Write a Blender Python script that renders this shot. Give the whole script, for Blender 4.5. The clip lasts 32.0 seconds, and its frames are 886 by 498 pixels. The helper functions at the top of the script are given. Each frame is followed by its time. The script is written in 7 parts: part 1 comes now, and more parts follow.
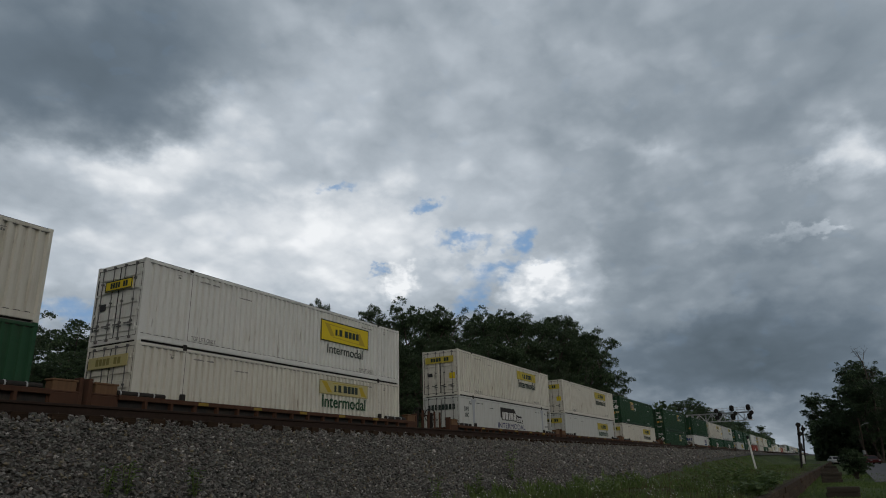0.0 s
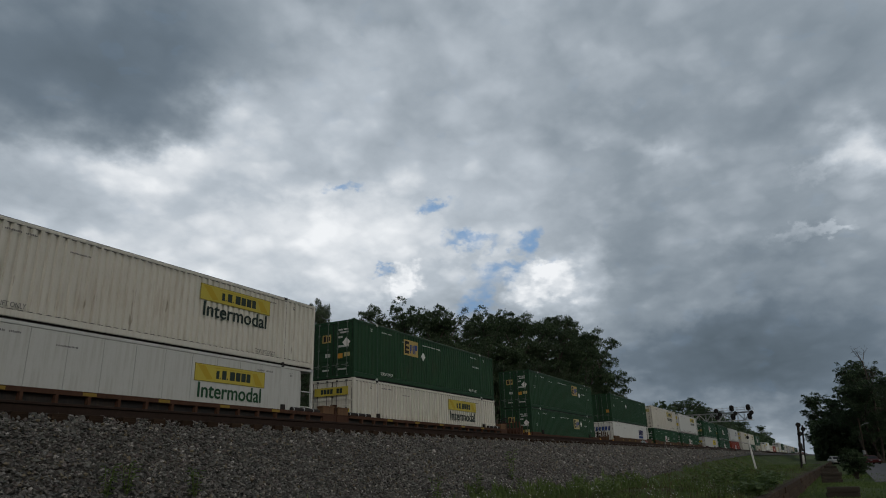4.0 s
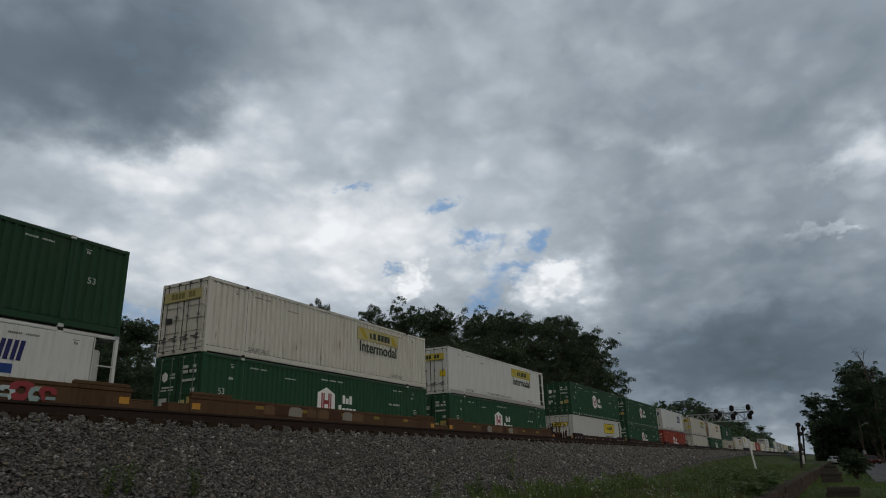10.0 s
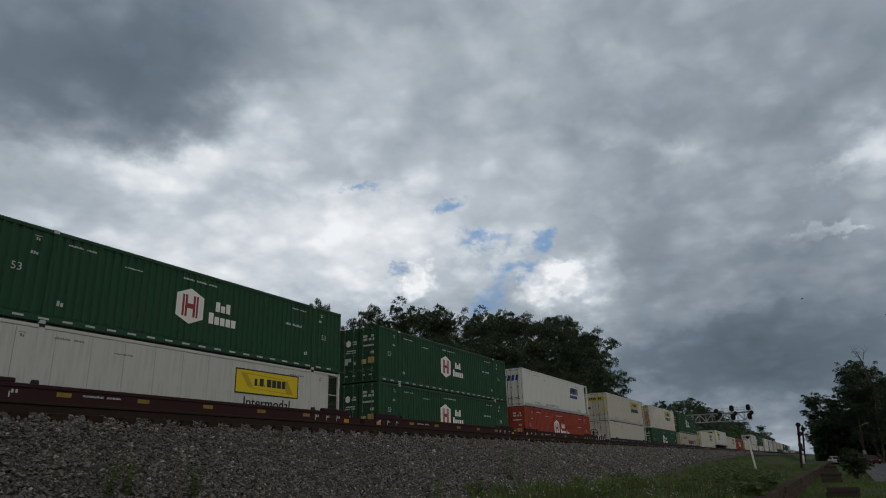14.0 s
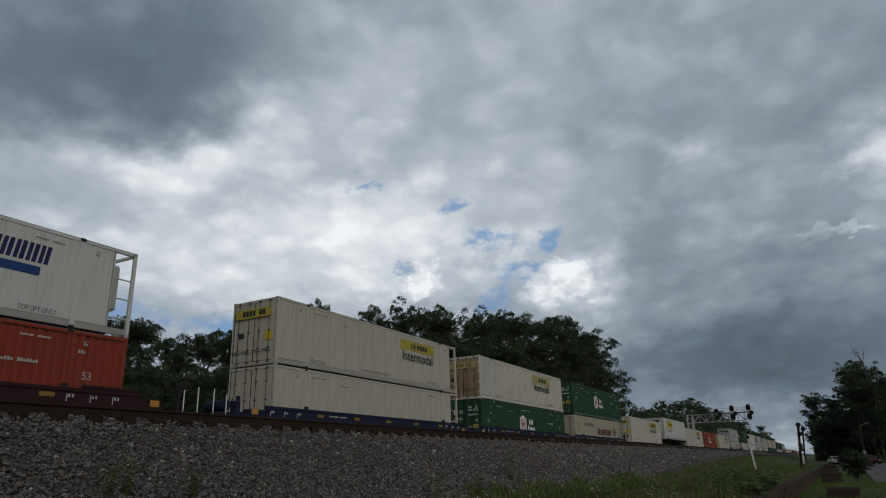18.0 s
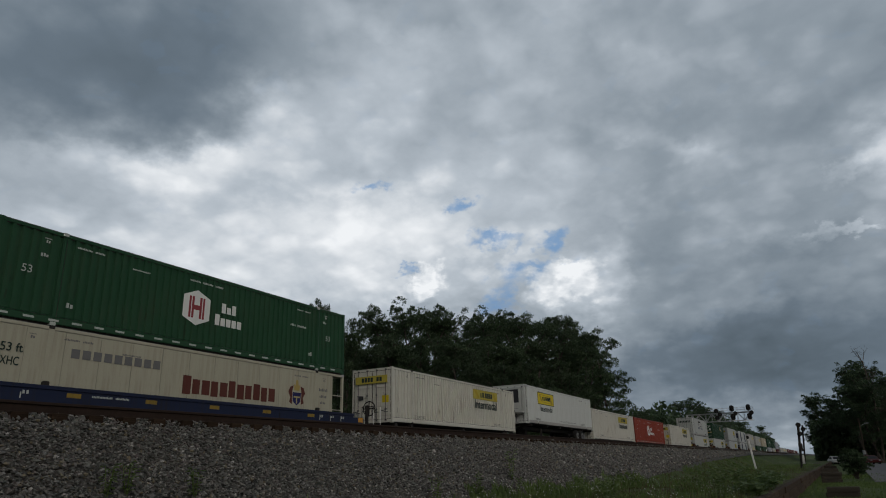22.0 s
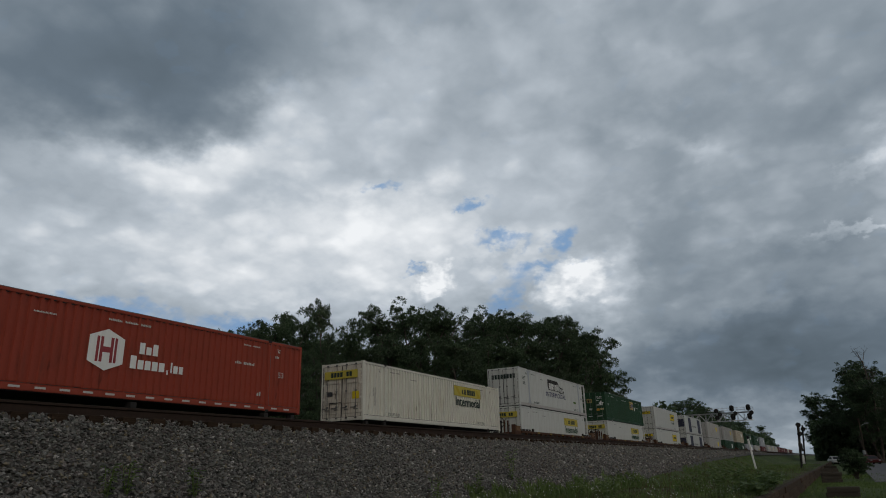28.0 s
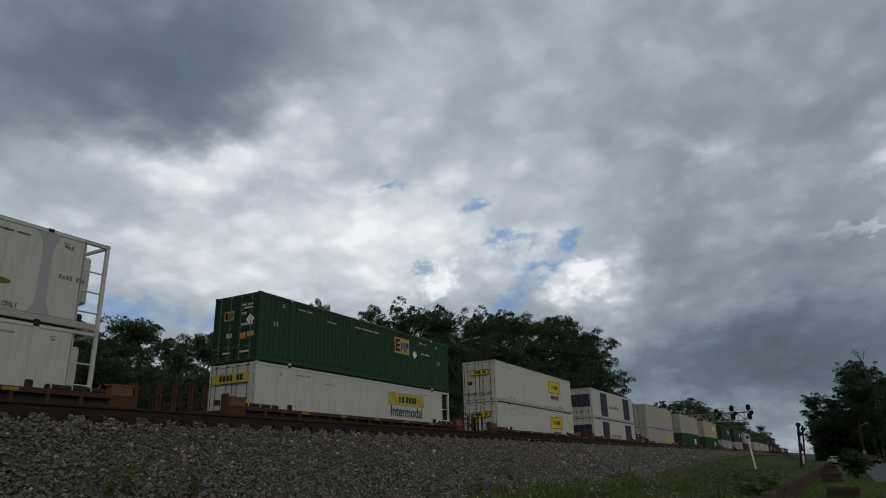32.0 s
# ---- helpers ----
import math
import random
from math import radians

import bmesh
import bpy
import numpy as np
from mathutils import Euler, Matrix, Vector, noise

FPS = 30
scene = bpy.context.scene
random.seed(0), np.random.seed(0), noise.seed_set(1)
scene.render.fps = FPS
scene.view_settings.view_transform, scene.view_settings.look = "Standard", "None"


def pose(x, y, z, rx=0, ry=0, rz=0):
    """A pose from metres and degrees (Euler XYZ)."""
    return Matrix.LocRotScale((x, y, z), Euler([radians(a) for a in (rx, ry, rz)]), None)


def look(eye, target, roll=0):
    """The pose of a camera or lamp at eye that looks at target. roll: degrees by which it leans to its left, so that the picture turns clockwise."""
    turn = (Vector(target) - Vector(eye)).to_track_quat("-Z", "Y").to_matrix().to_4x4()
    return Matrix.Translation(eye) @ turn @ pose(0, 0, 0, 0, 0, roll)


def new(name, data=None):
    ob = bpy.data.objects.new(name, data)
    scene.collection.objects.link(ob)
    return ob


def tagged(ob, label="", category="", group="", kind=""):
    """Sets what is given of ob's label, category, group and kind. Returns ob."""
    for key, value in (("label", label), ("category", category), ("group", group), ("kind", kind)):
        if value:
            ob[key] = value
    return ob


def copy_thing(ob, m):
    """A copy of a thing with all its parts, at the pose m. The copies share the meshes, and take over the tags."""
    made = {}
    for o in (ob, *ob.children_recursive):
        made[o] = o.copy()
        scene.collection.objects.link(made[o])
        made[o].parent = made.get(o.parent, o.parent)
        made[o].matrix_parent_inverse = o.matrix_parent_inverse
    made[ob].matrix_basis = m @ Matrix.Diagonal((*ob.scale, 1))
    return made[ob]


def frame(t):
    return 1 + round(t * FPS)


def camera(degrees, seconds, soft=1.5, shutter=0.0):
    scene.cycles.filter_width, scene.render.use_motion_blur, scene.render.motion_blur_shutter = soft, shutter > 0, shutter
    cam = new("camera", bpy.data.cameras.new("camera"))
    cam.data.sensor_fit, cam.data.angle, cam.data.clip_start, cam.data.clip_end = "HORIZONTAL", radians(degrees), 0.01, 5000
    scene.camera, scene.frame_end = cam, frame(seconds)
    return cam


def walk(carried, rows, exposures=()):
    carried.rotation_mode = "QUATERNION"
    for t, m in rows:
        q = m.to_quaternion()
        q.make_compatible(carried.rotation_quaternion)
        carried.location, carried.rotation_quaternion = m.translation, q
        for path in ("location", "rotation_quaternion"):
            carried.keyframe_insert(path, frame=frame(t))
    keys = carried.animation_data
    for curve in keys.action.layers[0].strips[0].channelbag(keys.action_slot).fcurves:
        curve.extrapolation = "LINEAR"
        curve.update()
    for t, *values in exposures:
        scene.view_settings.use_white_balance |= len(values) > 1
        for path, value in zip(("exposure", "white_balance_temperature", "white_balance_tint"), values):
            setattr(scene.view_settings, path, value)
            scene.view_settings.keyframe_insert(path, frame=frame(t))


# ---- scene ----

# Track runs along +X, the camera stands beside it at the origin, z = 0 is the lawn.
EYE_Z = 1.6
cam = camera(67.3, 32.0, soft=1.0)
CAM_POSE = look((0, 0, EYE_Z), (0.8349, 0.4539, EYE_Z + 0.3113), roll=-1.718)
walk(cam, [(0.0, CAM_POSE), (32.0, CAM_POSE)])

# ---- light ----
SUN_EL, SUN_AZ = 30.0, -126.0      # degrees; azimuth from +X towards +Y
world = bpy.data.worlds.new("overcast_sky")
scene.world = world
world.use_nodes = True


def world_sky():
    nt = world.node_tree
    nt.nodes.clear()
    out = nt.nodes.new("ShaderNodeOutputWorld")
    bg = nt.nodes.new("ShaderNodeBackground")
    sky = nt.nodes.new("ShaderNodeTexSky")
    sky.sky_type, sky.sun_disc = "NISHITA", False
    sky.sun_elevation, sky.sun_rotation = radians(SUN_EL), radians(90 - SUN_AZ)
    sky.air_density, sky.dust_density = 1.0, 4.0
    grey = nt.nodes.new("ShaderNodeHueSaturation")
    grey.inputs["Saturation"].default_value = 0.5
    coord = nt.nodes.new("ShaderNodeTexCoord")
    cloud = nt.nodes.new("ShaderNodeTexNoise")
    cloud.inputs["Scale"].default_value, cloud.inputs["Detail"].default_value = 2.2, 6.0
    ramp = nt.nodes.new("ShaderNodeMapRange")
    ramp.inputs[1].default_value, ramp.inputs[2].default_value = 0.3, 0.7
    ramp.inputs[3].default_value, ramp.inputs[4].default_value = 0.7, 1.3
    mul = nt.nodes.new("ShaderNodeVectorMath")
    mul.operation = "SCALE"
    nt.links.new(sky.outputs[0], grey.inputs["Color"])
    nt.links.new(coord.outputs["Generated"], cloud.inputs["Vector"])
    nt.links.new(cloud.outputs[0], ramp.inputs[0])
    nt.links.new(grey.outputs[0], mul.inputs[0])
    nt.links.new(ramp.outputs[0], mul.inputs["Scale"])
    nt.links.new(mul.outputs[0], bg.inputs["Color"])
    bg.inputs["Strength"].default_value = 0.031
    nt.links.new(bg.outputs[0], out.inputs["Surface"])


world_sky()
sun = new("sun", bpy.data.lights.new("sun", "SUN"))
sun.data.energy, sun.data.angle, sun.data.color = 0.38, radians(20), (1.0, 0.99, 0.97)
sun.matrix_world = look((0, 0, 0), (-math.cos(radians(SUN_EL)) * math.cos(radians(SUN_AZ)), -math.cos(radians(SUN_EL)) * math.sin(radians(SUN_AZ)), -math.sin(radians(SUN_EL))))


# ---- node helpers ----
def srgb(r, g, b):
    return tuple(((c / 255 + 0.055) / 1.055) ** 2.4 if c > 10 else c / 3294.6 for c in (r, g, b))


class Nodes:
    """A small writer for node trees."""

    def __init__(self, name):
        self.mat = bpy.data.materials.new(name)
        self.mat.use_nodes = True
        self.nt = self.mat.node_tree
        self.nt.nodes.clear()
        self.out = self.nt.nodes.new("ShaderNodeOutputMaterial")

    def put(self, node, key, value):
        if isinstance(value, bpy.types.NodeSocket):
            self.nt.links.new(value, node.inputs[key])
        else:
            node.inputs[key].default_value = value

    def math(self, op, a, b=0.0, c=0.0, clamp=False):
        n = self.nt.nodes.new("ShaderNodeMath")
        n.operation, n.use_clamp = op, clamp
        for i, v in enumerate((a, b, c)):
            self.put(n, i, v)
        return n.outputs[0]

    def vec(self, op, a, b=(0, 0, 0)):
        n = self.nt.nodes.new("ShaderNodeVectorMath")
        n.operation = op
        self.put(n, 0, a)
        if op == "SCALE":
            self.put(n, "Scale", b)
        else:
            self.put(n, 1, b)
        return n.outputs["Value"] if op in ("DOT_PRODUCT", "LENGTH") else n.outputs[0]

    def join(self, x, y, z):
        n = self.nt.nodes.new("ShaderNodeCombineXYZ")
        for i, v in enumerate((x, y, z)):
            self.put(n, i, v)
        return n.outputs[0]

    def split(self, v):
        n = self.nt.nodes.new("ShaderNodeSeparateXYZ")
        self.put(n, 0, v)
        return n.outputs

    def coord(self, kind="Object"):
        return self.nt.nodes.new("ShaderNodeTexCoord").outputs[kind]

    def noise(self, v, scale, detail=4.0, rough=0.5, colour=False, distortion=0.0):
        n = self.nt.nodes.new("ShaderNodeTexNoise")
        self.put(n, "Vector", v)
        self.put(n, "Scale", scale)
        self.put(n, "Detail", detail)
        self.put(n, "Roughness", rough)
        self.put(n, "Distortion", distortion)
        return n.outputs[1 if colour else 0]

    def span(self, v, a, b, c=0.0, d=1.0, smooth=False):
        n = self.nt.nodes.new("ShaderNodeMapRange")
        n.interpolation_type = "SMOOTHSTEP" if smooth else "LINEAR"
        for i, x in enumerate((v, a, b, c, d)):
            self.put(n, i, x)
        return n.outputs[0]

    def mix(self, f, a, b, mode="MIX"):
        n = self.nt.nodes.new("ShaderNodeMix")
        n.data_type, n.blend_type = "RGBA", mode
        self.put(n, 0, f)
        for k, v in ((6, a), (7, b)):
            self.put(n, k, v if isinstance(v, bpy.types.NodeSocket) else (*v[:3], 1.0))
        return n.outputs[2]

    def surface(self, colour, rough=0.6, metal=0.0, bump=None, bump_size=0.01, strength=1.0, spec=0.5):
        n = self.nt.nodes.new("ShaderNodeBsdfPrincipled")
        self.put(n, "Base Color", colour if isinstance(colour, bpy.types.NodeSocket) else (*colour[:3], 1.0))
        self.put(n, "Roughness", rough)
        self.put(n, "Metallic", metal)
        self.put(n, "Specular IOR Level", spec)
        if bump is not None:
            b = self.nt.nodes.new("ShaderNodeBump")
            self.put(b, "Height", bump)
            self.put(b, "Distance", bump_size)
            self.put(b, "Strength", strength)
            self.nt.links.new(b.outputs[0], n.inputs["Normal"])
        self.nt.links.new(n.outputs[0], self.out.inputs["Surface"])
        return self.mat

    def glow(self, colour, strength=1.0):
        n = self.nt.nodes.new("ShaderNodeEmission")
        self.put(n, 0, colour)
        self.put(n, 1, strength)
        self.nt.links.new(n.outputs[0], self.out.inputs["Surface"])
        return self.mat


def painted(name, colour, dirt=(0.12, 0.09, 0.06), amount=0.35, rough=0.5, streak=True, metal=0.0, runs=1.2):
    """Weathered paint on steel: faded patches, fine grain and dirt that runs down in streaks."""
    n = Nodes(name)
    p = n.coord()
    x, y, z = n.split(p)
    rnd = n.nt.nodes.new("ShaderNodeObjectInfo").outputs["Random"]
    big = n.noise(p, 0.55, 5.0, 0.6)
    fine = n.noise(p, 14.0, 4.0, 0.6)
    run = n.noise(n.join(n.math("MULTIPLY", x, 5.0), n.math("MULTIPLY", y, 5.0), n.math("MULTIPLY", z, 0.35)), 1.6, 4.0, 0.65)
    worn = n.span(n.math("ADD", n.math("MULTIPLY", big, 0.5), n.math("MULTIPLY", run if streak else fine, 0.5)), 0.45, 0.72, 0.0, amount, True)
    tone = n.mix(n.span(fine, 0.3, 0.7, 0.0, 0.25), colour, tuple(c * 0.78 for c in colour))
    tone = n.mix(n.span(big, 0.35, 0.65, 0.0, 0.3), tone, tuple(min(1, c * 1.12 + 0.01) for c in colour))
    tone = n.mix(n.span(rnd, 0.0, 1.0, 0.0, 0.15), tone, tuple(c * 0.85 for c in colour))
    tone = n.mix(worn, tone, dirt)
    if streak:
        drip = n.noise(n.join(n.math("MULTIPLY", x, 3.0), n.math("MULTIPLY", y, 3.0), n.math("MULTIPLY", z, 0.55)), 1.3, 3.0, 0.6)
        tone = n.mix(n.span(drip, 0.64, 0.74, 0.0, amount * runs, True), tone, tuple(c * 0.45 for c in dirt))
    return n.surface(tone, n.span(big, 0.3, 0.7, rough + 0.1, min(1, rough + 0.3)), metal, fine, 0.002, 0.5, 0.2)


# ---- materials ----
M_WHITE = painted("white_container_paint", (0.60, 0.612, 0.585), (0.32, 0.29, 0.23), 0.35)
M_CREAM = painted("aged_white_container_paint", (0.555, 0.548, 0.485), (0.27, 0.22, 0.15), 0.45)
M_REEFER = painted("smooth_white_panel_paint", (0.47, 0.487, 0.462), (0.27, 0.25, 0.20), 0.5, 0.45, runs=0.25)
M_BRIGHT = painted("clean_white_panel_paint", (0.565, 0.585, 0.556), (0.31, 0.29, 0.23), 0.45, 0.45, runs=0.25)
M_OLDREEFER = painted("dull_stained_panel_paint", (0.47, 0.462, 0.395), (0.20, 0.165, 0.11), 0.5, 0.55, runs=0.4)
M_AGED = painted("yellowed_panel_paint", (0.40, 0.385, 0.30), (0.20, 0.165, 0.11), 0.5, 0.55, runs=0.4)
M_DOORRUST = painted("rust_stained_door_paint", (0.36, 0.265, 0.175), (0.10, 0.045, 0.022), 1.0, 0.7)
M_LIFTGREY = painted("blue_grey_lift_post_paint", (0.33, 0.355, 0.37), (0.22, 0.21, 0.19), 0.5)
M_FADEINK = painted("faded_white_lettering", (0.46, 0.49, 0.46), (0.15, 0.2, 0.16), 0.5)
M_OFFWHITE = painted("dirty_white_container_paint", (0.38, 0.38, 0.36), (0.25, 0.21, 0.15), 0.5)
M_NAVYINK = painted("navy_lettering", (0.02, 0.022, 0.10), (0.1, 0.1, 0.15), 0.2)
M_TEAL = painted("faded_spray_paint", (0.25, 0.33, 0.32), (0.15, 0.12, 0.1), 0.4)
M_PALESPRAY = painted("pale_spray_paint", (0.42, 0.50, 0.50), (0.2, 0.2, 0.18), 0.4)
M_SEAM = painted("dark_seam_sealant", (0.36, 0.35, 0.33), (0.2, 0.18, 0.15), 0.4)
M_LOCK = painted("dull_dark_steel", (0.11, 0.11, 0.11), (0.12, 0.07, 0.04), 0.4, 0.5)
M_GREEN = painted("dark_green_container_paint", (0.017, 0.054, 0.026), (0.045, 0.045, 0.032), 0.40, 0.5)
M_LEAFGREEN = painted("green_container_paint", (0.018, 0.066, 0.032), (0.048, 0.052, 0.035), 0.40, 0.5)
M_ORANGE = painted("orange_red_container_paint", (0.255, 0.046, 0.027), (0.11, 0.04, 0.026), 0.45, 0.5)
M_RUST = painted("rusty_brown_car_paint", (0.066, 0.033, 0.020), (0.026, 0.017, 0.013), 0.6, 0.75)
M_YCAR = painted("faded_tan_car_paint", (0.088, 0.050, 0.025), (0.032, 0.023, 0.017), 0.9, 0.7, runs=1.0)
M_MAROON = painted("maroon_car_paint", (0.034, 0.013, 0.014), (0.026, 0.018, 0.015), 0.6, 0.65)
M_BLUECAR = painted("dark_blue_car_paint", (0.013, 0.020, 0.050), (0.024, 0.022, 0.022), 0.65, 0.6)
M_BLACK = painted("black_steel", (0.022, 0.021, 0.02), (0.06, 0.045, 0.03), 0.5, 0.6)
M_STEEL = painted("galvanised_steel", (0.42, 0.43, 0.44), (0.2, 0.18, 0.15), 0.4, 0.45, metal=0.4)
M_DULLYELLOW = painted("dull_yellow_sign_paint", (0.44, 0.37, 0.06), (0.25, 0.22, 0.09), 0.35)
M_TRUSS = painted("pale_galvanised_truss", (0.50, 0.51, 0.53), (0.3, 0.28, 0.26), 0.3)
M_TANSTEEL = painted("worn_tan_steel", (0.135, 0.078, 0.042), (0.05, 0.03, 0.02), 0.6, 0.7)
M_DULLBAR = painted("dull_galvanised_bar", (0.10, 0.13, 0.11), (0.07, 0.07, 0.06), 0.4)
M_DOORSTAIN = painted("stained_cream_door_paint", (0.50, 0.47, 0.40), (0.16, 0.085, 0.045), 0.8, 0.7)
M_YELLOW = painted("yellow_sign_paint", (0.62, 0.48, 0.02), (0.3, 0.25, 0.08), 0.2)
M_PALEYELLOW = painted("faded_yellow_sign_paint", (0.42, 0.375, 0.17), (0.35, 0.31, 0.22), 0.5)
M_INK = painted("dark_green_black_lettering", (0.02, 0.035, 0.03), (0.1, 0.1, 0.09), 0.2)
M_BLUEINK = painted("blue_lettering", (0.02, 0.055, 0.2), (0.1, 0.12, 0.2), 0.2)
M_BROWNINK = painted("brown_lettering", (0.10, 0.030, 0.022), (0.16, 0.11, 0.08), 0.2)
M_WHITEINK = painted("white_lettering", (0.72, 0.73, 0.70), (0.4, 0.4, 0.36), 0.25)
M_REDINK = painted("red_lettering", (0.26, 0.045, 0.05), (0.3, 0.15, 0.12), 0.2)
M_GREYINK = painted("grey_lettering", (0.15, 0.15, 0.15), (0.3, 0.3, 0.28), 0.2)
M_RUBBER = painted("black_rubber", (0.02, 0.02, 0.02), (0.07, 0.06, 0.05), 0.4, 0.85, False)
M_DARKGLASS = painted("dark_grille", (0.03, 0.032, 0.036), (0.06, 0.06, 0.06), 0.3, 0.4, False)
M_NAVY = painted("navy_panel_paint", (0.03, 0.035, 0.06), (0.06, 0.06, 0.07), 0.3)
M_TAN = painted("tan_container_paint", (0.42, 0.375, 0.28), (0.25, 0.18, 0.1), 0.4)
M_GREY = painted("grey_container_paint", (0.33, 0.35, 0.38), (0.2, 0.18, 0.16), 0.4)
M_BLUE = painted("blue_container_paint", (0.025, 0.07, 0.24), (0.06, 0.06, 0.08), 0.3)
M_RED = painted("maroon_red_container_paint", (0.10, 0.026, 0.026), (0.08, 0.04, 0.03), 0.4)
M_RAILRUST = painted("rusty_rail_steel", (0.030, 0.019, 0.014), (0.018, 0.013, 0.010), 0.6, 0.8, False)
M_POSTWHITE = painted("white_post_paint", (0.7, 0.7, 0.68), (0.3, 0.28, 0.22), 0.4)


def stone_material():
    n = Nodes("crushed_grey_ballast")
    r = n.nt.nodes.new("ShaderNodeNewGeometry").outputs["Random Per Island"]
    p = n.coord()
    tone = n.mix(n.span(r, 0.0, 0.85), (0.044, 0.044, 0.041), (0.225, 0.220, 0.203))
    tone = n.mix(n.span(r, 0.93, 0.965), tone, (0.42, 0.405, 0.37))
    tone = n.mix(n.span(n.noise(p, 0.35, 3.0), 0.5, 0.75, 0.0, 0.35), tone, (0.098, 0.086, 0.070))
    hue = n.math("FRACT", n.math("MULTIPLY", r, 17.0))
    tone = n.mix(n.span(hue, 0.72, 0.85, 0.0, 0.55, True), tone, (0.150, 0.122, 0.116))
    tone = n.mix(n.span(hue, 0.30, 0.15, 0.0, 0.50, True), tone, (0.095, 0.104, 0.088))
    tone = n.mix(n.span(n.math("FRACT", n.math("MULTIPLY", r, 53.0)), 0.93, 0.97, 0.0, 0.7), tone, (0.21, 0.17, 0.10))
    g = n.noise(p, 60.0, 3.0)
    tone = n.mix(n.span(g, 0.3, 0.7, 0.0, 0.35), tone, (0.045, 0.043, 0.039))
    return n.surface(tone, 0.9, 0.0, g, 0.004, 1.0, 0.2)


def bed_material():
    n = Nodes("dusty_ballast_shaded_gaps")
    p = n.coord()
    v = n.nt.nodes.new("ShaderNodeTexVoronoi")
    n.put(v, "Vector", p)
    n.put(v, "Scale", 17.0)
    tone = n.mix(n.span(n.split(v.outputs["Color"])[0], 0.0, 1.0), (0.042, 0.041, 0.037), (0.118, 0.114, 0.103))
    # shade in the gaps between stones, painted as darker cell edges
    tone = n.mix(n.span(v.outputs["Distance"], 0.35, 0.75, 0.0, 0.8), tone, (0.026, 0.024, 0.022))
    tone = n.mix(n.span(n.noise(p, 0.35, 3.0), 0.45, 0.7, 0.0, 0.5), tone, (0.080, 0.064, 0.050))
    return n.surface(tone, 0.9, 0.0, n.math("MULTIPLY", v.outputs["Distance"], -1.0), 0.04)


def soil_material():
    n = Nodes("grassy_ground")
    p = n.coord()
    a, b, c = n.noise(p, 0.18, 5.0), n.noise(p, 2.2, 5.0), n.noise(p, 25.0, 3.0)
    tone = n.mix(n.span(a, 0.35, 0.65), (0.038, 0.072, 0.016), (0.070, 0.108, 0.026))
    tone = n.mix(n.span(b, 0.46, 0.68, 0.0, 0.85), tone, (0.085, 0.068, 0.040))
    tone = n.mix(n.span(c, 0.4, 0.7, 0.0, 0.6), tone, (0.03, 0.045, 0.015))
    x, y, z = n.split(p)
    edge = n.math("ADD", y, n.span(b, 0.0, 1.0, -0.5, 0.5))
    bare = n.math("MULTIPLY", n.span(edge, 2.2, 1.8, 0.0, 0.6, True), n.span(edge, 1.3, 1.6, 0.0, 1.0, True))
    tone = n.mix(bare, tone, (0.055, 0.039, 0.027))
    return n.surface(tone, 0.95, 0.0, c, 0.05, 0.8, 0.2)


def leaf_material(name, dark, light, spread=0.35):
    n = Nodes(name)
    r = n.nt.nodes.new("ShaderNodeNewGeometry").outputs["Random Per Island"]
    p = n.coord()
    tone = n.mix(r, dark, light)
    tone = n.mix(n.span(n.noise(p, spread, 3.0), 0.35, 0.65, 0.0, 0.6), tone, tuple(c * 0.6 for c in dark))
    bs = n.nt.nodes.new("ShaderNodeBsdfPrincipled")
    n.put(bs, "Base Color", tone)
    n.put(bs, "Roughness", 0.6)
    n.put(bs, "Specular IOR Level", 0.3)
    tr = n.nt.nodes.new("ShaderNodeBsdfTranslucent")
    n.put(tr, 0, tone)
    mx = n.nt.nodes.new("ShaderNodeMixShader")
    mx.inputs[0].default_value = 0.4
    n.nt.links.new(bs.outputs[0], mx.inputs[1])
    n.nt.links.new(tr.outputs[0], mx.inputs[2])
    n.nt.links.new(mx.outputs[0], n.out.inputs["Surface"])
    return n.mat


def wood_material(name, dark, light):
    n = Nodes(name)
    p = n.coord()
    x, y, z = n.split(p)
    rnd = n.nt.nodes.new("ShaderNodeObjectInfo").outputs["Random"]
    grain = n.noise(n.join(n.math("MULTIPLY", x, 1.2), n.math("MULTIPLY", y, 14.0), n.math("MULTIPLY", z, 14.0)), 2.0, 5.0, 0.65)
    tone = n.mix(n.span(grain, 0.3, 0.7), dark, light)
    tone = n.mix(n.span(rnd, 0.0, 1.0, 0.0, 0.45), tone, tuple(c * 0.55 for c in dark))
    return n.surface(tone, 0.95, 0.0, grain, 0.01, 1.0, 0.1)


def bark_material():
    n = Nodes("grey_brown_bark")
    p = n.coord()
    x, y, z = n.split(p)
    g = n.noise(n.join(n.math("MULTIPLY", x, 6.0), n.math("MULTIPLY", y, 6.0), z), 2.5, 5.0, 0.65)
    return n.surface(n.mix(n.span(g, 0.3, 0.7), (0.035, 0.028, 0.022), (0.11, 0.092, 0.075)), 0.95, 0.0, g, 0.03)


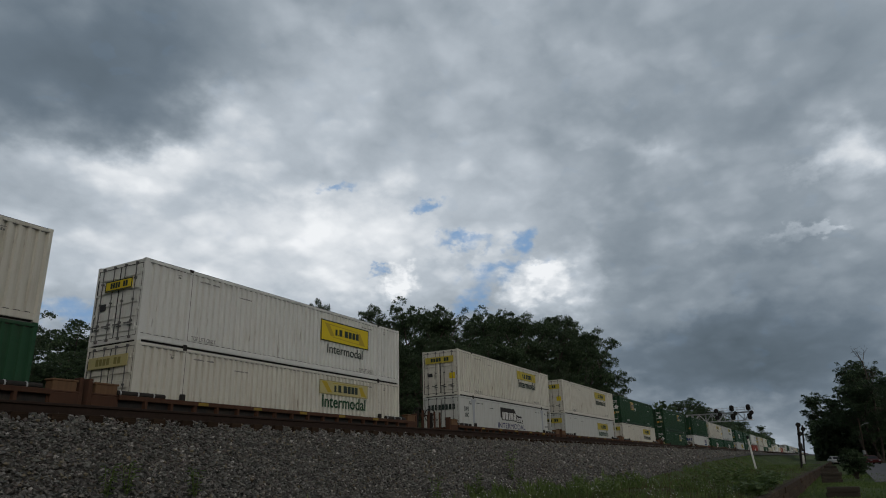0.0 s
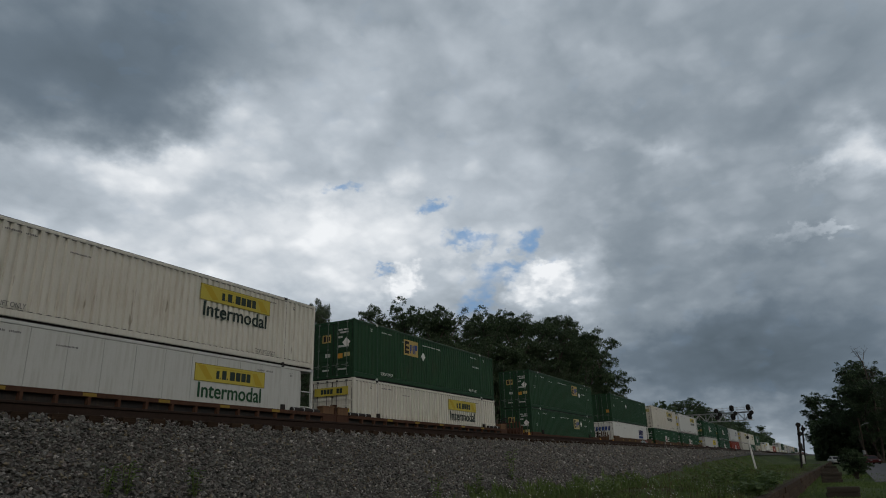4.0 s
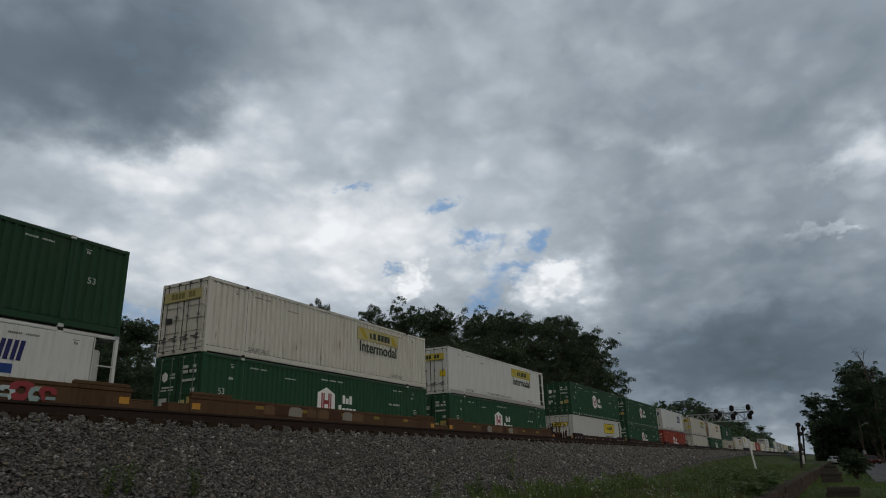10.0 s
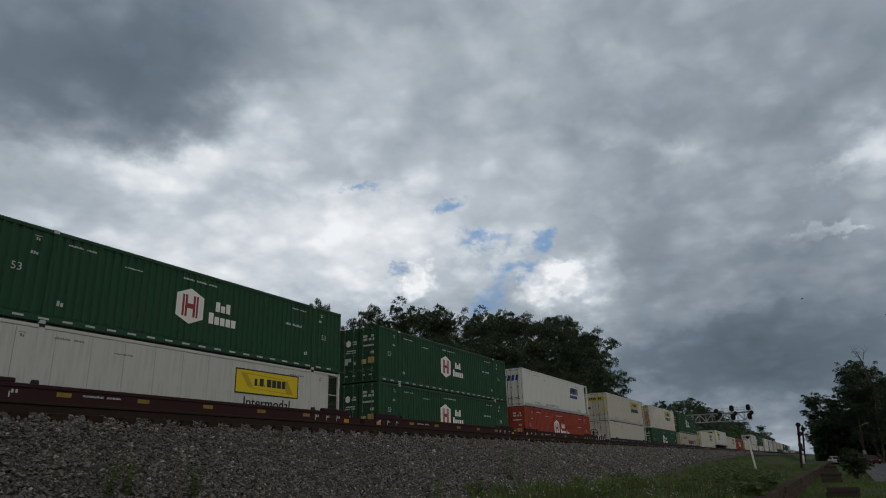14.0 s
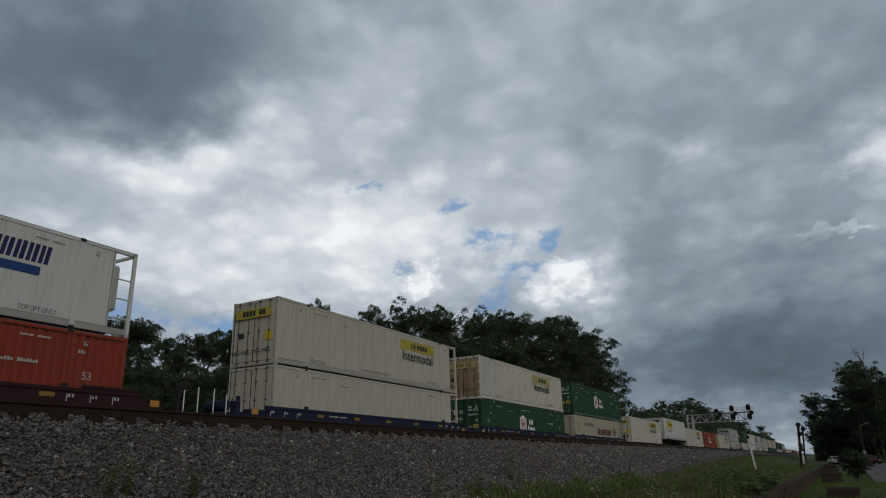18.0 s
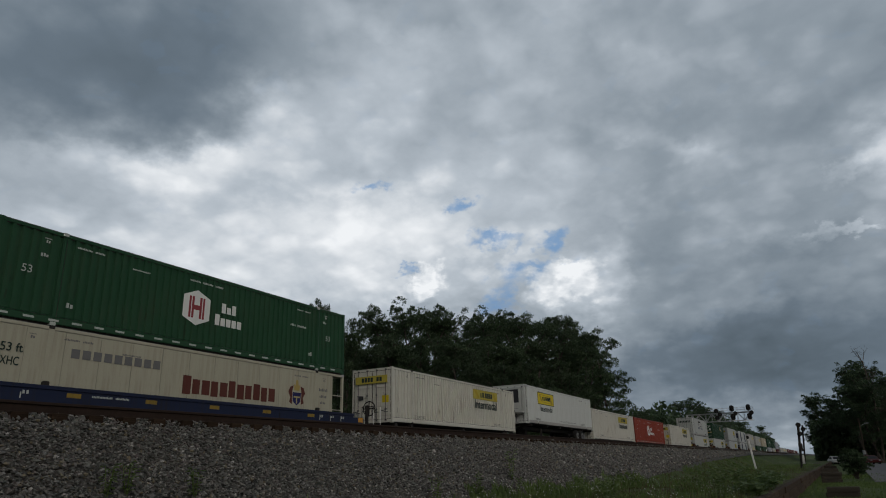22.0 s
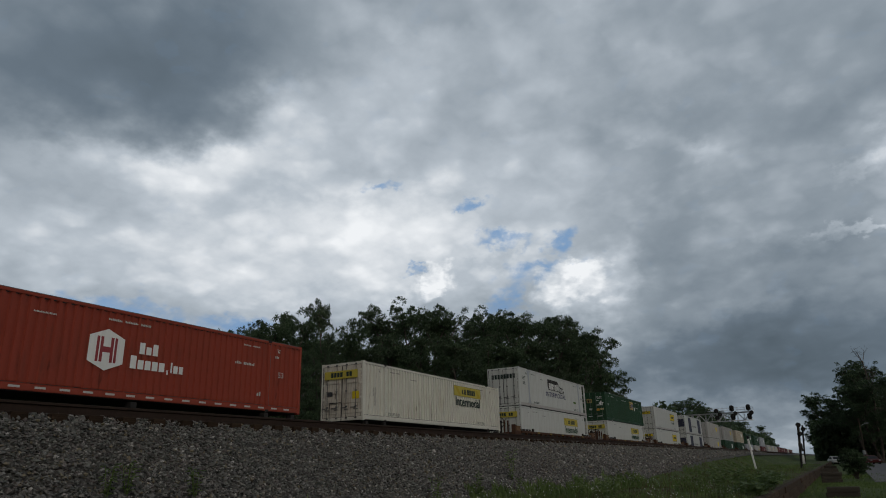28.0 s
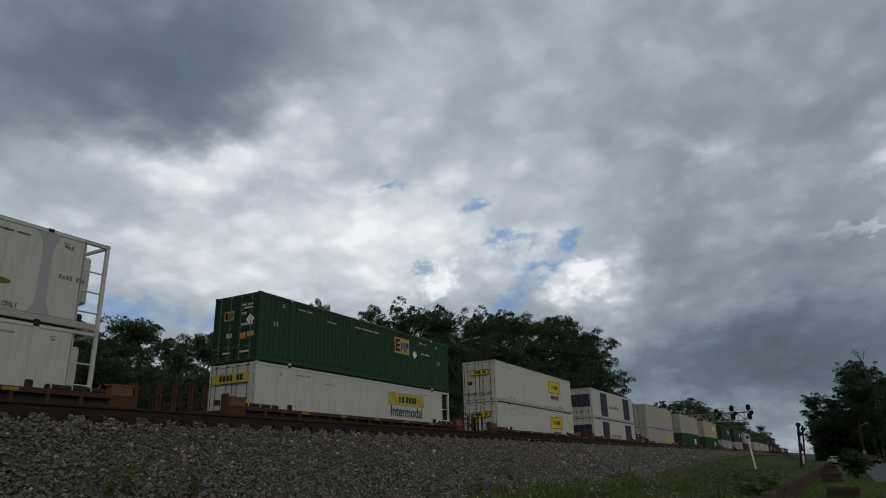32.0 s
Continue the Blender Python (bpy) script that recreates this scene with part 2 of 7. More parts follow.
M_STONE, M_BED, M_SOIL = stone_material(), bed_material(), soil_material()
M_LEAF = leaf_material("broad_tree_leaves", (0.042, 0.070, 0.034), (0.094, 0.142, 0.068))
M_LEAF2 = leaf_material("locust_tree_leaves", (0.045, 0.071, 0.037), (0.100, 0.146, 0.074))
M_GRASS = leaf_material("grass_blades", (0.085, 0.135, 0.034), (0.190, 0.265, 0.082), 0.8)
M_WEEDLEAF = leaf_material("broad_weed_leaves", (0.080, 0.135, 0.040), (0.21, 0.29, 0.11), 0.9)
M_DRYGRASS = leaf_material("dry_seed_grass", (0.085, 0.066, 0.036), (0.175, 0.14, 0.075), 0.8)
M_PETAL = leaf_material("white_petals", (0.55, 0.55, 0.5), (0.7, 0.7, 0.66))
M_TIE = wood_material("weathered_tie_timber", (0.020, 0.012, 0.008), (0.050, 0.033, 0.021))
M_POLE = wood_material("utility_pole_wood", (0.07, 0.055, 0.04), (0.14, 0.115, 0.09))
M_BARK = bark_material()


# ---- sky backdrop: the cloud layer, a flattened shell that drifts slowly ----
class Sky(Nodes):
    def start(self):
        p = self.vec("NORMALIZE", self.coord())
        x, y, z = self.split(p)
        self.az = self.math("MULTIPLY", self.math("ARCTAN2", y, x), 57.29578)
        self.el = self.math("MULTIPLY", self.math("ARCSINE", z), 57.29578)
        self.flat = self.join(x, y, self.math("MULTIPLY", z, 1.5))
        k = self.math("ADD", self.math("MAXIMUM", z, -0.05), 0.34)
        self.deck = self.join(self.math("DIVIDE", x, k), self.math("DIVIDE", y, k), 0.0)
        w = self.split(self.noise(self.flat, 4.0, 2.0, 0.5, True))
        k = self.split(self.noise(self.flat, 13.0, 5.0, 0.55, True))
        self.wx = self.math("ADD", self.az, self.math("ADD", self.span(w[0], 0.0, 1.0, -1.6, 1.6), self.span(k[0], 0.0, 1.0, -3.6, 3.6)))
        self.wy = self.math("ADD", self.el, self.math("ADD", self.span(w[1], 0.0, 1.0, -1.4, 1.4), self.span(k[1], 0.0, 1.0, -3.2, 3.2)))
        c = self.split(self.noise(self.flat, 34.0, 5.0, 0.55, True))
        self.nx = self.math("ADD", self.az, self.span(c[0], 0.0, 1.0, -2.2, 2.2))
        self.ny = self.math("ADD", self.el, self.span(c[1], 0.0, 1.0, -1.9, 1.9))

    def puffs(self, scale, detail=2.0):
        """Rounded heaps with darker creases between them."""
        drift = self.vec("SCALE", self.noise(self.deck, scale * 1.3, 3.0, 0.5, True), 0.55 / scale)
        n = self.nt.nodes.new("ShaderNodeTexVoronoi")
        n.feature, n.voronoi_dimensions = "SMOOTH_F1", "2D"
        self.put(n, "Vector", self.vec("ADD", self.deck, drift))
        self.put(n, "Scale", scale)
        self.put(n, "Detail", detail)
        self.put(n, "Roughness", 0.45)
        self.put(n, "Smoothness", 0.6)
        return self.span(n.outputs["Distance"], 0.15, 0.75, 1.0, -1.0)

    def bank(self, az, el, width, height, tilt=0.0, crisp=False, soft=False):
        """1 in the middle of a bank of cloud, 0 outside it; sizes are half-extents in degrees."""
        c, s = math.cos(radians(tilt)), math.sin(radians(tilt))
        x = self.math("SUBTRACT", self.nx if crisp else self.wx, az)
        y = self.math("SUBTRACT", self.ny if crisp else self.wy, el)
        u = self.math("DIVIDE", self.math("ADD", self.math("MULTIPLY", x, c), self.math("MULTIPLY", y, s)), width)
        v = self.math("DIVIDE", self.math("SUBTRACT", self.math("MULTIPLY", y, c), self.math("MULTIPLY", x, s)), height)
        r = self.math("SQRT", self.math("ADD", self.math("MULTIPLY", u, u), self.math("MULTIPLY", v, v)))
        return self.span(r, 1.3 if soft else 1.0, 0.35 if crisp and not soft else 0.0, 0.0, 1.0, True)

    def add(self, total, mask, weight):
        return self.math("MULTIPLY_ADD", mask, weight, total)


def sky_material():
    s = Sky("cloudy_sky")
    s.start()
    soft = s.span(s.noise(s.deck, 4.5, 5.0, 0.45), 0.3, 0.7, -1.0, 1.0)
    fine = s.span(s.noise(s.deck, 15.0, 6.0, 0.55), 0.3, 0.7, -1.0, 1.0)
    heap = s.puffs(8.0)
    tone = 0.535
    tone = s.add(tone, s.bank(62.9, 30.1, 24.0, 11.9, -12), -0.26)
    tone = s.add(tone, s.bank(48.5, 35.6, 20.0, 6.8, -7), -0.013)
    tone = s.add(tone, s.bank(54.7, 27.1, 8.2, 3.9, 10), -0.057)
    tone = s.add(tone, s.bank(48.2, 28.5, 5.3, 4.8, -7), 0.194)
    tone = s.add(tone, s.bank(55.0, 23.9, 14.2, 2.5, -8), 0.114)
    tone = s.add(tone, s.bank(50.4, 18.0, 35.3, 11.3, -3), 0.225)
    tone = s.add(tone, s.bank(54.8, 22.8, 8.7, 2.5, -8), 0.09)
    tone = s.add(tone, s.bank(60.5, 19.4, 11.9, 2.1, -9), -0.032)
    tone = s.add(tone, s.bank(39.1, 20.5, 12.6, 5.2, -2), 0.095)
    tone = s.add(tone, s.bank(41.6, 15.2, 16.9, 3.4, -1), 0.033)
    tone = s.add(tone, s.bank(23.1, 23.7, 11.2, 4.3, 4), 0.069)
    tone = s.add(tone, s.bank(27.2, 17.2, 3.7, 1.1, 2), -0.099)
    tone = s.add(tone, s.bank(38.8, 32.7, 10.1, 6.2, -29), 0.068)
    tone = s.add(tone, s.bank(35.4, 37.3, 6.2, 3.1, -2), -0.059)
    tone = s.add(tone, s.bank(21.6, 36.1, 7.1, 4.7, 5), 0.084)
    tone = s.add(tone, s.bank(26.0, 31.9, 8.0, 4.1, 2), -0.023)
    tone = s.add(tone, s.bank(43.8, 25.9, 5.5, 3.3, -4), 0.058)
    tone = s.add(tone, s.bank(27.5, 26.8, 10.6, 2.6, 2), 0.057)
    tone = s.add(tone, s.bank(13.5, 31.6, 4.7, 3.2, 8), 0.071)
    tone = s.add(tone, s.bank(10.2, 27.0, 6.2, 2.5, 9), -0.065)
    tone = s.add(tone, s.bank(-0.3, 25.8, 9.0, 3.5, -2), -0.104)
    tone = s.add(tone, s.bank(-5.4, 21.2, 3.3, 3.0, -25), 0.247)
    tone = s.add(tone, s.bank(9.5, 24.5, 3.9, 1.2, 9), 0.081)
    tone = s.add(tone, s.bank(11.9, 17.4, 4.6, 9.2, 7), -0.089)
    tone = s.add(tone, s.bank(2.3, 15.6, 9.5, 2.0, -4), -0.097)
    tone = s.add(tone, s.bank(7.8, 11.9, 4.7, 4.1, 6), 0.031)
    tone = s.add(tone, s.bank(5.0, 10.2, 4.4, 3.2, 6), -0.076)
    tone = s.add(tone, s.bank(5.4, 6.7, 23.4, 6.6, 4), -0.275)
    tone = s.add(tone, s.bank(4.0, 1.8, 4.1, 2.1, 3), 0.02)
    tone = s.add(tone, s.bank(13.2, 5.5, 3.2, 3.2, 3), 0.101)
    tone = s.add(tone, s.bank(6.2, 33.4, 10.7, 4.6, 12), -0.007)
    tone = s.add(tone, s.bank(-4.0, 30.7, 9.1, 5.8, 17), -0.044)
    tone = s.add(tone, s.bank(31.9, 19.2, 17.9, 7.0, 1), 0.113)
    tone = s.add(tone, s.bank(19.8, 11.5, 7.8, 3.4, 3), 0.075)
    tone = s.add(tone, s.bank(33.6, 29.7, 24.1, 10.8, 0), 0.102)
    tone = s.add(tone, s.bank(48.4, 34.8, 11.1, 4.6, -8), 0.045)
    tone = s.add(tone, s.bank(64.8, 23.1, 8.0, 2.9, -13), 0.068)
    tone = s.add(tone, s.bank(-1.8, 10.7, 7.9, 4.5, 8), -0.078)
    tone = s.add(tone, s.bank(30.7, 16.7, 22.6, 7.8, 1), 0.04)
    tone = s.add(tone, s.bank(1.9, 12.0, 15.6, 7.8, 7), -0.085)
    tone = s.add(tone, s.bank(6.1, 5.0, 18.6, 6.2, 4), -0.07)
    tone = s.add(tone, s.bank(3.6, 3.0, 5.5, 3.4, 3), 0.05)
    tone = s.add(tone, s.bank(20.6, 16.3, 15.7, 9.5, 4), 0.05)
    tone = s.add(tone, s.bank(17.8, 14.1, 2.6, 2.7, 4, True), 0.068)
    tone = s.add(tone, s.bank(21.4, 14.7, 2.9, 2.6, 3, True), 0.166)
    tone = s.add(tone, s.bank(22.7, 14.0, 1.7, 1.7, 3, True), 0.061)
    tone = s.add(tone, s.bank(19.7, 15.9, 2.0, 1.3, 4, True), 0.106)
    tone = s.add(tone, s.bank(19.2, 14.8, 2.2, 2.8, 4, True), 0.052)
    tone = s.add(tone, s.bank(18.6, 15.3, 2.0, 2.6, 4, True), 0.09)
    tone = s.add(tone, s.bank(16.7, 14.9, 2.7, 3.7, 5, True), 0.087)
    tone = s.add(tone, s.bank(32.5, 15.2, 1.8, 2.0, 1, True), 0.2)
    tone = s.add(tone, s.bank(33.5, 14.4, 1.6, 1.3, 0, True), 0.1)
    tone = s.add(tone, s.bank(31.5, 15.3, 1.2, 1.4, 1, True), 0.06)
    tone = s.add(tone, s.bank(24.4, 17.2, 2.7, 1.3, 3, True), 0.038)
    tone = s.add(tone, s.bank(14.9, 26.0, 1.4, 0.5, 7, True), 0.019)
    tone = s.add(tone, s.bank(-1.2, 16.3, 3.7, 0.8, -3, True), 0.1)
    tone = s.add(tone, s.bank(-2.6, 16.4, 2.2, 0.6, -2, True), 0.06)
    tone = s.add(tone, s.bank(-2.5, 20.9, 2.1, 0.8, -26, True), 0.05)
    crest = s.math("MAXIMUM", s.bank(20.2, 14.6, 4.7, 3.4, 4, True, True), s.bank(33.1, 14.7, 2.0, 1.9, 0, True, True))
    tone = s.add(tone, s.math("MULTIPLY", crest, s.puffs(24.0, 3.0)), 0.05)
    light = s.span(tone, 0.30, 0.70)
    tone = s.add(tone, soft, s.span(light, 0.0, 1.0, 0.036, 0.055))
    tone = s.add(tone, heap, s.span(light, 0.0, 1.0, 0.030, 0.055))
    tone = s.add(tone, fine, s.span(light, 0.0, 1.0, 0.007, 0.030))
    n = s.nt.nodes.new("ShaderNodeValToRGB")
    s.put(n, 0, tone)
    e = n.color_ramp.elements
    for pos, col in ((0.10, srgb(75, 87, 96)), (0.30, srgb(103, 116, 128)), (0.48, srgb(140, 151, 161)), (0.66, srgb(182, 191, 200)), (0.88, srgb(240, 243, 246))):
        k = e.new(pos)
        k.color = (*col, 1.0)
    e.remove(e[0])
    e.remove(e[len(e) - 1])
    colour = n.outputs[0]
    blue = 0.0
    blue = s.math("MAXIMUM", blue, s.bank(38.1, 23.3, 2.3, 0.7, -2, True, True))
    blue = s.math("MAXIMUM", blue, s.bank(30.1, 21.9, 1.6, 0.9, 1, True, True))
    blue = s.math("MAXIMUM", blue, s.bank(26.7, 18.8, 4.0, 1.0, 2, True, True))
    blue = s.math("MAXIMUM", blue, s.bank(23.1, 16.5, 2.6, 0.9, -16, True, True))
    blue = s.math("MAXIMUM", blue, s.bank(21.2, 18.3, 2.0, 1.2, -26, True, True))
    blue = s.math("MAXIMUM", blue, s.bank(19.2, 16.9, 1.6, 0.8, -16, True, True))
    blue = s.math("MAXIMUM", blue, s.bank(24.6, 15.4, 3.4, 1.8, -27, True, True))
    blue = s.math("MAXIMUM", blue, s.bank(34.5, 16.1, 1.4, 0.6, 0, True, True))
    blue = s.math("MAXIMUM", blue, s.bank(26.1, 13.0, 2.6, 1.3, 2, True, True))
    blue = s.math("MAXIMUM", blue, s.bank(59.8, 12.1, 6.8, 1.4, -5, True, True))
    blue = s.math("MAXIMUM", blue, s.bank(55.7, 11.7, 4.2, 1.5, -4, True, True))
    blue = s.math("MAXIMUM", blue, s.bank(49.0, 11.2, 4.6, 1.5, -2, True, True))
    wisp = s.noise(s.flat, 24.0, 4.0, 0.5, distortion=0.3)
    gap = s.span(s.math("SUBTRACT", blue, s.span(wisp, 0.32, 0.68, 0.0, 0.75)), -0.14, 0.90, 0.0, 0.85, True)
    colour = s.mix(gap, colour, srgb(112, 150, 192))
    return s.glow(colour)


def sky_backdrop():
    """A sector of the cloud layer over the view: half-width 2800 m, 760 m above the eye."""
    bm = bmesh.new()
    a0, a1, na, ne = -55, 110, 110, 50
    rows = []
    for j in range(ne + 1):
        el = radians(-2.0 + 70.0 * j / ne)
        row = []
        for i in range(na + 1):
            az = radians(a0 + (a1 - a0) * i / na)
            d = 1 / math.sqrt((math.cos(el) / 2800) ** 2 + (math.sin(el) / 760) ** 2)
            row.append(bm.verts.new((d * math.cos(el) * math.cos(az), d * math.cos(el) * math.sin(az), d * math.sin(el))))
        rows.append(row)
    for j in range(ne):
        for i in range(na):
            bm.faces.new((rows[j][i], rows[j + 1][i], rows[j + 1][i + 1], rows[j][i + 1]))
    me = bpy.data.meshes.new("backdrop")
    bm.to_mesh(me)
    me.materials.append(sky_material())
    for f in me.polygons:
        f.use_smooth = True
    ob = tagged(new("backdrop", me), "grey drifting storm clouds with bright gaps and blue patches", "sky", kind="structure")
    ob.location = (0, 0, EYE_Z)
    return ob


SKY = sky_backdrop()


# ---- mesh helpers ----
def part(name, bm, material, parent=None, label="", smooth=False):
    """Links a bmesh as one mesh object under a thing or a part."""
    me = bpy.data.meshes.new(name)
    bm.to_mesh(me)
    bm.free()
    return link(name, me, material, parent, label, smooth)


def link(name, me, material=None, parent=None, label="", smooth=False, at=None):
    if material is not None and not me.materials:
        me.materials.append(material)
    if smooth:
        for f in me.polygons:
            f.use_smooth = True
    ob = new(name, me)
    if parent is not None:
        ob.parent = parent
    if at is not None:
        ob.location = at
    return tagged(ob, label)


def thing(name, label, category, group="", at=(0, 0, 0), kind=""):
    ob = new(name)
    ob.empty_display_size = 0.3
    ob.location = at
    return tagged(ob, label, category, group, kind)


def box(bm, x0, x1, y0, y1, z0, z1, bevel=0.0):
    m = Matrix.LocRotScale(((x0 + x1) / 2, (y0 + y1) / 2, (z0 + z1) / 2), None, (x1 - x0, y1 - y0, z1 - z0))
    r = bmesh.ops.create_cube(bm, size=1.0, matrix=m)
    if bevel:
        edges = list({e for v in r["verts"] for e in v.link_edges})
        bmesh.ops.bevel(bm, geom=edges, offset=bevel, segments=1, affect="EDGES")
    return bm


def boxes(*specs, bevel=0.0):
    bm = bmesh.new()
    for s in specs:
        box(bm, *s, bevel=bevel)
    return bm


def tube(bm, a, b, r0, r1=None, sides=8):
    a, b = Vector(a), Vector(b)
    r1 = r0 if r1 is None else r1
    d = b - a
    m = Matrix.Translation((a + b) / 2) @ d.to_track_quat("Z", "Y").to_matrix().to_4x4()
    bmesh.ops.create_cone(bm, cap_ends=True, segments=sides, radius1=r0, radius2=r1, depth=d.length, matrix=m)
    return bm


def tubes(r, *ends, sides=8):
    bm = bmesh.new()
    for a, b in ends:
        tube(bm, a, b, r, sides=sides)
    return bm


def raw(name, verts, faces, material=None):
    me = bpy.data.meshes.new(name)
    me.from_pydata([tuple(v) for v in verts], [], faces)
    me.update()
    if material is not None:
        me.materials.append(material)
    return me


def fast_mesh(name, verts, faces, material):
    """A mesh from an (n, 3) and an (m, k) array."""
    me = bpy.data.meshes.new(name)
    k = faces.shape[1]
    me.vertices.add(len(verts))
    me.vertices.foreach_set("co", verts.astype(np.float32).ravel())
    me.loops.add(faces.size)
    me.loops.foreach_set("vertex_index", faces.astype(np.int32).ravel())
    me.polygons.add(len(faces))
    me.polygons.foreach_set("loop_start", np.arange(0, faces.size, k, dtype=np.int32))
    me.update(calc_edges=True)
    me.validate()
    me.shade_flat()
    me.materials.append(material)
    return me


TEXTS = {}


def letters(text, width, height, bold=0.0):
    """A flat mesh of the words, in the X-Z plane, fitted to width and height, from its lower left corner."""
    key = (text, width, height, bold)
    if key not in TEXTS:
        cu = bpy.data.curves.new("lettering", "FONT")
        cu.body, cu.size, cu.resolution_u = text, 1.0, 3
        ob = bpy.data.objects.new("lettering", cu)
        scene.collection.objects.link(ob)
        dg = bpy.context.evaluated_depsgraph_get()
        me = bpy.data.meshes.new_from_object(ob.evaluated_get(dg))
        bpy.data.objects.remove(ob)
        bpy.data.curves.remove(cu)
        co = np.array([v.co[:] for v in me.vertices])
        lo, hi = co.min(0), co.max(0)
        for v in me.vertices:
            v.co = ((v.co.x - lo[0]) / (hi[0] - lo[0]) * width, 0.0, (v.co.y - lo[1]) / (hi[1] - lo[1]) * height)
        me.materials.clear()
        if bold:
            bm = bmesh.new()
            step = bold * height
            for dx, dy, dz in ((-0.9, 0.0, 0.0), (0.9, -0.001, 0.0), (0.0, -0.002, -0.7), (0.0, -0.003, 0.7)):
                one = me.copy()
                one.transform(Matrix.Translation((dx * step, dy, dz * step)))
                bm.from_mesh(one)
                bpy.data.meshes.remove(one)
            bm.to_mesh(me)
            bm.free()
        TEXTS[key] = me
    return TEXTS[key]


def lettering(text, x, z, width, height, material, parent, y=-0.012, bold=0.02, label=""):
    me = letters(text, width, height, bold).copy()
    return link("lettering", me, material, parent, label, at=(x, y, z))


def bars(parent, material, y, *rects, name="lettering", label=""):
    """Unreadable writing: plain flat bars (x, z, width, height)."""
    bm = bmesh.new()
    for x, z, w, h in rects:
        n = max(1, int(round(w / (h * 0.85))))
        for i in range(n):
            a, b = x + w * i / n, x + w * (i + 0.72) / n
            k = 1.0 if (i * 7 + int(x * 10)) % 3 else 0.75
            vs = [bm.verts.new((u, y - 0.003, v)) for u, v in ((a, z), (b, z), (b, z + h * k), (a, z + h * k))]
            bm.faces.new(vs)
    return tagged(part(name, bm, material, parent, label), kind="stuff")


def pieces(name, rects, material, parent, label=""):
    """One part for each box of a row of alike blocks."""
    for r in rects:
        part(name, boxes(r), material, parent, label)


# ---- ground ----
RAIL = 2.62          # top of rail
GRADE = 0.003        # the train's track falls gently away from the eye
CREST = 9.05         # near edge of the ballast top
BED = 2.42           # top of the ballast
SLOPE = 0.6


def ballast_foot(x):
    return 6.3 + 1.5 * min(1.0, max(0.0, (x - 21) / 30)) + 0.85 * min(1.0, max(0.0, (x - 50) / 40))


def wall_line(x):
    """Where the retaining wall runs: it closes slowly on the lawn."""
    return 2.12 - 0.0137 * x


def ground_height(y):
    pts = ((-4000, 0.0), (1.72, 0.0), (1.74, 0.60), (4.0, 0.64), (6.2, 0.70), (8.7, 1.95), (9.4, 2.2), (24.5, 2.2), (27.5, 0.5), (31, 0.2), (4000, 0.2))
    for (y0, z0), (y1, z1) in zip(pts, pts[1:]):
        if y <= y1:
            return z0 + (z1 - z0) * (y - y0) / (y1 - y0)
    return 0.2


def ground():
    xs = [-600, -200, -80, -40, -20] + [i * 2.0 for i in range(-5, 60)] + [125, 140, 160, 180, 210, 250, 300, 400, 600, 900, 1400, 2200, 3200, 4600]
    ys = [-4000, -1500, -500, -150, -60, -30, -15] + [i * 1.0 for i in range(-10, 2)] + [1.72, 1.74, 2.2, 3, 3.6, 4.2, 5, 5.6, 6.2, 6.8, 7.4, 8, 8.7, 9.4, 24.5, 26, 27.5, 31, 60, 150, 500, 1500, 4000]
    verts, faces = [], []
    for x in xs:
        for y in ys:
            z = ground_height(y)
            if 1.7 < y < 1.75:
                y += max(-3.0, min(2.4, wall_line(x))) - 1.72
            if -10 < x < 130 and 2.1 < y < 6.5:
                z += 0.10 * noise.noise((x * 0.35, y * 0.6, 0.0))
            if abs(x) < 300 and (y < 1 or y > 30):
                z += 0.06 * noise.noise((x * 0.12, y * 0.12, 4.0))
            verts.append((x, y, z))
    n = len(ys)
    for i in range(len(xs) - 1):
        for j in range(n - 1):
            faces.append((i * n + j, (i + 1) * n + j, (i + 1) * n + j + 1, i * n + j + 1))
    return tagged(link("ground", raw("ground", verts, faces, M_SOIL)), "grassy ground with an embankment up to the tracks", "ground", kind="structure")


ground()


def ballast_bed():
    xs = [-120, -60, -30, -15] + [i * 0.75 for i in range(-10, 110)] + [90, 105, 130, 160, 200, 260, 340, 450, 700, 1100, 1700, 2600]
    verts, faces = [], []
    n = 0
    for x in xs:
        f = ballast_foot(x)
        zf = BED - (CREST - f) * SLOPE
        prof = [(f - 0.25, zf - 0.22), (f, zf)]
        prof += [(f + (CREST - f) * k / 6, zf + (BED - zf) * k / 6) for k in range(1, 6)]
        prof += [(CREST, BED - 0.03), (CREST + 0.35, BED), (12.5, BED), (13.2, BED - 0.05), (18, BED), (22.9, BED), (23.4, BED - 0.1), (26.3, 0.9)]
        n = len(prof)
        for y, z in prof:
            verts.append((x, y + 0.10 * noise.noise((x * 0.7, y, 2)), z - 0.045 + 0.03 * noise.noise((x * 1.1, y * 1.3, 7))))
    for i in range(len(xs) - 1):
        for j in range(n - 1):
            faces.append((i * n + j, (i + 1) * n + j, (i + 1) * n + j + 1, i * n + j + 1))
    return tagged(link("ballast_bed", raw("ballast_bed", verts, faces, M_BED)), "dusty grey bed of crushed stone under the tracks, shaded gaps painted in", "ballast", kind="structure")


ballast_bed()


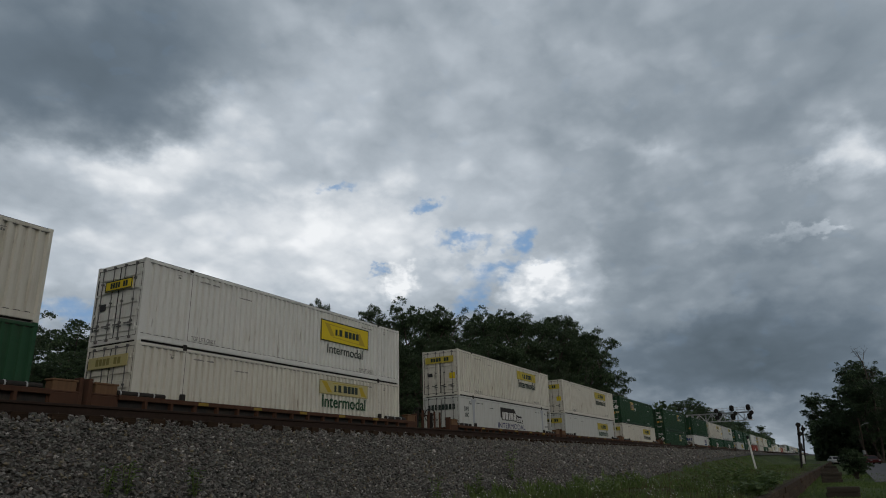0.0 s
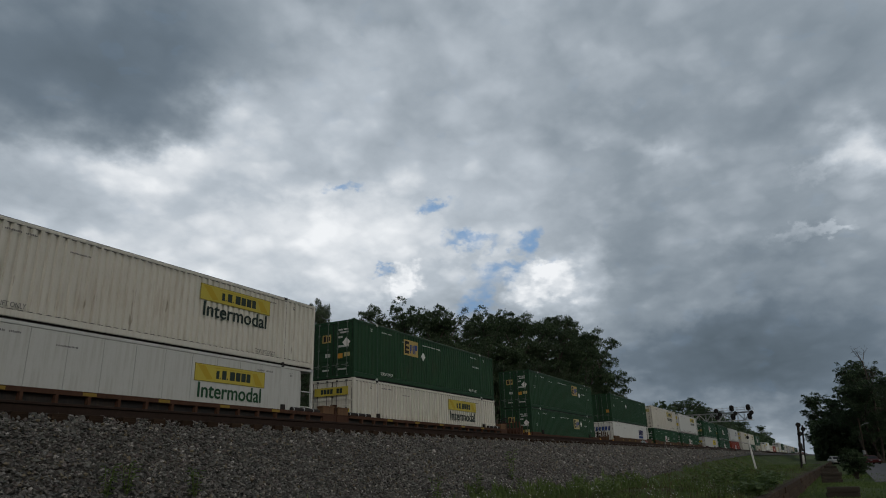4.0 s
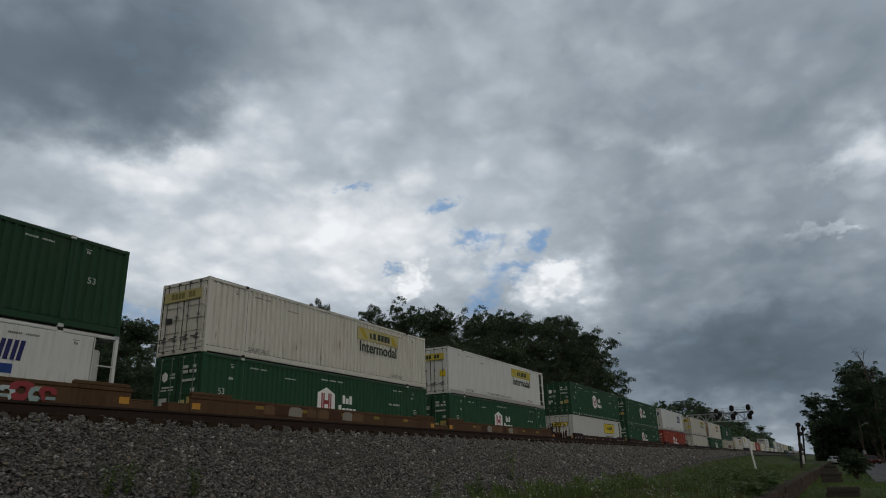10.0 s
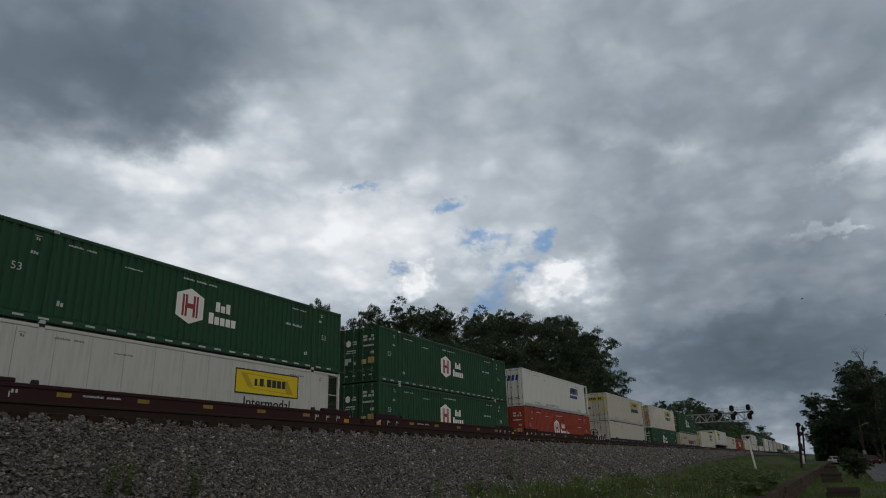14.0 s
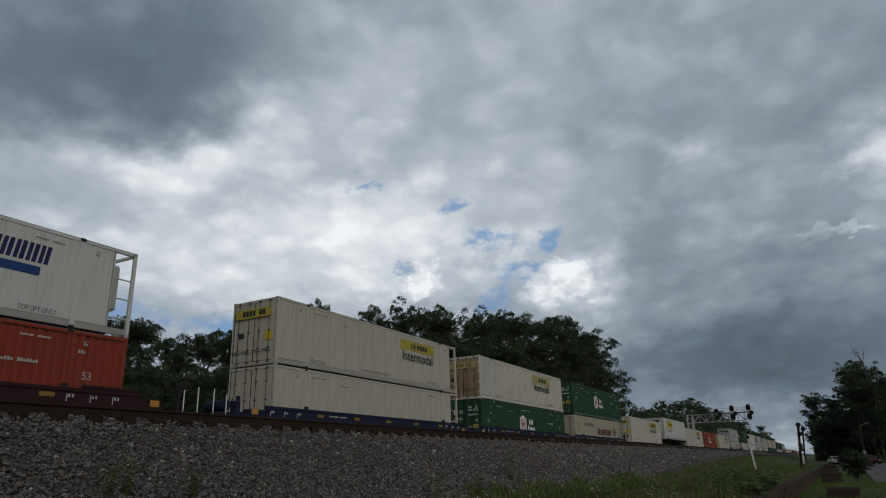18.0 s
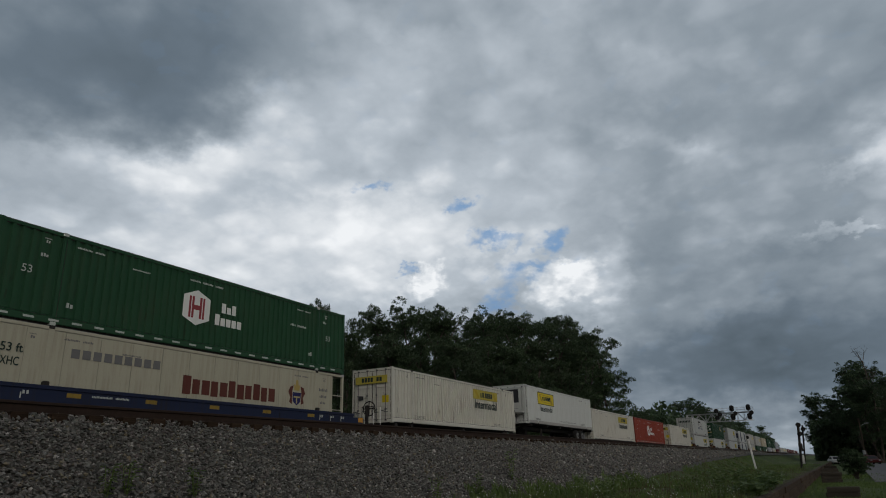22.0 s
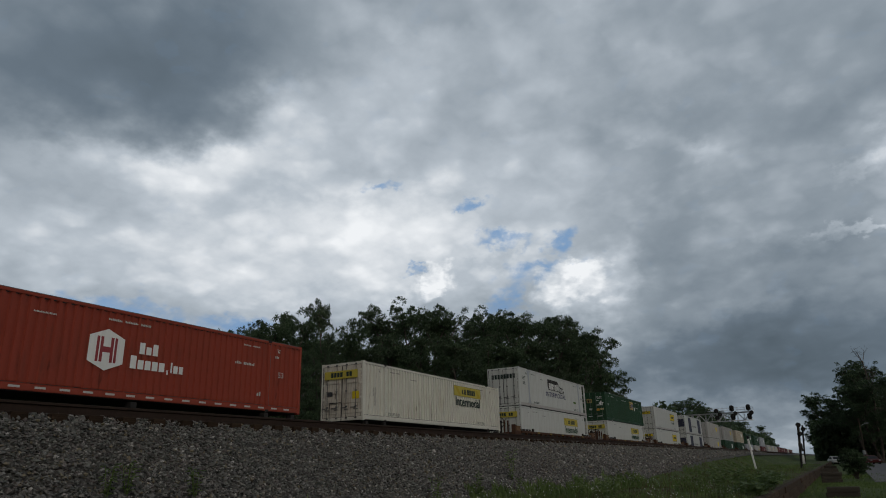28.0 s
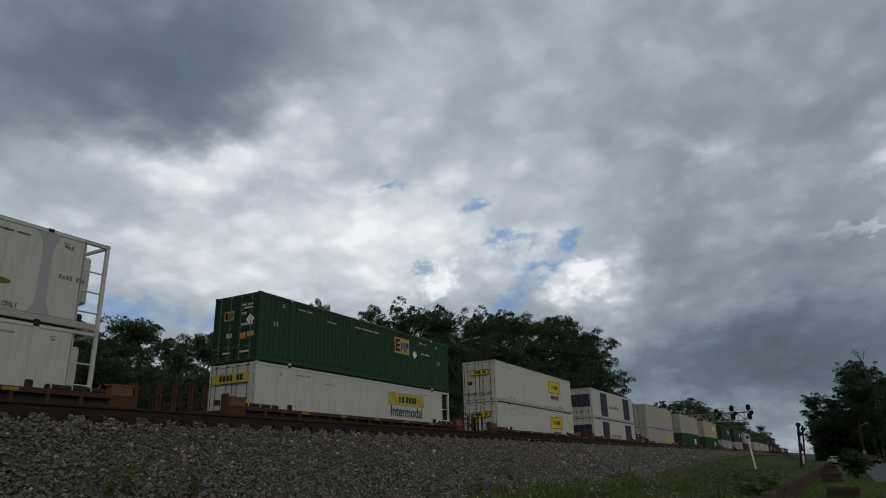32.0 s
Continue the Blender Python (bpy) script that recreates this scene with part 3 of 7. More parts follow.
def stones():
    """Loose stones on the near slope, denser and smaller towards the eye."""
    rng = np.random.default_rng(5)
    pts, size = [], []
    for x0, x1, dens, s0 in ((1.5, 12, 1650, 0.0190), (12, 22, 1150, 0.0225), (22, 38, 420, 0.034), (38, 70, 170, 0.047), (70, 120, 70, 0.060)):
        m = int((x1 - x0) * 3.0 * dens)
        x = rng.uniform(x0, x1, m)
        y = rng.uniform(6.2, CREST + 0.75, m)
        f = 6.3 + 1.5 * np.clip((x - 21) / 30, 0, 1) + 0.85 * np.clip((x - 50) / 40, 0, 1)
        keep = y > f - 0.12 + rng.exponential(0.10, m) * 0.5
        x, y = x[keep], y[keep]
        z = np.where(y < CREST, BED - (CREST - y) * SLOPE, BED) - 0.02 * np.clip((y - CREST + 0.35) / 0.3, 0, 1)
        pts.append(np.stack([x, y, z + rng.uniform(-0.03, 0.02, len(x))], 1))
        size.append(s0 * np.minimum(rng.lognormal(0.0, 0.38, len(x)), 2.1))
    p, s = np.concatenate(pts), np.concatenate(size)
    n = len(p)
    base = np.array([(1, 0, 0.1), (0.3, 0.95, -0.1), (-0.8, 0.6, 0.15), (-0.85, -0.5, -0.1), (0.25, -1, 0.1), (0.15, 0.1, 0.9), (-0.1, -0.1, -0.7)])
    tri = np.array([(0, 1, 5), (1, 2, 5), (2, 3, 5), (3, 4, 5), (4, 0, 5), (1, 0, 6), (2, 1, 6), (3, 2, 6), (4, 3, 6), (0, 4, 6)])
    v = base[None] * (1 + rng.uniform(-0.3, 0.3, (n, 7, 1))) * rng.uniform(0.65, 1.25, (n, 1, 3))
    a, b = rng.uniform(0, 6.283, n), rng.uniform(-0.7, 0.7, n)
    ca, sa, cb, sb = np.cos(a)[:, None], np.sin(a)[:, None], np.cos(b)[:, None], np.sin(b)[:, None]
    x, y, z = v[..., 0], v[..., 1], v[..., 2]
    y, z = y * cb - z * sb, y * sb + z * cb
    x, y = x * ca - y * sa, x * sa + y * ca
    v = np.stack([x, y, z], -1) * s[:, None, None] + p[:, None]
    f = (tri[None] + np.arange(n)[:, None, None] * 7).reshape(-1, 3)
    return tagged(link("ballast_stones", fast_mesh("ballast_stones", v.reshape(-1, 3), f, M_STONE)), "loose crushed grey ballast stones on the track shoulder", "ballast", kind="stuff")


stones()


# ---- tracks ----
TRACKS = (10.22, 15.5, 20.79)


def rail_mesh(length):
    prof = [(-0.07, 0), (0.07, 0), (0.07, 0.012), (0.012, 0.03), (0.012, 0.125), (0.037, 0.14), (0.037, 0.168), (0.03, 0.175), (-0.03, 0.175), (-0.037, 0.168), (-0.037, 0.14), (-0.012, 0.125), (-0.012, 0.03), (-0.07, 0.012)]
    n = len(prof)
    v = [(0, y, z) for y, z in prof] + [(length, y, z) for y, z in prof]
    f = [(i, (i + 1) % n, n + (i + 1) % n, n + i) for i in range(n)] + [tuple(range(n))[::-1], tuple(range(n, 2 * n))]
    return raw("rail", v, f, M_RAILRUST)


def tracks():
    long_rail = rail_mesh(2400)
    tie = bmesh.new()
    box(tie, -0.11, 0.11, -1.3, 1.3, -0.16, 0.0, bevel=0.012)
    tie_me = bpy.data.meshes.new("tie")
    tie.to_mesh(tie_me)
    tie_me.materials.append(M_TIE)
    plate = bmesh.new()
    box(plate, -0.09, 0.09, -0.17, 0.17, 0.0, 0.015)
    for sx in (-0.05, 0.05):
        for sy in (-0.11, 0.11):
            box(plate, sx - 0.012, sx + 0.012, sy - 0.02, sy + 0.02, 0.0, 0.035)
    plate_me = bpy.data.meshes.new("tie_plate")
    plate.to_mesh(plate_me)
    plate_me.materials.append(M_RAILRUST)
    for k, yc in enumerate(TRACKS):
        t = thing("track", ("rusty railway track with timber ties nearest the slope", "middle railway track between the other two", "far railway track that carries the container train")[k], "track", "parallel tracks", (-150, yc, RAIL - 0.175 + (150 * GRADE + 0.08 if k == 2 else 0.0)), "structure")
        if k == 2:
            t.rotation_euler = (0, GRADE, 0)
        for side in (-0.755, 0.755):
            link("rail", long_rail, None, t, at=(0, side, 0))
        if k == 0:
            for i in range(140):
                link("tie", tie_me, None, t, at=(150 - 4 + i * 0.53, 0, -0.012))
            for i in range(140):
                link("tie_plate", plate_me, None, t, at=(150 - 4 + i * 0.53, -0.755, -0.012))
            rest = bmesh.new()
            for i in range(220):
                x = 150 - 4 + (140 + i) * 0.53
                box(rest, x - 0.11, x + 0.11, -1.3, 1.3, -0.17, -0.012)
            part("far_ties", rest, M_TIE, t)["kind"] = "stuff"
        else:
            rest = bmesh.new()
            for i in range(320):
                x = 140 + i * 0.62
                box(rest, x - 0.11, x + 0.11, -1.3, 1.3, -0.17, -0.012)
            part("ties", rest, M_TIE, t)["kind"] = "stuff"


tracks()

# ---- containers ----
L53, WID, HGT = 16.15, 2.59, 2.896
NEAR = 19.49          # near face of the train


def side_sheet(length, height, corr=True, pitch=0.28, depth=0.088):
    """A corrugated wall in the X-Z plane, outer face at y = 0, troughs behind it."""
    prof = []
    if corr:
        n = int(round(length / pitch))
        w = length / n
        for i in range(n):
            x = i * w
            prof += [(x, 0.0), (x + w * 0.52, 0.0), (x + w * 0.60, depth), (x + w * 0.92, depth)]
        prof.append((length, 0.0))
    else:
        prof = [(0, 0), (length, 0)]
    v, f = [], []
    for z in (0, height):
        v += [(x, y, z) for x, y in prof]
    n = len(prof)
    for i in range(n - 1):
        f.append((i, i + 1, n + i + 1, n + i))
    return v, f


SHEETS = {}


def sheet(length, height, corr, material):
    key = (round(length, 3), round(height, 3), corr, material.name)
    if key not in SHEETS:
        v, f = side_sheet(length, height, corr, depth=0.058 if material in (M_GREEN, M_LEAFGREEN, M_ORANGE) else 0.088)
        SHEETS[key] = raw("side_sheet", v, f, material)
    return SHEETS[key]


CACHE = {}


def shared(key, make, material):
    k = (key, material.name)
    if k not in CACHE:
        bm = make()
        me = bpy.data.meshes.new(key)
        bm.to_mesh(me)
        bm.free()
        me.materials.append(material)
        CACHE[k] = me
    return CACHE[k]


def funnel_post():
    """Lift post that flares towards its top and foot."""
    H = HGT
    half = [(0.36, 0.27), (0.30, 0.36), (0.17, 0.60), (0.15, 0.85), (0.15, H - 0.75), (0.18, H - 0.50), (0.32, H - 0.22), (0.38, H - 0.14)]
    ring = [(-a, z) for a, z in half] + [(a, z) for a, z in reversed(half)]
    bm = bmesh.new()
    f = [bm.verts.new((a, -0.003, z)) for a, z in ring]
    b = [bm.verts.new((a, 0.02, z)) for a, z in ring]
    bm.faces.new(f)
    bm.faces.new(b[::-1])
    for i in range(len(ring)):
        j = (i + 1) % len(ring)
        bm.faces.new((f[i], b[i], b[j], f[j]))
    return bm


def door_leaf():
    """One leaf: W/2 wide, pressed horizontal ribs on its outer face (towards -X)."""
    bm = boxes((0.012, 0.06, 0.0, 1.13, 0.0, 2.52), bevel=0.006)
    for i in range(5):
        z = 0.16 + i * 0.49
        box(bm, -0.022, 0.014, 0.09, 1.04, z, z + 0.27, bevel=0.012)
    return bm


def flat_leaf():
    """A plain insulated leaf with a thin raised rim."""
    bm = boxes((-0.004, 0.06, 0.0, 1.13, 0.0, 2.52), bevel=0.006)
    for z0, z1 in ((0.03, 0.09), (2.43, 2.49)):
        box(bm, -0.016, 0.0, 0.05, 1.08, z0, z1, bevel=0.004)
    return bm


def lock_bar():
    bm = tubes(0.017, ((-0.045, 0, -0.06), (-0.045, 0, 2.60)), sides=6)
    for z in (-0.06, 0.5, 1.25, 2.0, 2.56):
        box(bm, -0.07, 0.0, -0.04, 0.04, z - 0.035, z + 0.035)
    box(bm, -0.085, -0.05, -0.02, 0.30, 0.42, 0.46)
    box(bm, -0.085, -0.05, -0.14, 0.10, 0.34, 0.375)
    return bm


def container(material, label, style="ribbed", group="containers on the train", length=L53, reefer_end=False, group_far=False, door_paint=None, lift_paint=None):
    """A 53 ft box. Local: x along it, y = 0 near face, z = 0 base; doors face -X."""
    c = thing("container", label, "container", group)
    H = HGT
    rail_h, post = 0.13, 0.11
    frame_mat = material
    x1 = length - (0.75 if reefer_end else 0.0)
    # walls between the posts
    inner = x1 - 2 * post
    if style == "ribbed":
        lift = 1.98
        spans = [(post, lift - 0.085), (lift + 0.085, length - lift - 0.085), (length - lift + 0.085, x1 - post)]
        for a, b in spans:
            link("side_panel", sheet(b - a, H - rail_h - 0.285, True, material), None, c, at=(a, 0.012, 0.285))
        part("backing", boxes((post, x1 - post, 0.105, 0.120, 0.2, H - 0.1)), M_LOCK, c)
        for x in (lift, length - lift):
            link("lift_post", shared("lift_post", lambda: boxes((-0.06, 0.06, 0.0, 0.09, 0.14, H - 0.1), bevel=0.008), material), None, c, at=(x, 0, 0))
    else:
        m = 13
        w = inner / m
        me = shared("wall_panel%.3f" % w, lambda: boxes((0.006, w - 0.006, 0.006, 0.028, 0.0, H - rail_h - 0.29), bevel=0.003), material)
        for i in range(m):
            link("side_panel", me, None, c, at=(post + i * w, 0.0, 0.275))
        part("backing", boxes((post, x1 - post, 0.030, 0.060, 0.2, H - 0.1)), M_SEAM, c, "dark sealant between the panels")
        for x in (1.98, length - 1.98):
            link("lift_post", shared("funnel_post", funnel_post, lift_paint) if lift_paint else shared("lift_post_s", lambda: boxes((-0.09, 0.09, -0.004, 0.06, 0.14, H - 0.1), bevel=0.01), material), None, c, "blue-grey lift post that flares at both ends" if lift_paint else "", at=(x, 0, 0))
    part("far_side_panel", boxes((post, x1 - post, WID - 0.05, WID - 0.02, 0.14, H - 0.1)), material, c)
    part("roof", boxes((0.02, x1 - 0.02, 0.03, WID - 0.03, H - 0.06, H - 0.035)), material, c)
    part("floor", boxes((0.02, x1 - 0.02, 0.045, WID - 0.045, 0.03, 0.16)), M_BLACK, c)
    part("end_wall", boxes((x1 - 0.06, x1 - 0.02, 0.05, WID - 0.05, 0.14, H - 0.1)), material, c)
    for y0 in (0.0, WID - 0.07):
        link("top_rail", shared("top_rail%.2f" % length, lambda: boxes((post, length - post, 0.0, 0.07, H - rail_h, H - 0.03), bevel=0.01), material), None, c, at=(0, y0, 0))
        link("bottom_rail", shared("bottom_rail%.2f" % length, lambda: boxes((post, length - post, 0.0, 0.07, 0.055, 0.26), bevel=0.012), M_SEAM if style != "ribbed" else material), None, c, at=(0, y0, 0))
    for x in (0.0, length - post):
        for y in (0.0, WID - post):
            link("corner_post", shared("corner_post", lambda: boxes((0, post, 0, post, 0.1, H - 0.1), bevel=0.008), frame_mat), None, c, at=(x, y, 0))
    cast = shared("casting", lambda: boxes((0, 0.17, 0, 0.16, 0, 0.12), bevel=0.012), M_STEEL if style != "ribbed" else material)
    for x in (-0.004, length - 0.166):
        for y in (-0.006, WID - 0.154):
            for z in (0.0, H - 0.118):
                link("corner_casting", cast, None, c, at=(x, y, z))
    # added dark strip that draws the shadow line along the top rail
    link("roof_edge", shared("roof_edge%.2f" % length, lambda: boxes((0.17, length - 0.17, 0.012, 0.05, H - 0.032, H - 0.008)), M_LOCK), None, c)
    if group_far:
        part("door_header", boxes((0.0, 0.10, post, WID - post, H - 0.16, H - 0.02)), material, c)
        part("door_sill", boxes((0.0, 0.10, post, WID - post, 0.03, 0.20)), material, c)
        for y in (post + 0.01, WID / 2 + 0.005):
            d = link("door", shared("door_leaf", door_leaf, material), None, c, at=(0.0, y, 0.21))
            for yy in (0.28, 0.86):
                link("lock_bar", shared("lock_bar", lock_bar, M_LOCK), None, d, at=(0, yy, 0))
        return c
    for x in (1.98, length - 1.98):
        for z in (0.0, H - 0.10):
            link("lift_casting", shared("lift_casting", lambda: boxes((-0.09, 0.09, -0.012, 0.1, 0, 0.11), bevel=0.01), M_FADEINK if material in (M_GREEN, M_LEAFGREEN) else M_BLACK), None, c, at=(x, 0, z))
    if style == "ribbed":
        def slots():
            bm = bmesh.new()
            n = int(length / 0.28)
            for i in range(n):
                x = post + 0.1 + i * (length - 0.3) / n
                box(bm, x, x + 0.10, -0.003, 0.002, H - 0.165, H - 0.135)
            return bm
        link("slotted_strip", shared("slotted_strip%.2f" % length, slots, M_GREYINK if material in (M_WHITE, M_CREAM) else M_BLACK), None, c)["kind"] = "stuff"
    # door end
    head = boxes((0.0, 0.10, post, WID - post, H - 0.16, H - 0.02), bevel=0.008)
    part("door_header", head, material, c)
    part("door_sill", boxes((0.0, 0.10, post, WID - post, 0.03, 0.20), bevel=0.008), material, c)
    for k, y in enumerate((post + 0.01, WID / 2 + 0.005)):
        d = link("door", shared("door_leaf", door_leaf, door_paint or material) if style == "ribbed" else shared("flat_leaf", flat_leaf, door_paint or material), None, c, at=(0.0, y, 0.21))
        for yy in (0.28, 0.86):
            link("lock_bar", shared("lock_bar", lock_bar, M_LOCK if material in (M_WHITE, M_CREAM, M_REEFER, M_BRIGHT, M_AGED, M_OLDREEFER) else M_DULLBAR if material in (M_GREEN, M_LEAFGREEN) else material), None, d, at=(0, yy, 0))
        for z in (0.25, 0.9, 1.6, 2.25):
            link("hinge", shared("hinge", lambda: boxes((-0.02, 0.02, -0.05, 0.05, -0.05, 0.05), bevel=0.008), material), None, d, at=(0, 0.02 if k == 0 else 1.11, z))
    part("door_gasket", boxes((0.0, 0.016, WID / 2 - 0.012, WID / 2 + 0.012, 0.2, H - 0.16), (0.0, 0.016, post - 0.01, post + 0.012, 0.2, H - 0.16), (0.0, 0.016, WID - post - 0.012, WID - post + 0.01, 0.2, H - 0.16), (-0.002, 0.016, post, WID - post, 0.196, 0.212), (-0.002, 0.016, post, WID - post, H - 0.166, H - 0.15)), M_RUBBER, c, "black rubber door seal")
    if reefer_end:
        f = bmesh.new()
        for y in (0.05, WID - 0.05):
            for z in (0.6, 1.25, 1.9):
                tube(f, (length - 0.08, y, z), (x1, y, z), 0.025, sides=6)
        for z in (0.12, H - 0.08):
            box(f, x1, length - 0.1, 0.02, 0.09, z - 0.05, z + 0.05)
            box(f, x1, length - 0.1, WID - 0.09, WID - 0.02, z - 0.05, z + 0.05)
            box(f, length - 0.09, length - 0.02, 0.1, WID - 0.1, z - 0.05, z + 0.05)
        part("end_frame", f, material, c, "open steel frame round the cooling unit")
        part("cooling_unit", boxes((x1 - 0.02, x1 + 0.42, 0.35, WID - 0.35, 0.9, 2.45), bevel=0.06), M_REEFER, c, "white cooling unit with rounded corners")
        part("fuel_tank", boxes((x1, x1 + 0.4, 0.4, WID - 0.4, 0.2, 0.6), bevel=0.05), M_BLACK, c)
    return c


def freight_sign(c, x=9.53, z=1.92, w=3.69, h=0.62, pale=False, framed=False, doors=True, word=None):
    """Yellow name board drawn as plain shapes, with the word below it; framed: the tall older board."""
    y = M_PALEYELLOW if pale else M_YELLOW if framed else M_DULLYELLOW
    board = part("sign_board", boxes((x, x + w, -0.008, 0.012, z, z + h)), y, c, "faded yellow name board" if pale else "yellow name board")
    ink = M_INK
    e = 0.05 if framed else 0.018
    part("sign_border", boxes((x, x + w, -0.013, -0.008, z, z + e), (x, x + w, -0.013, -0.008, z + h - e, z + h), (x, x + e, -0.013, -0.008, z + e, z + h - e), (x + w - e, x + w, -0.013, -0.008, z + e, z + h - e)), ink if framed else M_OLIVE, board)
    # name-sized blocks: wide and narrow, with two low dots
    lo, hi = (0.36, 0.68) if framed else (0.22, 0.74)
    for k, (a, b, t) in enumerate(((0.285, 0.325, 0.9), (0.335, 0.347, 0.18), (0.365, 0.425, 1.0), (0.435, 0.447, 0.18), (0.475, 0.545, 1.0), (0.560, 0.625, 1.0), (0.640, 0.705, 1.0), (0.718, 0.775, 1.0))):
        block = shared("name_bar%d_%.2f" % (k, w * h), lambda: boxes((w * a, w * b, -0.013, -0.008, h * lo, h * (lo + (hi - lo) * t))), ink)
        link("name_bar", block, None, board, at=(x, 0, z))
    if framed:
        scroll = (((0.07, 0.86), (0.16, 0.84), (0.27, 0.30), (0.19, 0.28)), ((0.73, 0.72), (0.81, 0.72), (0.92, 0.14), (0.80, 0.16)), ((0.22, 0.24), (0.80, 0.16), (0.80, 0.19), (0.22, 0.27)), ((0.16, 0.80), (0.76, 0.74), (0.76, 0.77), (0.16, 0.84)))
    else:
        scroll = (((0.03, 0.92), (0.13, 0.90), (0.24, 0.16), (0.16, 0.12)), ((0.80, 0.80), (0.87, 0.84), (0.97, 0.10), (0.86, 0.12)), ((0.25, 0.82), (0.79, 0.82), (0.79, 0.86), (0.25, 0.86)))
    for pts in scroll:
        sc = bmesh.new()
        sc.faces.new([sc.verts.new((x + w * a, -0.012, z + h * b)) for a, b in pts])
        part("scroll", sc, M_OCHRE, board, "thin darker scroll drawing")
    if framed:
        lettering("Intermodal", x + 0.50, z - 0.52, w - 1.0, 0.42, word or ink, c, bold=0.022)
    else:
        lettering("Intermodal", x + 0.20, z - 0.58, w - 0.38, 0.53, word or ink, c, bold=0.035)
    if doors:
        y0, y1, z0, z1 = (0.49, 1.93, 1.88, 2.26) if framed else (0.28, 2.32, 2.08, 2.48)
        b = part("door_sign", boxes((-0.085, -0.06, y0, y1, z0, z1)), y, c)
        if framed:
            part("sign_border", boxes((-0.089, -0.086, y0, y1, z0, z0 + 0.04), (-0.089, -0.086, y0, y1, z1 - 0.04, z1), (-0.089, -0.086, y0, y0 + 0.04, z0 + 0.04, z1 - 0.04), (-0.089, -0.086, y1 - 0.04, y1, z0 + 0.04, z1 - 0.04)), ink, b)
        step = (y1 - y0) / 10.7
        bar = shared("door_name_bar%d" % framed, lambda: boxes((-0.09, -0.086, 0, step * 0.79, z0 + 0.09, z1 - 0.08)), M_OLIVE if pale else ink)
        for i in (0, 1, 3, 4, 5, 6):
            link("name_bar", bar, None, b, at=(0, y0 + (1.78 + i) * step, 0))
        if not (pale or framed):
            part("notice", boxes((-0.040, -0.014, 0.22, 0.62, 1.05, 1.42)), M_YELLOW, c, "small yellow notice on the door")
        part("vent_plate", boxes((-0.040, -0.014, 1.85, 2.2, 1.25, 1.47)), M_DARKGLASS, c)


M_OLIVE = painted("dull_olive_line_paint", (0.20, 0.18, 0.06), (0.15, 0.14, 0.06), 0.2)
M_OCHRE = painted("ochre_line_paint", (0.40, 0.30, 0.03), (0.25, 0.2, 0.06), 0.2)


def small_marks(c, ink, lift_x=(2.2, 12.5), top="TOP LIFT ONLY", number=False):
    if top:
        lettering(top, lift_x[0], 0.32, 1.15, 0.15, ink, c, bold=0.01)
        lettering(top, lift_x[1], 0.32, 1.15, 0.15, ink, c, bold=0.01)
    bars(c, M_FADEINK if ink is M_WHITEINK else ink, -0.004, (1.35, 2.56, 0.22, 0.03), (1.40, 2.44, 0.14, 0.09), (14.6, 2.56, 0.22, 0.03), (14.65, 2.44, 0.14, 0.09), (2.4, 2.52, 0.5, 0.06), (3.0, 2.52, 0.35, 0.06), (12.7, 2.50, 0.4, 0.06), (13.2, 2.50, 0.4, 0.06), (4.4, 2.32, 0.7, 0.05))
    if number:
        for x, z in ((0.85, 1.55), (14.8, 1.5)):
            lettering("53", x, z, 0.27, 0.20, M_FADEINK, c, bold=0.01)


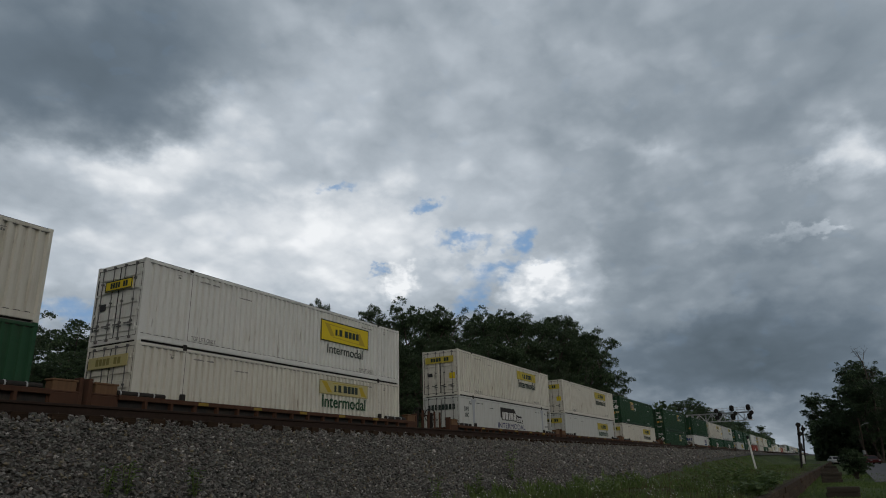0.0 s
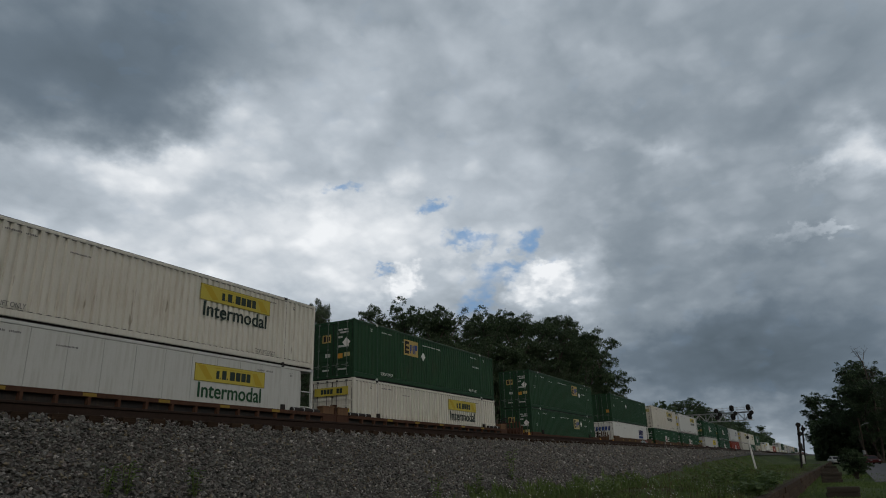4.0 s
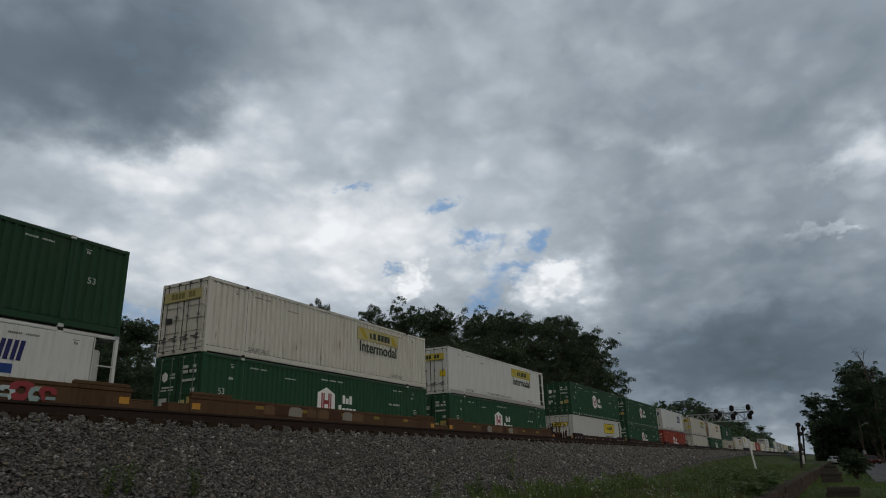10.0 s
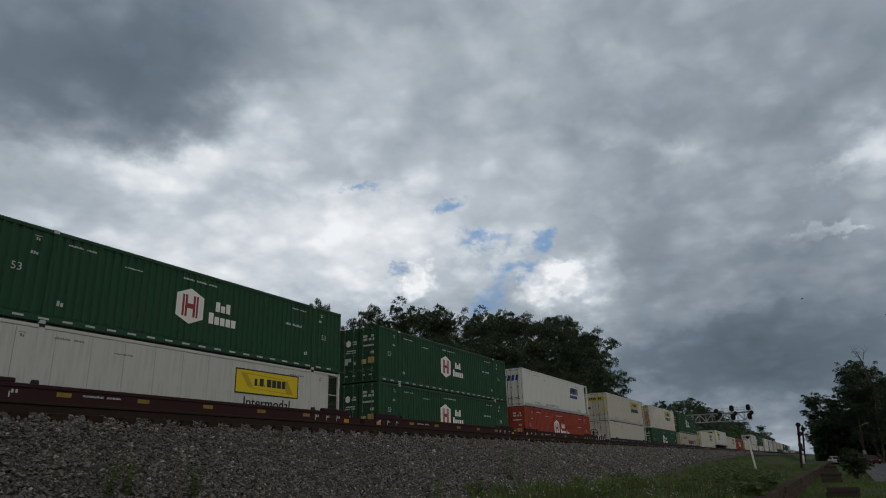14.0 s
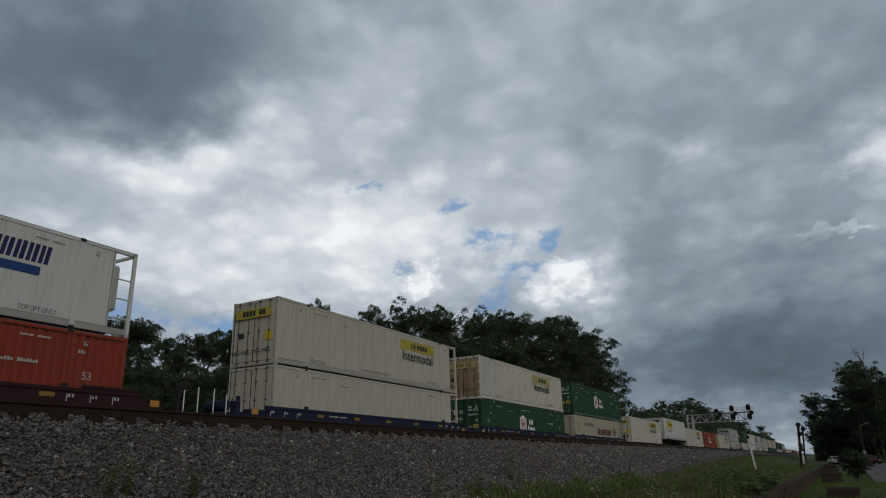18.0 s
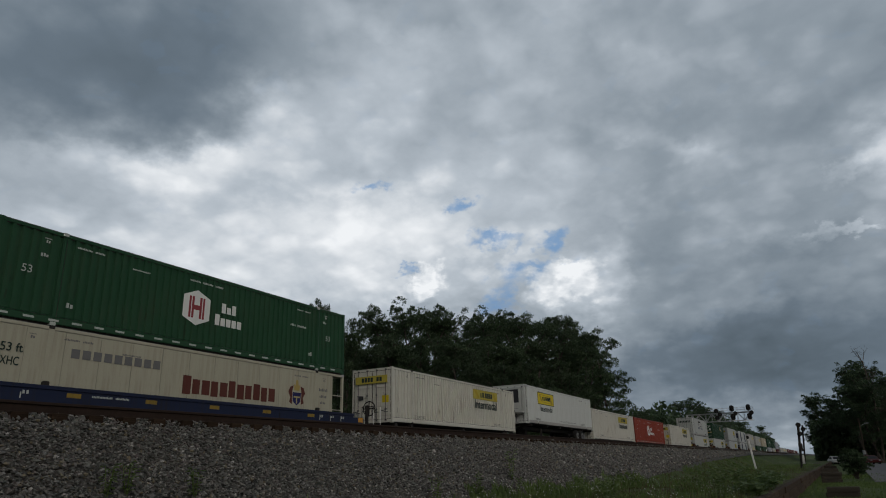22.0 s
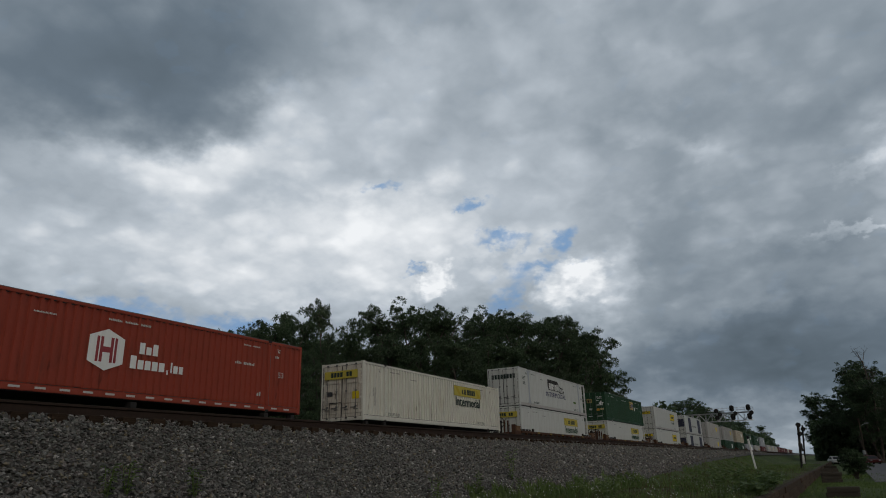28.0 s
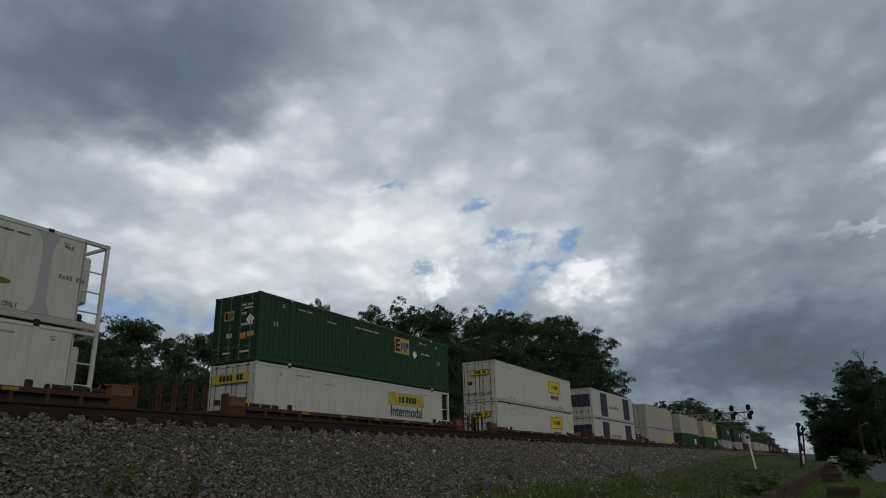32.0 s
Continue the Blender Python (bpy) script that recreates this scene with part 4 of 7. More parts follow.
def parcel_logo(c, z=1.68, x=10.2, drop=0.1, paint=None):
    """Yellow square with three block shapes and a white diamond placard."""
    b = part("sign_board", boxes((x, x + 1.48, -0.008, 0.01, z, z + 0.86)), paint or M_OCHREBOARD, c, "yellow square board with dark block shapes")
    part("block_shapes", boxes((x + 0.08, x + 0.5, -0.013, -0.008, z + 0.10, z + 0.26), (x + 0.08, x + 0.5, -0.013, -0.008, z + 0.36, z + 0.50), (x + 0.08, x + 0.5, -0.013, -0.008, z + 0.62, z + 0.78), (x + 0.08, x + 0.22, -0.013, -0.008, z + 0.26, z + 0.62)), M_BLACK, b)
    part("block_shapes", boxes((x + 0.6, x + 0.70, -0.013, -0.008, z + 0.14, z + 0.62), (x + 0.76, x + 0.84, -0.013, -0.008, z + 0.3, z + 0.62), (x + 0.90, x + 1.0, -0.013, -0.008, z + 0.14, z + 0.62), (x + 1.08, x + 1.18, -0.013, -0.008, z + 0.14, z + 0.66), (x + 1.18, x + 1.38, -0.013, -0.008, z + 0.36, z + 0.66)), M_BLUEINK, b)
    d = boxes((-0.17, 0.17, -0.008, 0.0, -0.17, 0.17))
    bmesh.ops.rotate(d, cent=(0, 0, 0), matrix=Matrix.Rotation(radians(45), 3, "Y"), verts=d.verts)
    bmesh.ops.translate(d, vec=(x + 2.05, -0.002, z + drop + 0.02), verts=d.verts)
    part("placard", d, M_WHITEINK, c, "white diamond placard")
    e = boxes((-0.008, 0.0, -0.17, 0.17, -0.17, 0.17))
    bmesh.ops.rotate(e, cent=(0, 0, 0), matrix=Matrix.Rotation(radians(45), 3, "X"), verts=e.verts)
    bmesh.ops.translate(e, vec=(-0.034, 0.45, 1.75), verts=e.verts)
    part("placard", e, M_WHITEINK, c)
    board = part("door_board", boxes((-0.036, -0.014, 1.42, 1.95, 1.82, 2.22)), M_OCHREBOARD, c, "golden board on the door")
    pieces("block_shape", [(-0.040, -0.037, 1.72, 1.88, 1.87, 2.17), (-0.040, -0.037, 1.59, 1.66, 1.87, 2.12), (-0.040, -0.037, 1.47, 1.54, 1.92, 2.12)], M_BLACK, board)
    part("door_notice", boxes((-0.036, -0.014, 0.68, 0.98, 0.98, 1.22)), M_NOTICE, c)
    part("door_notice", boxes((-0.036, -0.014, 0.24, 0.58, 1.04, 1.24)), M_PALEYELLOW, c)
    pieces("door_mark", [(-0.036, -0.014, 0.35, 0.62, 2.36, 2.44), (-0.036, -0.014, 0.70, 0.95, 2.36, 2.44), (-0.036, -0.014, 0.35, 0.85, 2.22, 2.30), (-0.036, -0.014, 0.70, 0.95, 1.98, 2.08), (-0.036, -0.014, 1.45, 1.75, 1.08, 1.26), (-0.036, -0.014, 0.30, 0.95, 1.52, 1.62), (-0.036, -0.014, 1.50, 1.90, 0.40, 0.48), (-0.036, -0.014, 0.40, 0.95, 0.40, 0.48)], M_FADEINK, c)
    bars(c, M_FADEINK, -0.004, (13.0, 1.9, 0.3, 0.1), (13.4, 1.9, 0.5, 0.1), (6.6, 2.42, 0.5, 0.07), (7.2, 2.42, 0.9, 0.07), (8.2, 2.42, 0.5, 0.07))


M_OCHREBOARD = painted("golden_board_paint", (0.40, 0.30, 0.10), (0.25, 0.18, 0.06), 0.3)
M_NOTICE = painted("orange_notice_paint", (0.5, 0.25, 0.04), (0.3, 0.2, 0.1), 0.3)


def hexagon_logo(c, z=1.55, x=7.2, firm=False):
    """White hexagonal shield with inner bars, and word-sized blocks beside it."""
    bm = bmesh.new()
    pts = [(0, 0.66), (0.62, 0.40), (0.62, -0.40), (0, -0.66), (-0.62, -0.40), (-0.62, 0.40)]
    bm.faces.new([bm.verts.new((x + a, -0.006, z + b)) for a, b in pts])
    shield = part("shield", bm, M_WHITEINK, c, "white hexagonal shield")
    ink = M_REDINK
    part("shield_letter", boxes((x - 0.36, x - 0.13, -0.011, -0.007, z - 0.40, z + 0.40), (x + 0.13, x + 0.36, -0.011, -0.007, z - 0.40, z + 0.40), (x - 0.13, x + 0.13, -0.011, -0.007, z - 0.09, z + 0.09)), ink, shield, "dark red block shape")
    for a in (-0.25, 0.25):
        part("shield_line", boxes((x + a - 0.018, x + a + 0.018, -0.014, -0.0112, z - 0.48, z + 0.48)), M_WHITEINK, shield)
    pieces("name_block", [(x + 1.2 + i * 0.26, x + 1.40 + i * 0.26, -0.008, -0.004, z + 0.02, z + (0.40 if i != 1 else 0.28)) for i in range(3)] + [(x + 0.9 + i * 0.28, x + 1.12 + i * 0.28, -0.008, -0.004, z - 0.48, z - 0.48 + (0.42 if i == 0 else 0.30)) for i in range(5)], M_WHITEINK, c)
    if firm:
        pieces("name_block", [(x + 2.34, x + 2.40, -0.008, -0.004, z - 0.55, z - 0.40), (x + 2.50, x + 2.56, -0.008, -0.004, z - 0.48, z - 0.12), (x + 2.62, x + 2.80, -0.008, -0.004, z - 0.48, z - 0.22), (x + 2.86, x + 3.02, -0.008, -0.004, z - 0.48, z - 0.22)], M_WHITEINK, c)
    bars(c, M_FADEINK, -0.004, (13.55, 0.60, 0.24, 0.16), (2.3, 0.60, 0.24, 0.16), (6.8, z + 0.95, 0.5, 0.07), (7.4, z + 0.95, 0.5, 0.07), (8.0, z + 0.95, 0.4, 0.07), (12.3, 1.75, 0.35, 0.1), (12.75, 1.75, 0.6, 0.1), (14.5, 2.2, 0.25, 0.1), (1.3, 2.0, 0.25, 0.1))
    lettering("53", 14.72, 1.42, 0.30, 0.23, M_FADEINK, c, bold=0.01)
    lettering("53", 0.82, 1.42, 0.30, 0.23, M_FADEINK, c, bold=0.01)
    part("door_notice", boxes((-0.036, -0.014, 0.28, 0.66, 0.98, 1.30)), M_OCHREBOARD, c, "golden notice on the door")
    part("door_notice", boxes((-0.036, -0.014, 0.78, 1.06, 0.96, 1.20)), M_PALEYELLOW, c, "faded notice on the door")
    rows = [(0.30, 0.46, 2.34, 2.46), (0.72, 0.98, 2.34, 2.46), (0.28, 0.62, 2.16, 2.28), (0.72, 0.98, 2.16, 2.28), (0.30, 0.98, 1.86, 1.95), (0.30, 0.50, 1.46, 1.60), (1.40, 1.66, 2.02, 2.09), (1.40, 1.66, 2.14, 2.21), (1.45, 2.05, 1.68, 1.74), (1.45, 1.70, 1.58, 1.63), (1.80, 2.10, 1.58, 1.63), (1.75, 2.15, 1.14, 1.32), (1.95, 2.15, 0.98, 1.14), (1.45, 1.60, 0.96, 1.12), (0.40, 0.60, 0.36, 0.42), (0.85, 1.0, 0.36, 0.42), (1.5, 1.65, 0.36, 0.42), (1.95, 2.1, 0.36, 0.42)]
    pieces("door_mark", [(-0.036, -0.014, a, b, u, v) for a, b, u, v in rows], M_FADEINK, c)
    bm = bmesh.new()
    bm.faces.new([bm.verts.new((-0.038, 1.92 + 0.17 * math.sin(k * 1.0472), 2.10 + 0.19 * math.cos(k * 1.0472))) for k in range(6)])
    part("door_emblem", bm, M_WHITEINK, c, "small white hexagon on the door")
    if c.children[0].data.materials[0] is not M_ORANGE:
        part("reflective_tape", boxes(*[(0.35 + i * 0.74, 0.67 + i * 0.74, -0.006, 0.0, 0.13, 0.19) for i in range(21)]), M_FADEINK, c, "broken strip of white reflective tape")["kind"] = "stuff"


def slanted_logo(c, z=1.76, x=10.97, doors=True):
    """Blue word-sized slanted blocks over a blue band."""
    for i in range(6):
        x0 = x + 0.06 + i * 0.365
        g = bmesh.new()
        g.faces.new([g.verts.new((x0 + a, -0.008, z + b)) for a, b in ((0, 0), (0.12, 0), (0.20, 0.57), (0.08, 0.57))])
        g.faces.new([g.verts.new((x0 + a, -0.008, z + b)) for a, b in ((0.17, 0), (0.30, 0), (0.38, 0.57), (0.25, 0.57))])
        part("name_block", g, M_NAVYINK, c, "navy slanted name block")
    part("name_band", boxes((x - 0.02, x + 2.0, -0.010, -0.004, z - 0.37, z - 0.11)), M_BLUEINK, c)
    if doors:
        g = bmesh.new()
        for i in range(6):
            y0 = 2.3 - i * 0.34
            g.faces.new([g.verts.new((-0.034, y0 - a, 1.95 + b)) for a, b in ((0, 0), (0.22, 0), (0.30, 0.42), (0.08, 0.42))])
        part("door_name", g, M_BLUEINK, c)["kind"] = "stuff"


M_BADGE = painted("green_badge_paint", (0.085, 0.15, 0.04), (0.12, 0.12, 0.08), 0.3)


def haulier_logo(c, z=1.42):
    """Pale letter-sized shapes with a black shade cast up and back, over the word."""
    tall = [(6.42, 6.84), (6.96, 7.38), (7.52, 7.66), (7.80, 8.30), (8.44, 8.76)]
    for k, (a, b) in enumerate(tall):
        bm = bmesh.new()
        ring = ((a - 0.07, z + 0.24), (b + 0.06, z + 0.24), (b + 0.06, z + 0.84), (b - 0.20, z + 1.10), (a - 0.28, z + 1.10), (a - 0.28, z + 0.96), (a - 0.07, z + 0.80))
        if k == 0:
            ring = ring[:5] + ((a - 0.30, z + 0.50),)
        bm.faces.new([bm.verts.new((p, -0.006 - 0.0006 * k, q)) for p, q in ring])
        shade = part("name_block", bm, M_BLACK, c, "black slanted name block")
        wide = round((b - a) / 0.19)
        step = (b - a + 0.05) / max(1, wide)
        stems = [(a + i * step, a + i * step + step - 0.05, z + 0.30, z + 0.80) for i in range(max(1, wide))]
        pieces("letter_block", [(p, q, -0.018, -0.013, u, v) for p, q, u, v in stems], M_WHITE, shade, "pale letter-sized block")
    for k, (a, b, h) in enumerate(((8.98, 9.09, 0.42), (9.22, 9.48, 0.34), (9.60, 9.84, 0.34), (9.92, 10.02, 0.10))):
        bm = bmesh.new()
        ring = ((a - 0.06, z + 0.16), (b + 0.05, z + 0.16), (b + 0.05, z + 0.24 + h), (b - 0.04, z + 0.31 + h), (a - 0.10, z + 0.31 + h), (a - 0.10, z + 0.24))
        bm.faces.new([bm.verts.new((p, -0.010 - 0.0006 * k, q)) for p, q in ring])
        shade = part("name_block", bm, M_BLACK, c, "black slanted name block")
        stems = [(a, b, z + 0.22, z + 0.18 + h)] if b - a < 0.2 else [(a, a + 0.10, z + 0.22, z + 0.18 + h), (b - 0.10, b, z + 0.22, z + 0.18 + h)]
        pieces("letter_block", [(p, q, -0.020, -0.016, u, v) for p, q, u, v in stems], M_WHITE, shade, "pale letter-sized block")
    lettering("INTERMODAL", 5.62, z - 0.30, 4.85, 0.36, M_NAVYINK, c, bold=0.012)
    bm = bmesh.new()
    bm.faces.new([bm.verts.new((12.85 + 0.42 * math.cos(k * 0.5236), -0.008, 1.03 + 0.10 * math.sin(k * 0.5236))) for k in range(12)])
    part("green_badge", bm, M_BADGE, c, "small green oval badge")
    lettering("53FT", 0.62, 1.98, 0.66, 0.26, M_INK, c, bold=0.02)
    lettering("XHC", 0.70, 1.60, 0.52, 0.26, M_INK, c, bold=0.02)
    g = bmesh.new()
    for i in range(8):
        box(g, -0.034, -0.016, 0.3 + i * 0.25, 0.47 + i * 0.25, 2.05, 2.38)
    part("door_name", g, M_INK, c)["kind"] = "stuff"
    bars(c, M_GREYINK, -0.004, (14.6, 1.45, 0.45, 0.14), (15.15, 1.45, 0.3, 0.14), (14.75, 2.4, 0.2, 0.12), (1.5, 2.4, 0.2, 0.12))


def script_logo(c, z=1.30):
    """Maroon script-sized name blocks with a crest, and grey blocks before them."""
    pieces("name_block", [(6.88 + i * 0.43, 6.88 + i * 0.43 + (0.33 if i % 2 else 0.36), -0.008, -0.002, z + (0.03 if i % 3 else 0.0), z + (0.65 if i in (0, 5, 8) else 0.55)) for i in range(11)], M_BROWNINK, c, "brown name block")
    x = 12.88
    shield = bmesh.new()
    shield.faces.new([shield.verts.new((x + a, -0.008, z + b)) for a, b in ((0, -0.02), (0.24, 0.14), (0.27, 0.52), (-0.27, 0.52), (-0.24, 0.14))])
    crest = part("crest", shield, M_NAVYINK, c, "navy crest shield")
    pieces("stripe", [(x - 0.20, x + 0.20, -0.012, -0.009, z + 0.30, z + 0.36), (x - 0.03, x + 0.03, -0.012, -0.009, z + 0.06, z + 0.30)], M_PALEYELLOW, crest, "pale yellow crest stripe")
    for way in (-1, 1):
        wing = bmesh.new()
        ring = [(0.29, 0.02), (0.46, 0.10), (0.40, 0.30), (0.54, 0.52), (0.42, 0.74), (0.22, 0.80), (0.29, 0.55)]
        wing.faces.new([wing.verts.new((x + way * a, -0.007, z + b)) for a, b in (ring if way > 0 else ring[::-1])])
        part("wing", wing, M_BROWNINK, crest, "maroon crest wing")
    crown = bmesh.new()
    ring = [(-0.16, 0.60), (0.16, 0.60), (0.20, 0.88), (0.10, 0.80), (0.06, 1.04), (-0.06, 1.04), (-0.10, 0.80), (-0.20, 0.88)]
    crown.faces.new([crown.verts.new((x + a, -0.009, z + b)) for a, b in ring])
    part("crown", crown, M_OCHREBOARD, crest, "gold crest top")
    bars(c, M_GREYINK, -0.004, (14.35, 2.0, 0.62, 0.13), (14.4, 1.72, 0.5, 0.11), (14.45, 1.45, 0.38, 0.11))
    pieces("name_block", [(2.68 + i * 0.365, 2.95 + i * 0.365, -0.008, -0.002, z + 0.72, z + 1.0) for i in range(9)], M_GREYINK, c, "blue-grey name block")
    lettering("53 ft", 0.62, 2.0, 0.62, 0.24, M_INK, c, bold=0.02)
    lettering("XHC", 0.66, 1.62, 0.52, 0.24, M_INK, c, bold=0.02)


# ---- railway cars (local: x along, y = 0 near container face, z = 0 top of rail) ----
def wheel():
    bm = bmesh.new()
    for y0, y1, r in ((0.0, 0.035, 0.455), (0.035, 0.135, 0.42)):
        tube(bm, (0, y0, 0), (0, y1, 0), r, sides=20)
    tube(bm, (0, -0.06, 0), (0, 0.0, 0), 0.12, sides=10)
    return bm


def side_frame():
    bm = boxes((-1.25, 1.25, -0.07, 0.07, 0.50, 0.66), (-0.45, 0.45, -0.07, 0.07, 0.12, 0.26), (-1.12, -0.72, -0.10, 0.10, 0.30, 0.60), (0.72, 1.12, -0.10, 0.10, 0.30, 0.60), bevel=0.02)
    for s in (-1, 1):
        tube(bm, (s * 0.85, 0, 0.52), (s * 0.38, 0, 0.2), 0.07, sides=6)
        tube(bm, (s * 0.25, 0, 0.24), (s * 0.25, 0, 0.52), 0.09, sides=8)
    return bm


def bogie(car, x):
    b = link("bogie", shared("bolster", lambda: boxes((-0.2, 0.2, -1.0, 1.0, 0.45, 0.72), bevel=0.03), M_BLACK), None, car, at=(x, WID / 2, 0))
    for y in (-1.0, 1.0):
        link("side_frame", shared("side_frame", side_frame, M_BLACK), None, b, at=(0, y, 0))
    for dx in (-0.9, 0.9):
        link("axle", shared("axle", lambda: tubes(0.075, ((0, -0.8, 0.42), (0, 0.8, 0.42)), sides=10), M_RAILRUST), None, b, at=(dx, 0, 0))
        for y, turn in ((-0.72, 0), (0.72, 180)):
            w = link("wheel", shared("wheel", wheel, M_RAILRUST), None, b, at=(dx, y, 0.42))
            w.rotation_euler = (0, 0, radians(180 - turn))


def coupler(car, x, way):
    part("coupler", boxes((min(x, x + way * 1.1), max(x, x + way * 1.1), WID / 2 - 0.09, WID / 2 + 0.09, 0.72, 0.94), (min(x + way * 0.95, x + way * 1.3), max(x + way * 0.95, x + way * 1.3), WID / 2 - 0.17, WID / 2 + 0.17, 0.68, 0.98), bevel=0.03), M_BLACK, car)
    part("air_hose", tubes(0.03, ((x + way * 0.5, WID / 2 - 0.4, 0.75), (x + way * 1.0, WID / 2 - 0.35, 0.4)), ((x + way * 1.0, WID / 2 - 0.35, 0.4), (x + way * 1.4, WID / 2 - 0.35, 0.6)), sides=6), M_RUBBER, car)


TAN_L = "faded tan solid-sided well car"
M_REFLECT = painted("worn_amber_reflector", (0.25, 0.17, 0.03), (0.10, 0.07, 0.03), 0.6)
M_PATCH = painted("chalky_grey_patch_paint", (0.24, 0.22, 0.19), (0.12, 0.09, 0.06), 0.5)
GRAFFITI_L = "faded tan solid-sided well car with graffiti"


def well_car(material, label, solid, left_free, right_free):
    """One well unit under a 53 ft stack."""
    car = thing("well_car", label, "railway car", "well cars of the train")
    x0, x1 = -0.55, L53 + 0.55
    top = 1.62 if material is M_YCAR else 1.49 if solid and material is not M_RUST else 1.28 if solid else 1.40
    for y in (-0.20, WID + 0.05):
        if solid:
            link("side_sill", shared("solid_sill%.2f" % top, lambda: boxes((x0, x1, 0.0, 0.10, 0.30, top - 0.12), (x0, x1, -0.03, 0.15, top - 0.12, top), (x0, x1, -0.05, 0.15, 0.22, 0.34), bevel=0.015), material), None, car, at=(0, y, 0))
        else:
            link("side_sill", shared("open_sill", lambda: boxes((x0, x1, -0.03, 0.15, 1.25, 1.40), (x0, x1, -0.06, 0.15, 0.22, 0.40), bevel=0.012), material), None, car, at=(0, y, 0))
            # black paint here stands in for the deep shade below the top chord
            link("web", shared("sill_web", lambda: boxes((x0, x1, 0.12, 0.15, 0.38, 1.26)), M_BLACK), None, car, "recessed web plate, coloured black for the shade under the chord", at=(0, y, 0))
            rib = shared("sill_rib", lambda: boxes((-0.05, 0.05, -0.04, 0.13, 0.38, 1.26), bevel=0.008), material)
            for i in range(16):
                link("sill_rib", rib, None, car, at=(0.45 + i * 1.017, y, 0))
    for x in (0.2, 1.98, 8.0, L53 - 1.98, L53 - 0.2):
        link("cross_bearer", shared("cross_bearer", lambda: boxes((-0.15, 0.15, -0.1, WID + 0.1, 0.22, 0.34), bevel=0.01), material), None, car, at=(x, 0, 0))
    for end, free, way in ((x0, left_free, -1), (x1, right_free, 1)):
        reach = 2.7 if free else 1.0
        a, b = sorted((end, end + way * reach))
        part("end_platform", boxes((a, b, 0.75, WID - 0.75, 0.60, 0.96), (a, b, 0.10, WID - 0.10, 0.98, 1.05), bevel=0.015), material, car)
        part("end_bulkhead", boxes((end - 0.06, end + 0.06, -0.12, WID + 0.12, 0.3, 1.34), bevel=0.02), material, car)
        a2, b2 = sorted((end, end + way * min(reach, 0.9)))
        link("end_block", shared("end_block%d" % solid, lambda: boxes((-0.45, 0.45, -0.16, -0.06, 0.60, 1.26 if solid else 1.34), (-0.45, 0.45, -0.16, 0.22, 1.26 if solid else 1.34, 1.32 if solid else 1.40), (-0.45, -0.36, -0.06, 0.2, 0.6, 1.26), (0.36, 0.45, -0.06, 0.2, 0.6, 1.26), bevel=0.015), material), None, car, at=((a2 + b2) / 2, 0, 0))
        link("guide", shared("guide", lambda: boxes((-0.10, 0.10, -0.16, -0.02, 1.30, 1.62), bevel=0.03), M_BLACK), None, car, at=(1.98 if way < 0 else L53 - 1.98, 0, 0))
        # raised box along the sill end
        if not solid:
            rod = link("lock_rod", shared("lock_rod", lambda: tubes(0.085, ((-1.05, -0.12, 1.46), (0.75, -0.12, 1.46)), sides=10), M_BLACK), None, car, "dark steel rod along the sill end", at=(end - way * 1.0, 0, 0))
            for k in (-0.95, -0.3, 0.3):
                link("collar", shared("rod_collar", lambda: tubes(0.10, ((-0.02, -0.12, 1.46), (0.02, -0.12, 1.46)), sides=10), M_STEEL), None, rod, at=(k, 0, 0))
            link("end_post", shared("end_post", lambda: boxes((-0.07, 0.07, -0.14, 0.16, 0.9, 1.82), bevel=0.015), material), None, car, at=(end + way * 0.95, 0, 0))
            link("end_box", shared("end_box", lambda: boxes((-0.38, 0.38, -0.15, 0.20, 1.36, 1.70), (-0.42, 0.42, -0.17, 0.22, 1.66, 1.73), bevel=0.02), M_TANSTEEL), None, car, "worn tan steel box", at=(end + way * 0.42, 0, 0))
        elif material is not M_BLUECAR:
            link("sill_box", shared("sill_box", lambda: boxes((-0.95, 0.95, -0.20, 0.0, 0.0, 0.13), bevel=0.03), material), None, car, at=(end - way * 1.0, 0, top))
        if free:
            c = end + way * 1.75
            bogie(car, c)
            coupler(car, end + way * 2.3, way)
            xx = end + way * 2.55
            pale = material in (M_MAROON, M_BLUECAR)
            for k, dx in enumerate((0.0, 0.62)):
                xs = xx - way * dx
                if pale:
                    part("grab_iron", tubes(0.022, ((xs, 0.02, 0.3), (xs, 0.02, 1.95 - 0.15 * k)), sides=6), M_POSTWHITE, car, "white upright grab iron")
                else:
                    part("ladder", boxes((xs - 0.085, xs - 0.035, 0.0, 0.05, 0.3, 2.05), (xs + 0.035, xs + 0.085, 0.0, 0.05, 0.3, 2.05), *[(xs - 0.04, xs + 0.04, 0.01, 0.03, z, z + 0.03) for z in (0.5, 0.85, 1.2, 1.55, 1.9)]), material, car)
            if material is M_MAROON and way < 0:
                bent = [(xx, 0.02, 1.95), (xx - way * 0.12, 0.02, 2.15), (xx - way * 0.5, 0.05, 2.30), (xx - way * 1.3, 0.1, 2.36), (xx - way * 1.6, 0.1, 2.30), (xx - way * 1.6, 0.1, 1.3)]
                part("hand_rail", tubes(0.022, *zip(bent, bent[1:]), sides=6), M_POSTWHITE, car, "white bent hand rail")
            elif not pale:
                part("hand_rail", tubes(0.02, ((xx, 0.5, 1.9), (xx, WID - 0.5, 1.9)), ((xx, WID - 0.5, 1.0), (xx, WID - 0.5, 1.9)), ((xx, 0.5, 1.0), (xx, 0.5, 1.9)), sides=6), material, car)
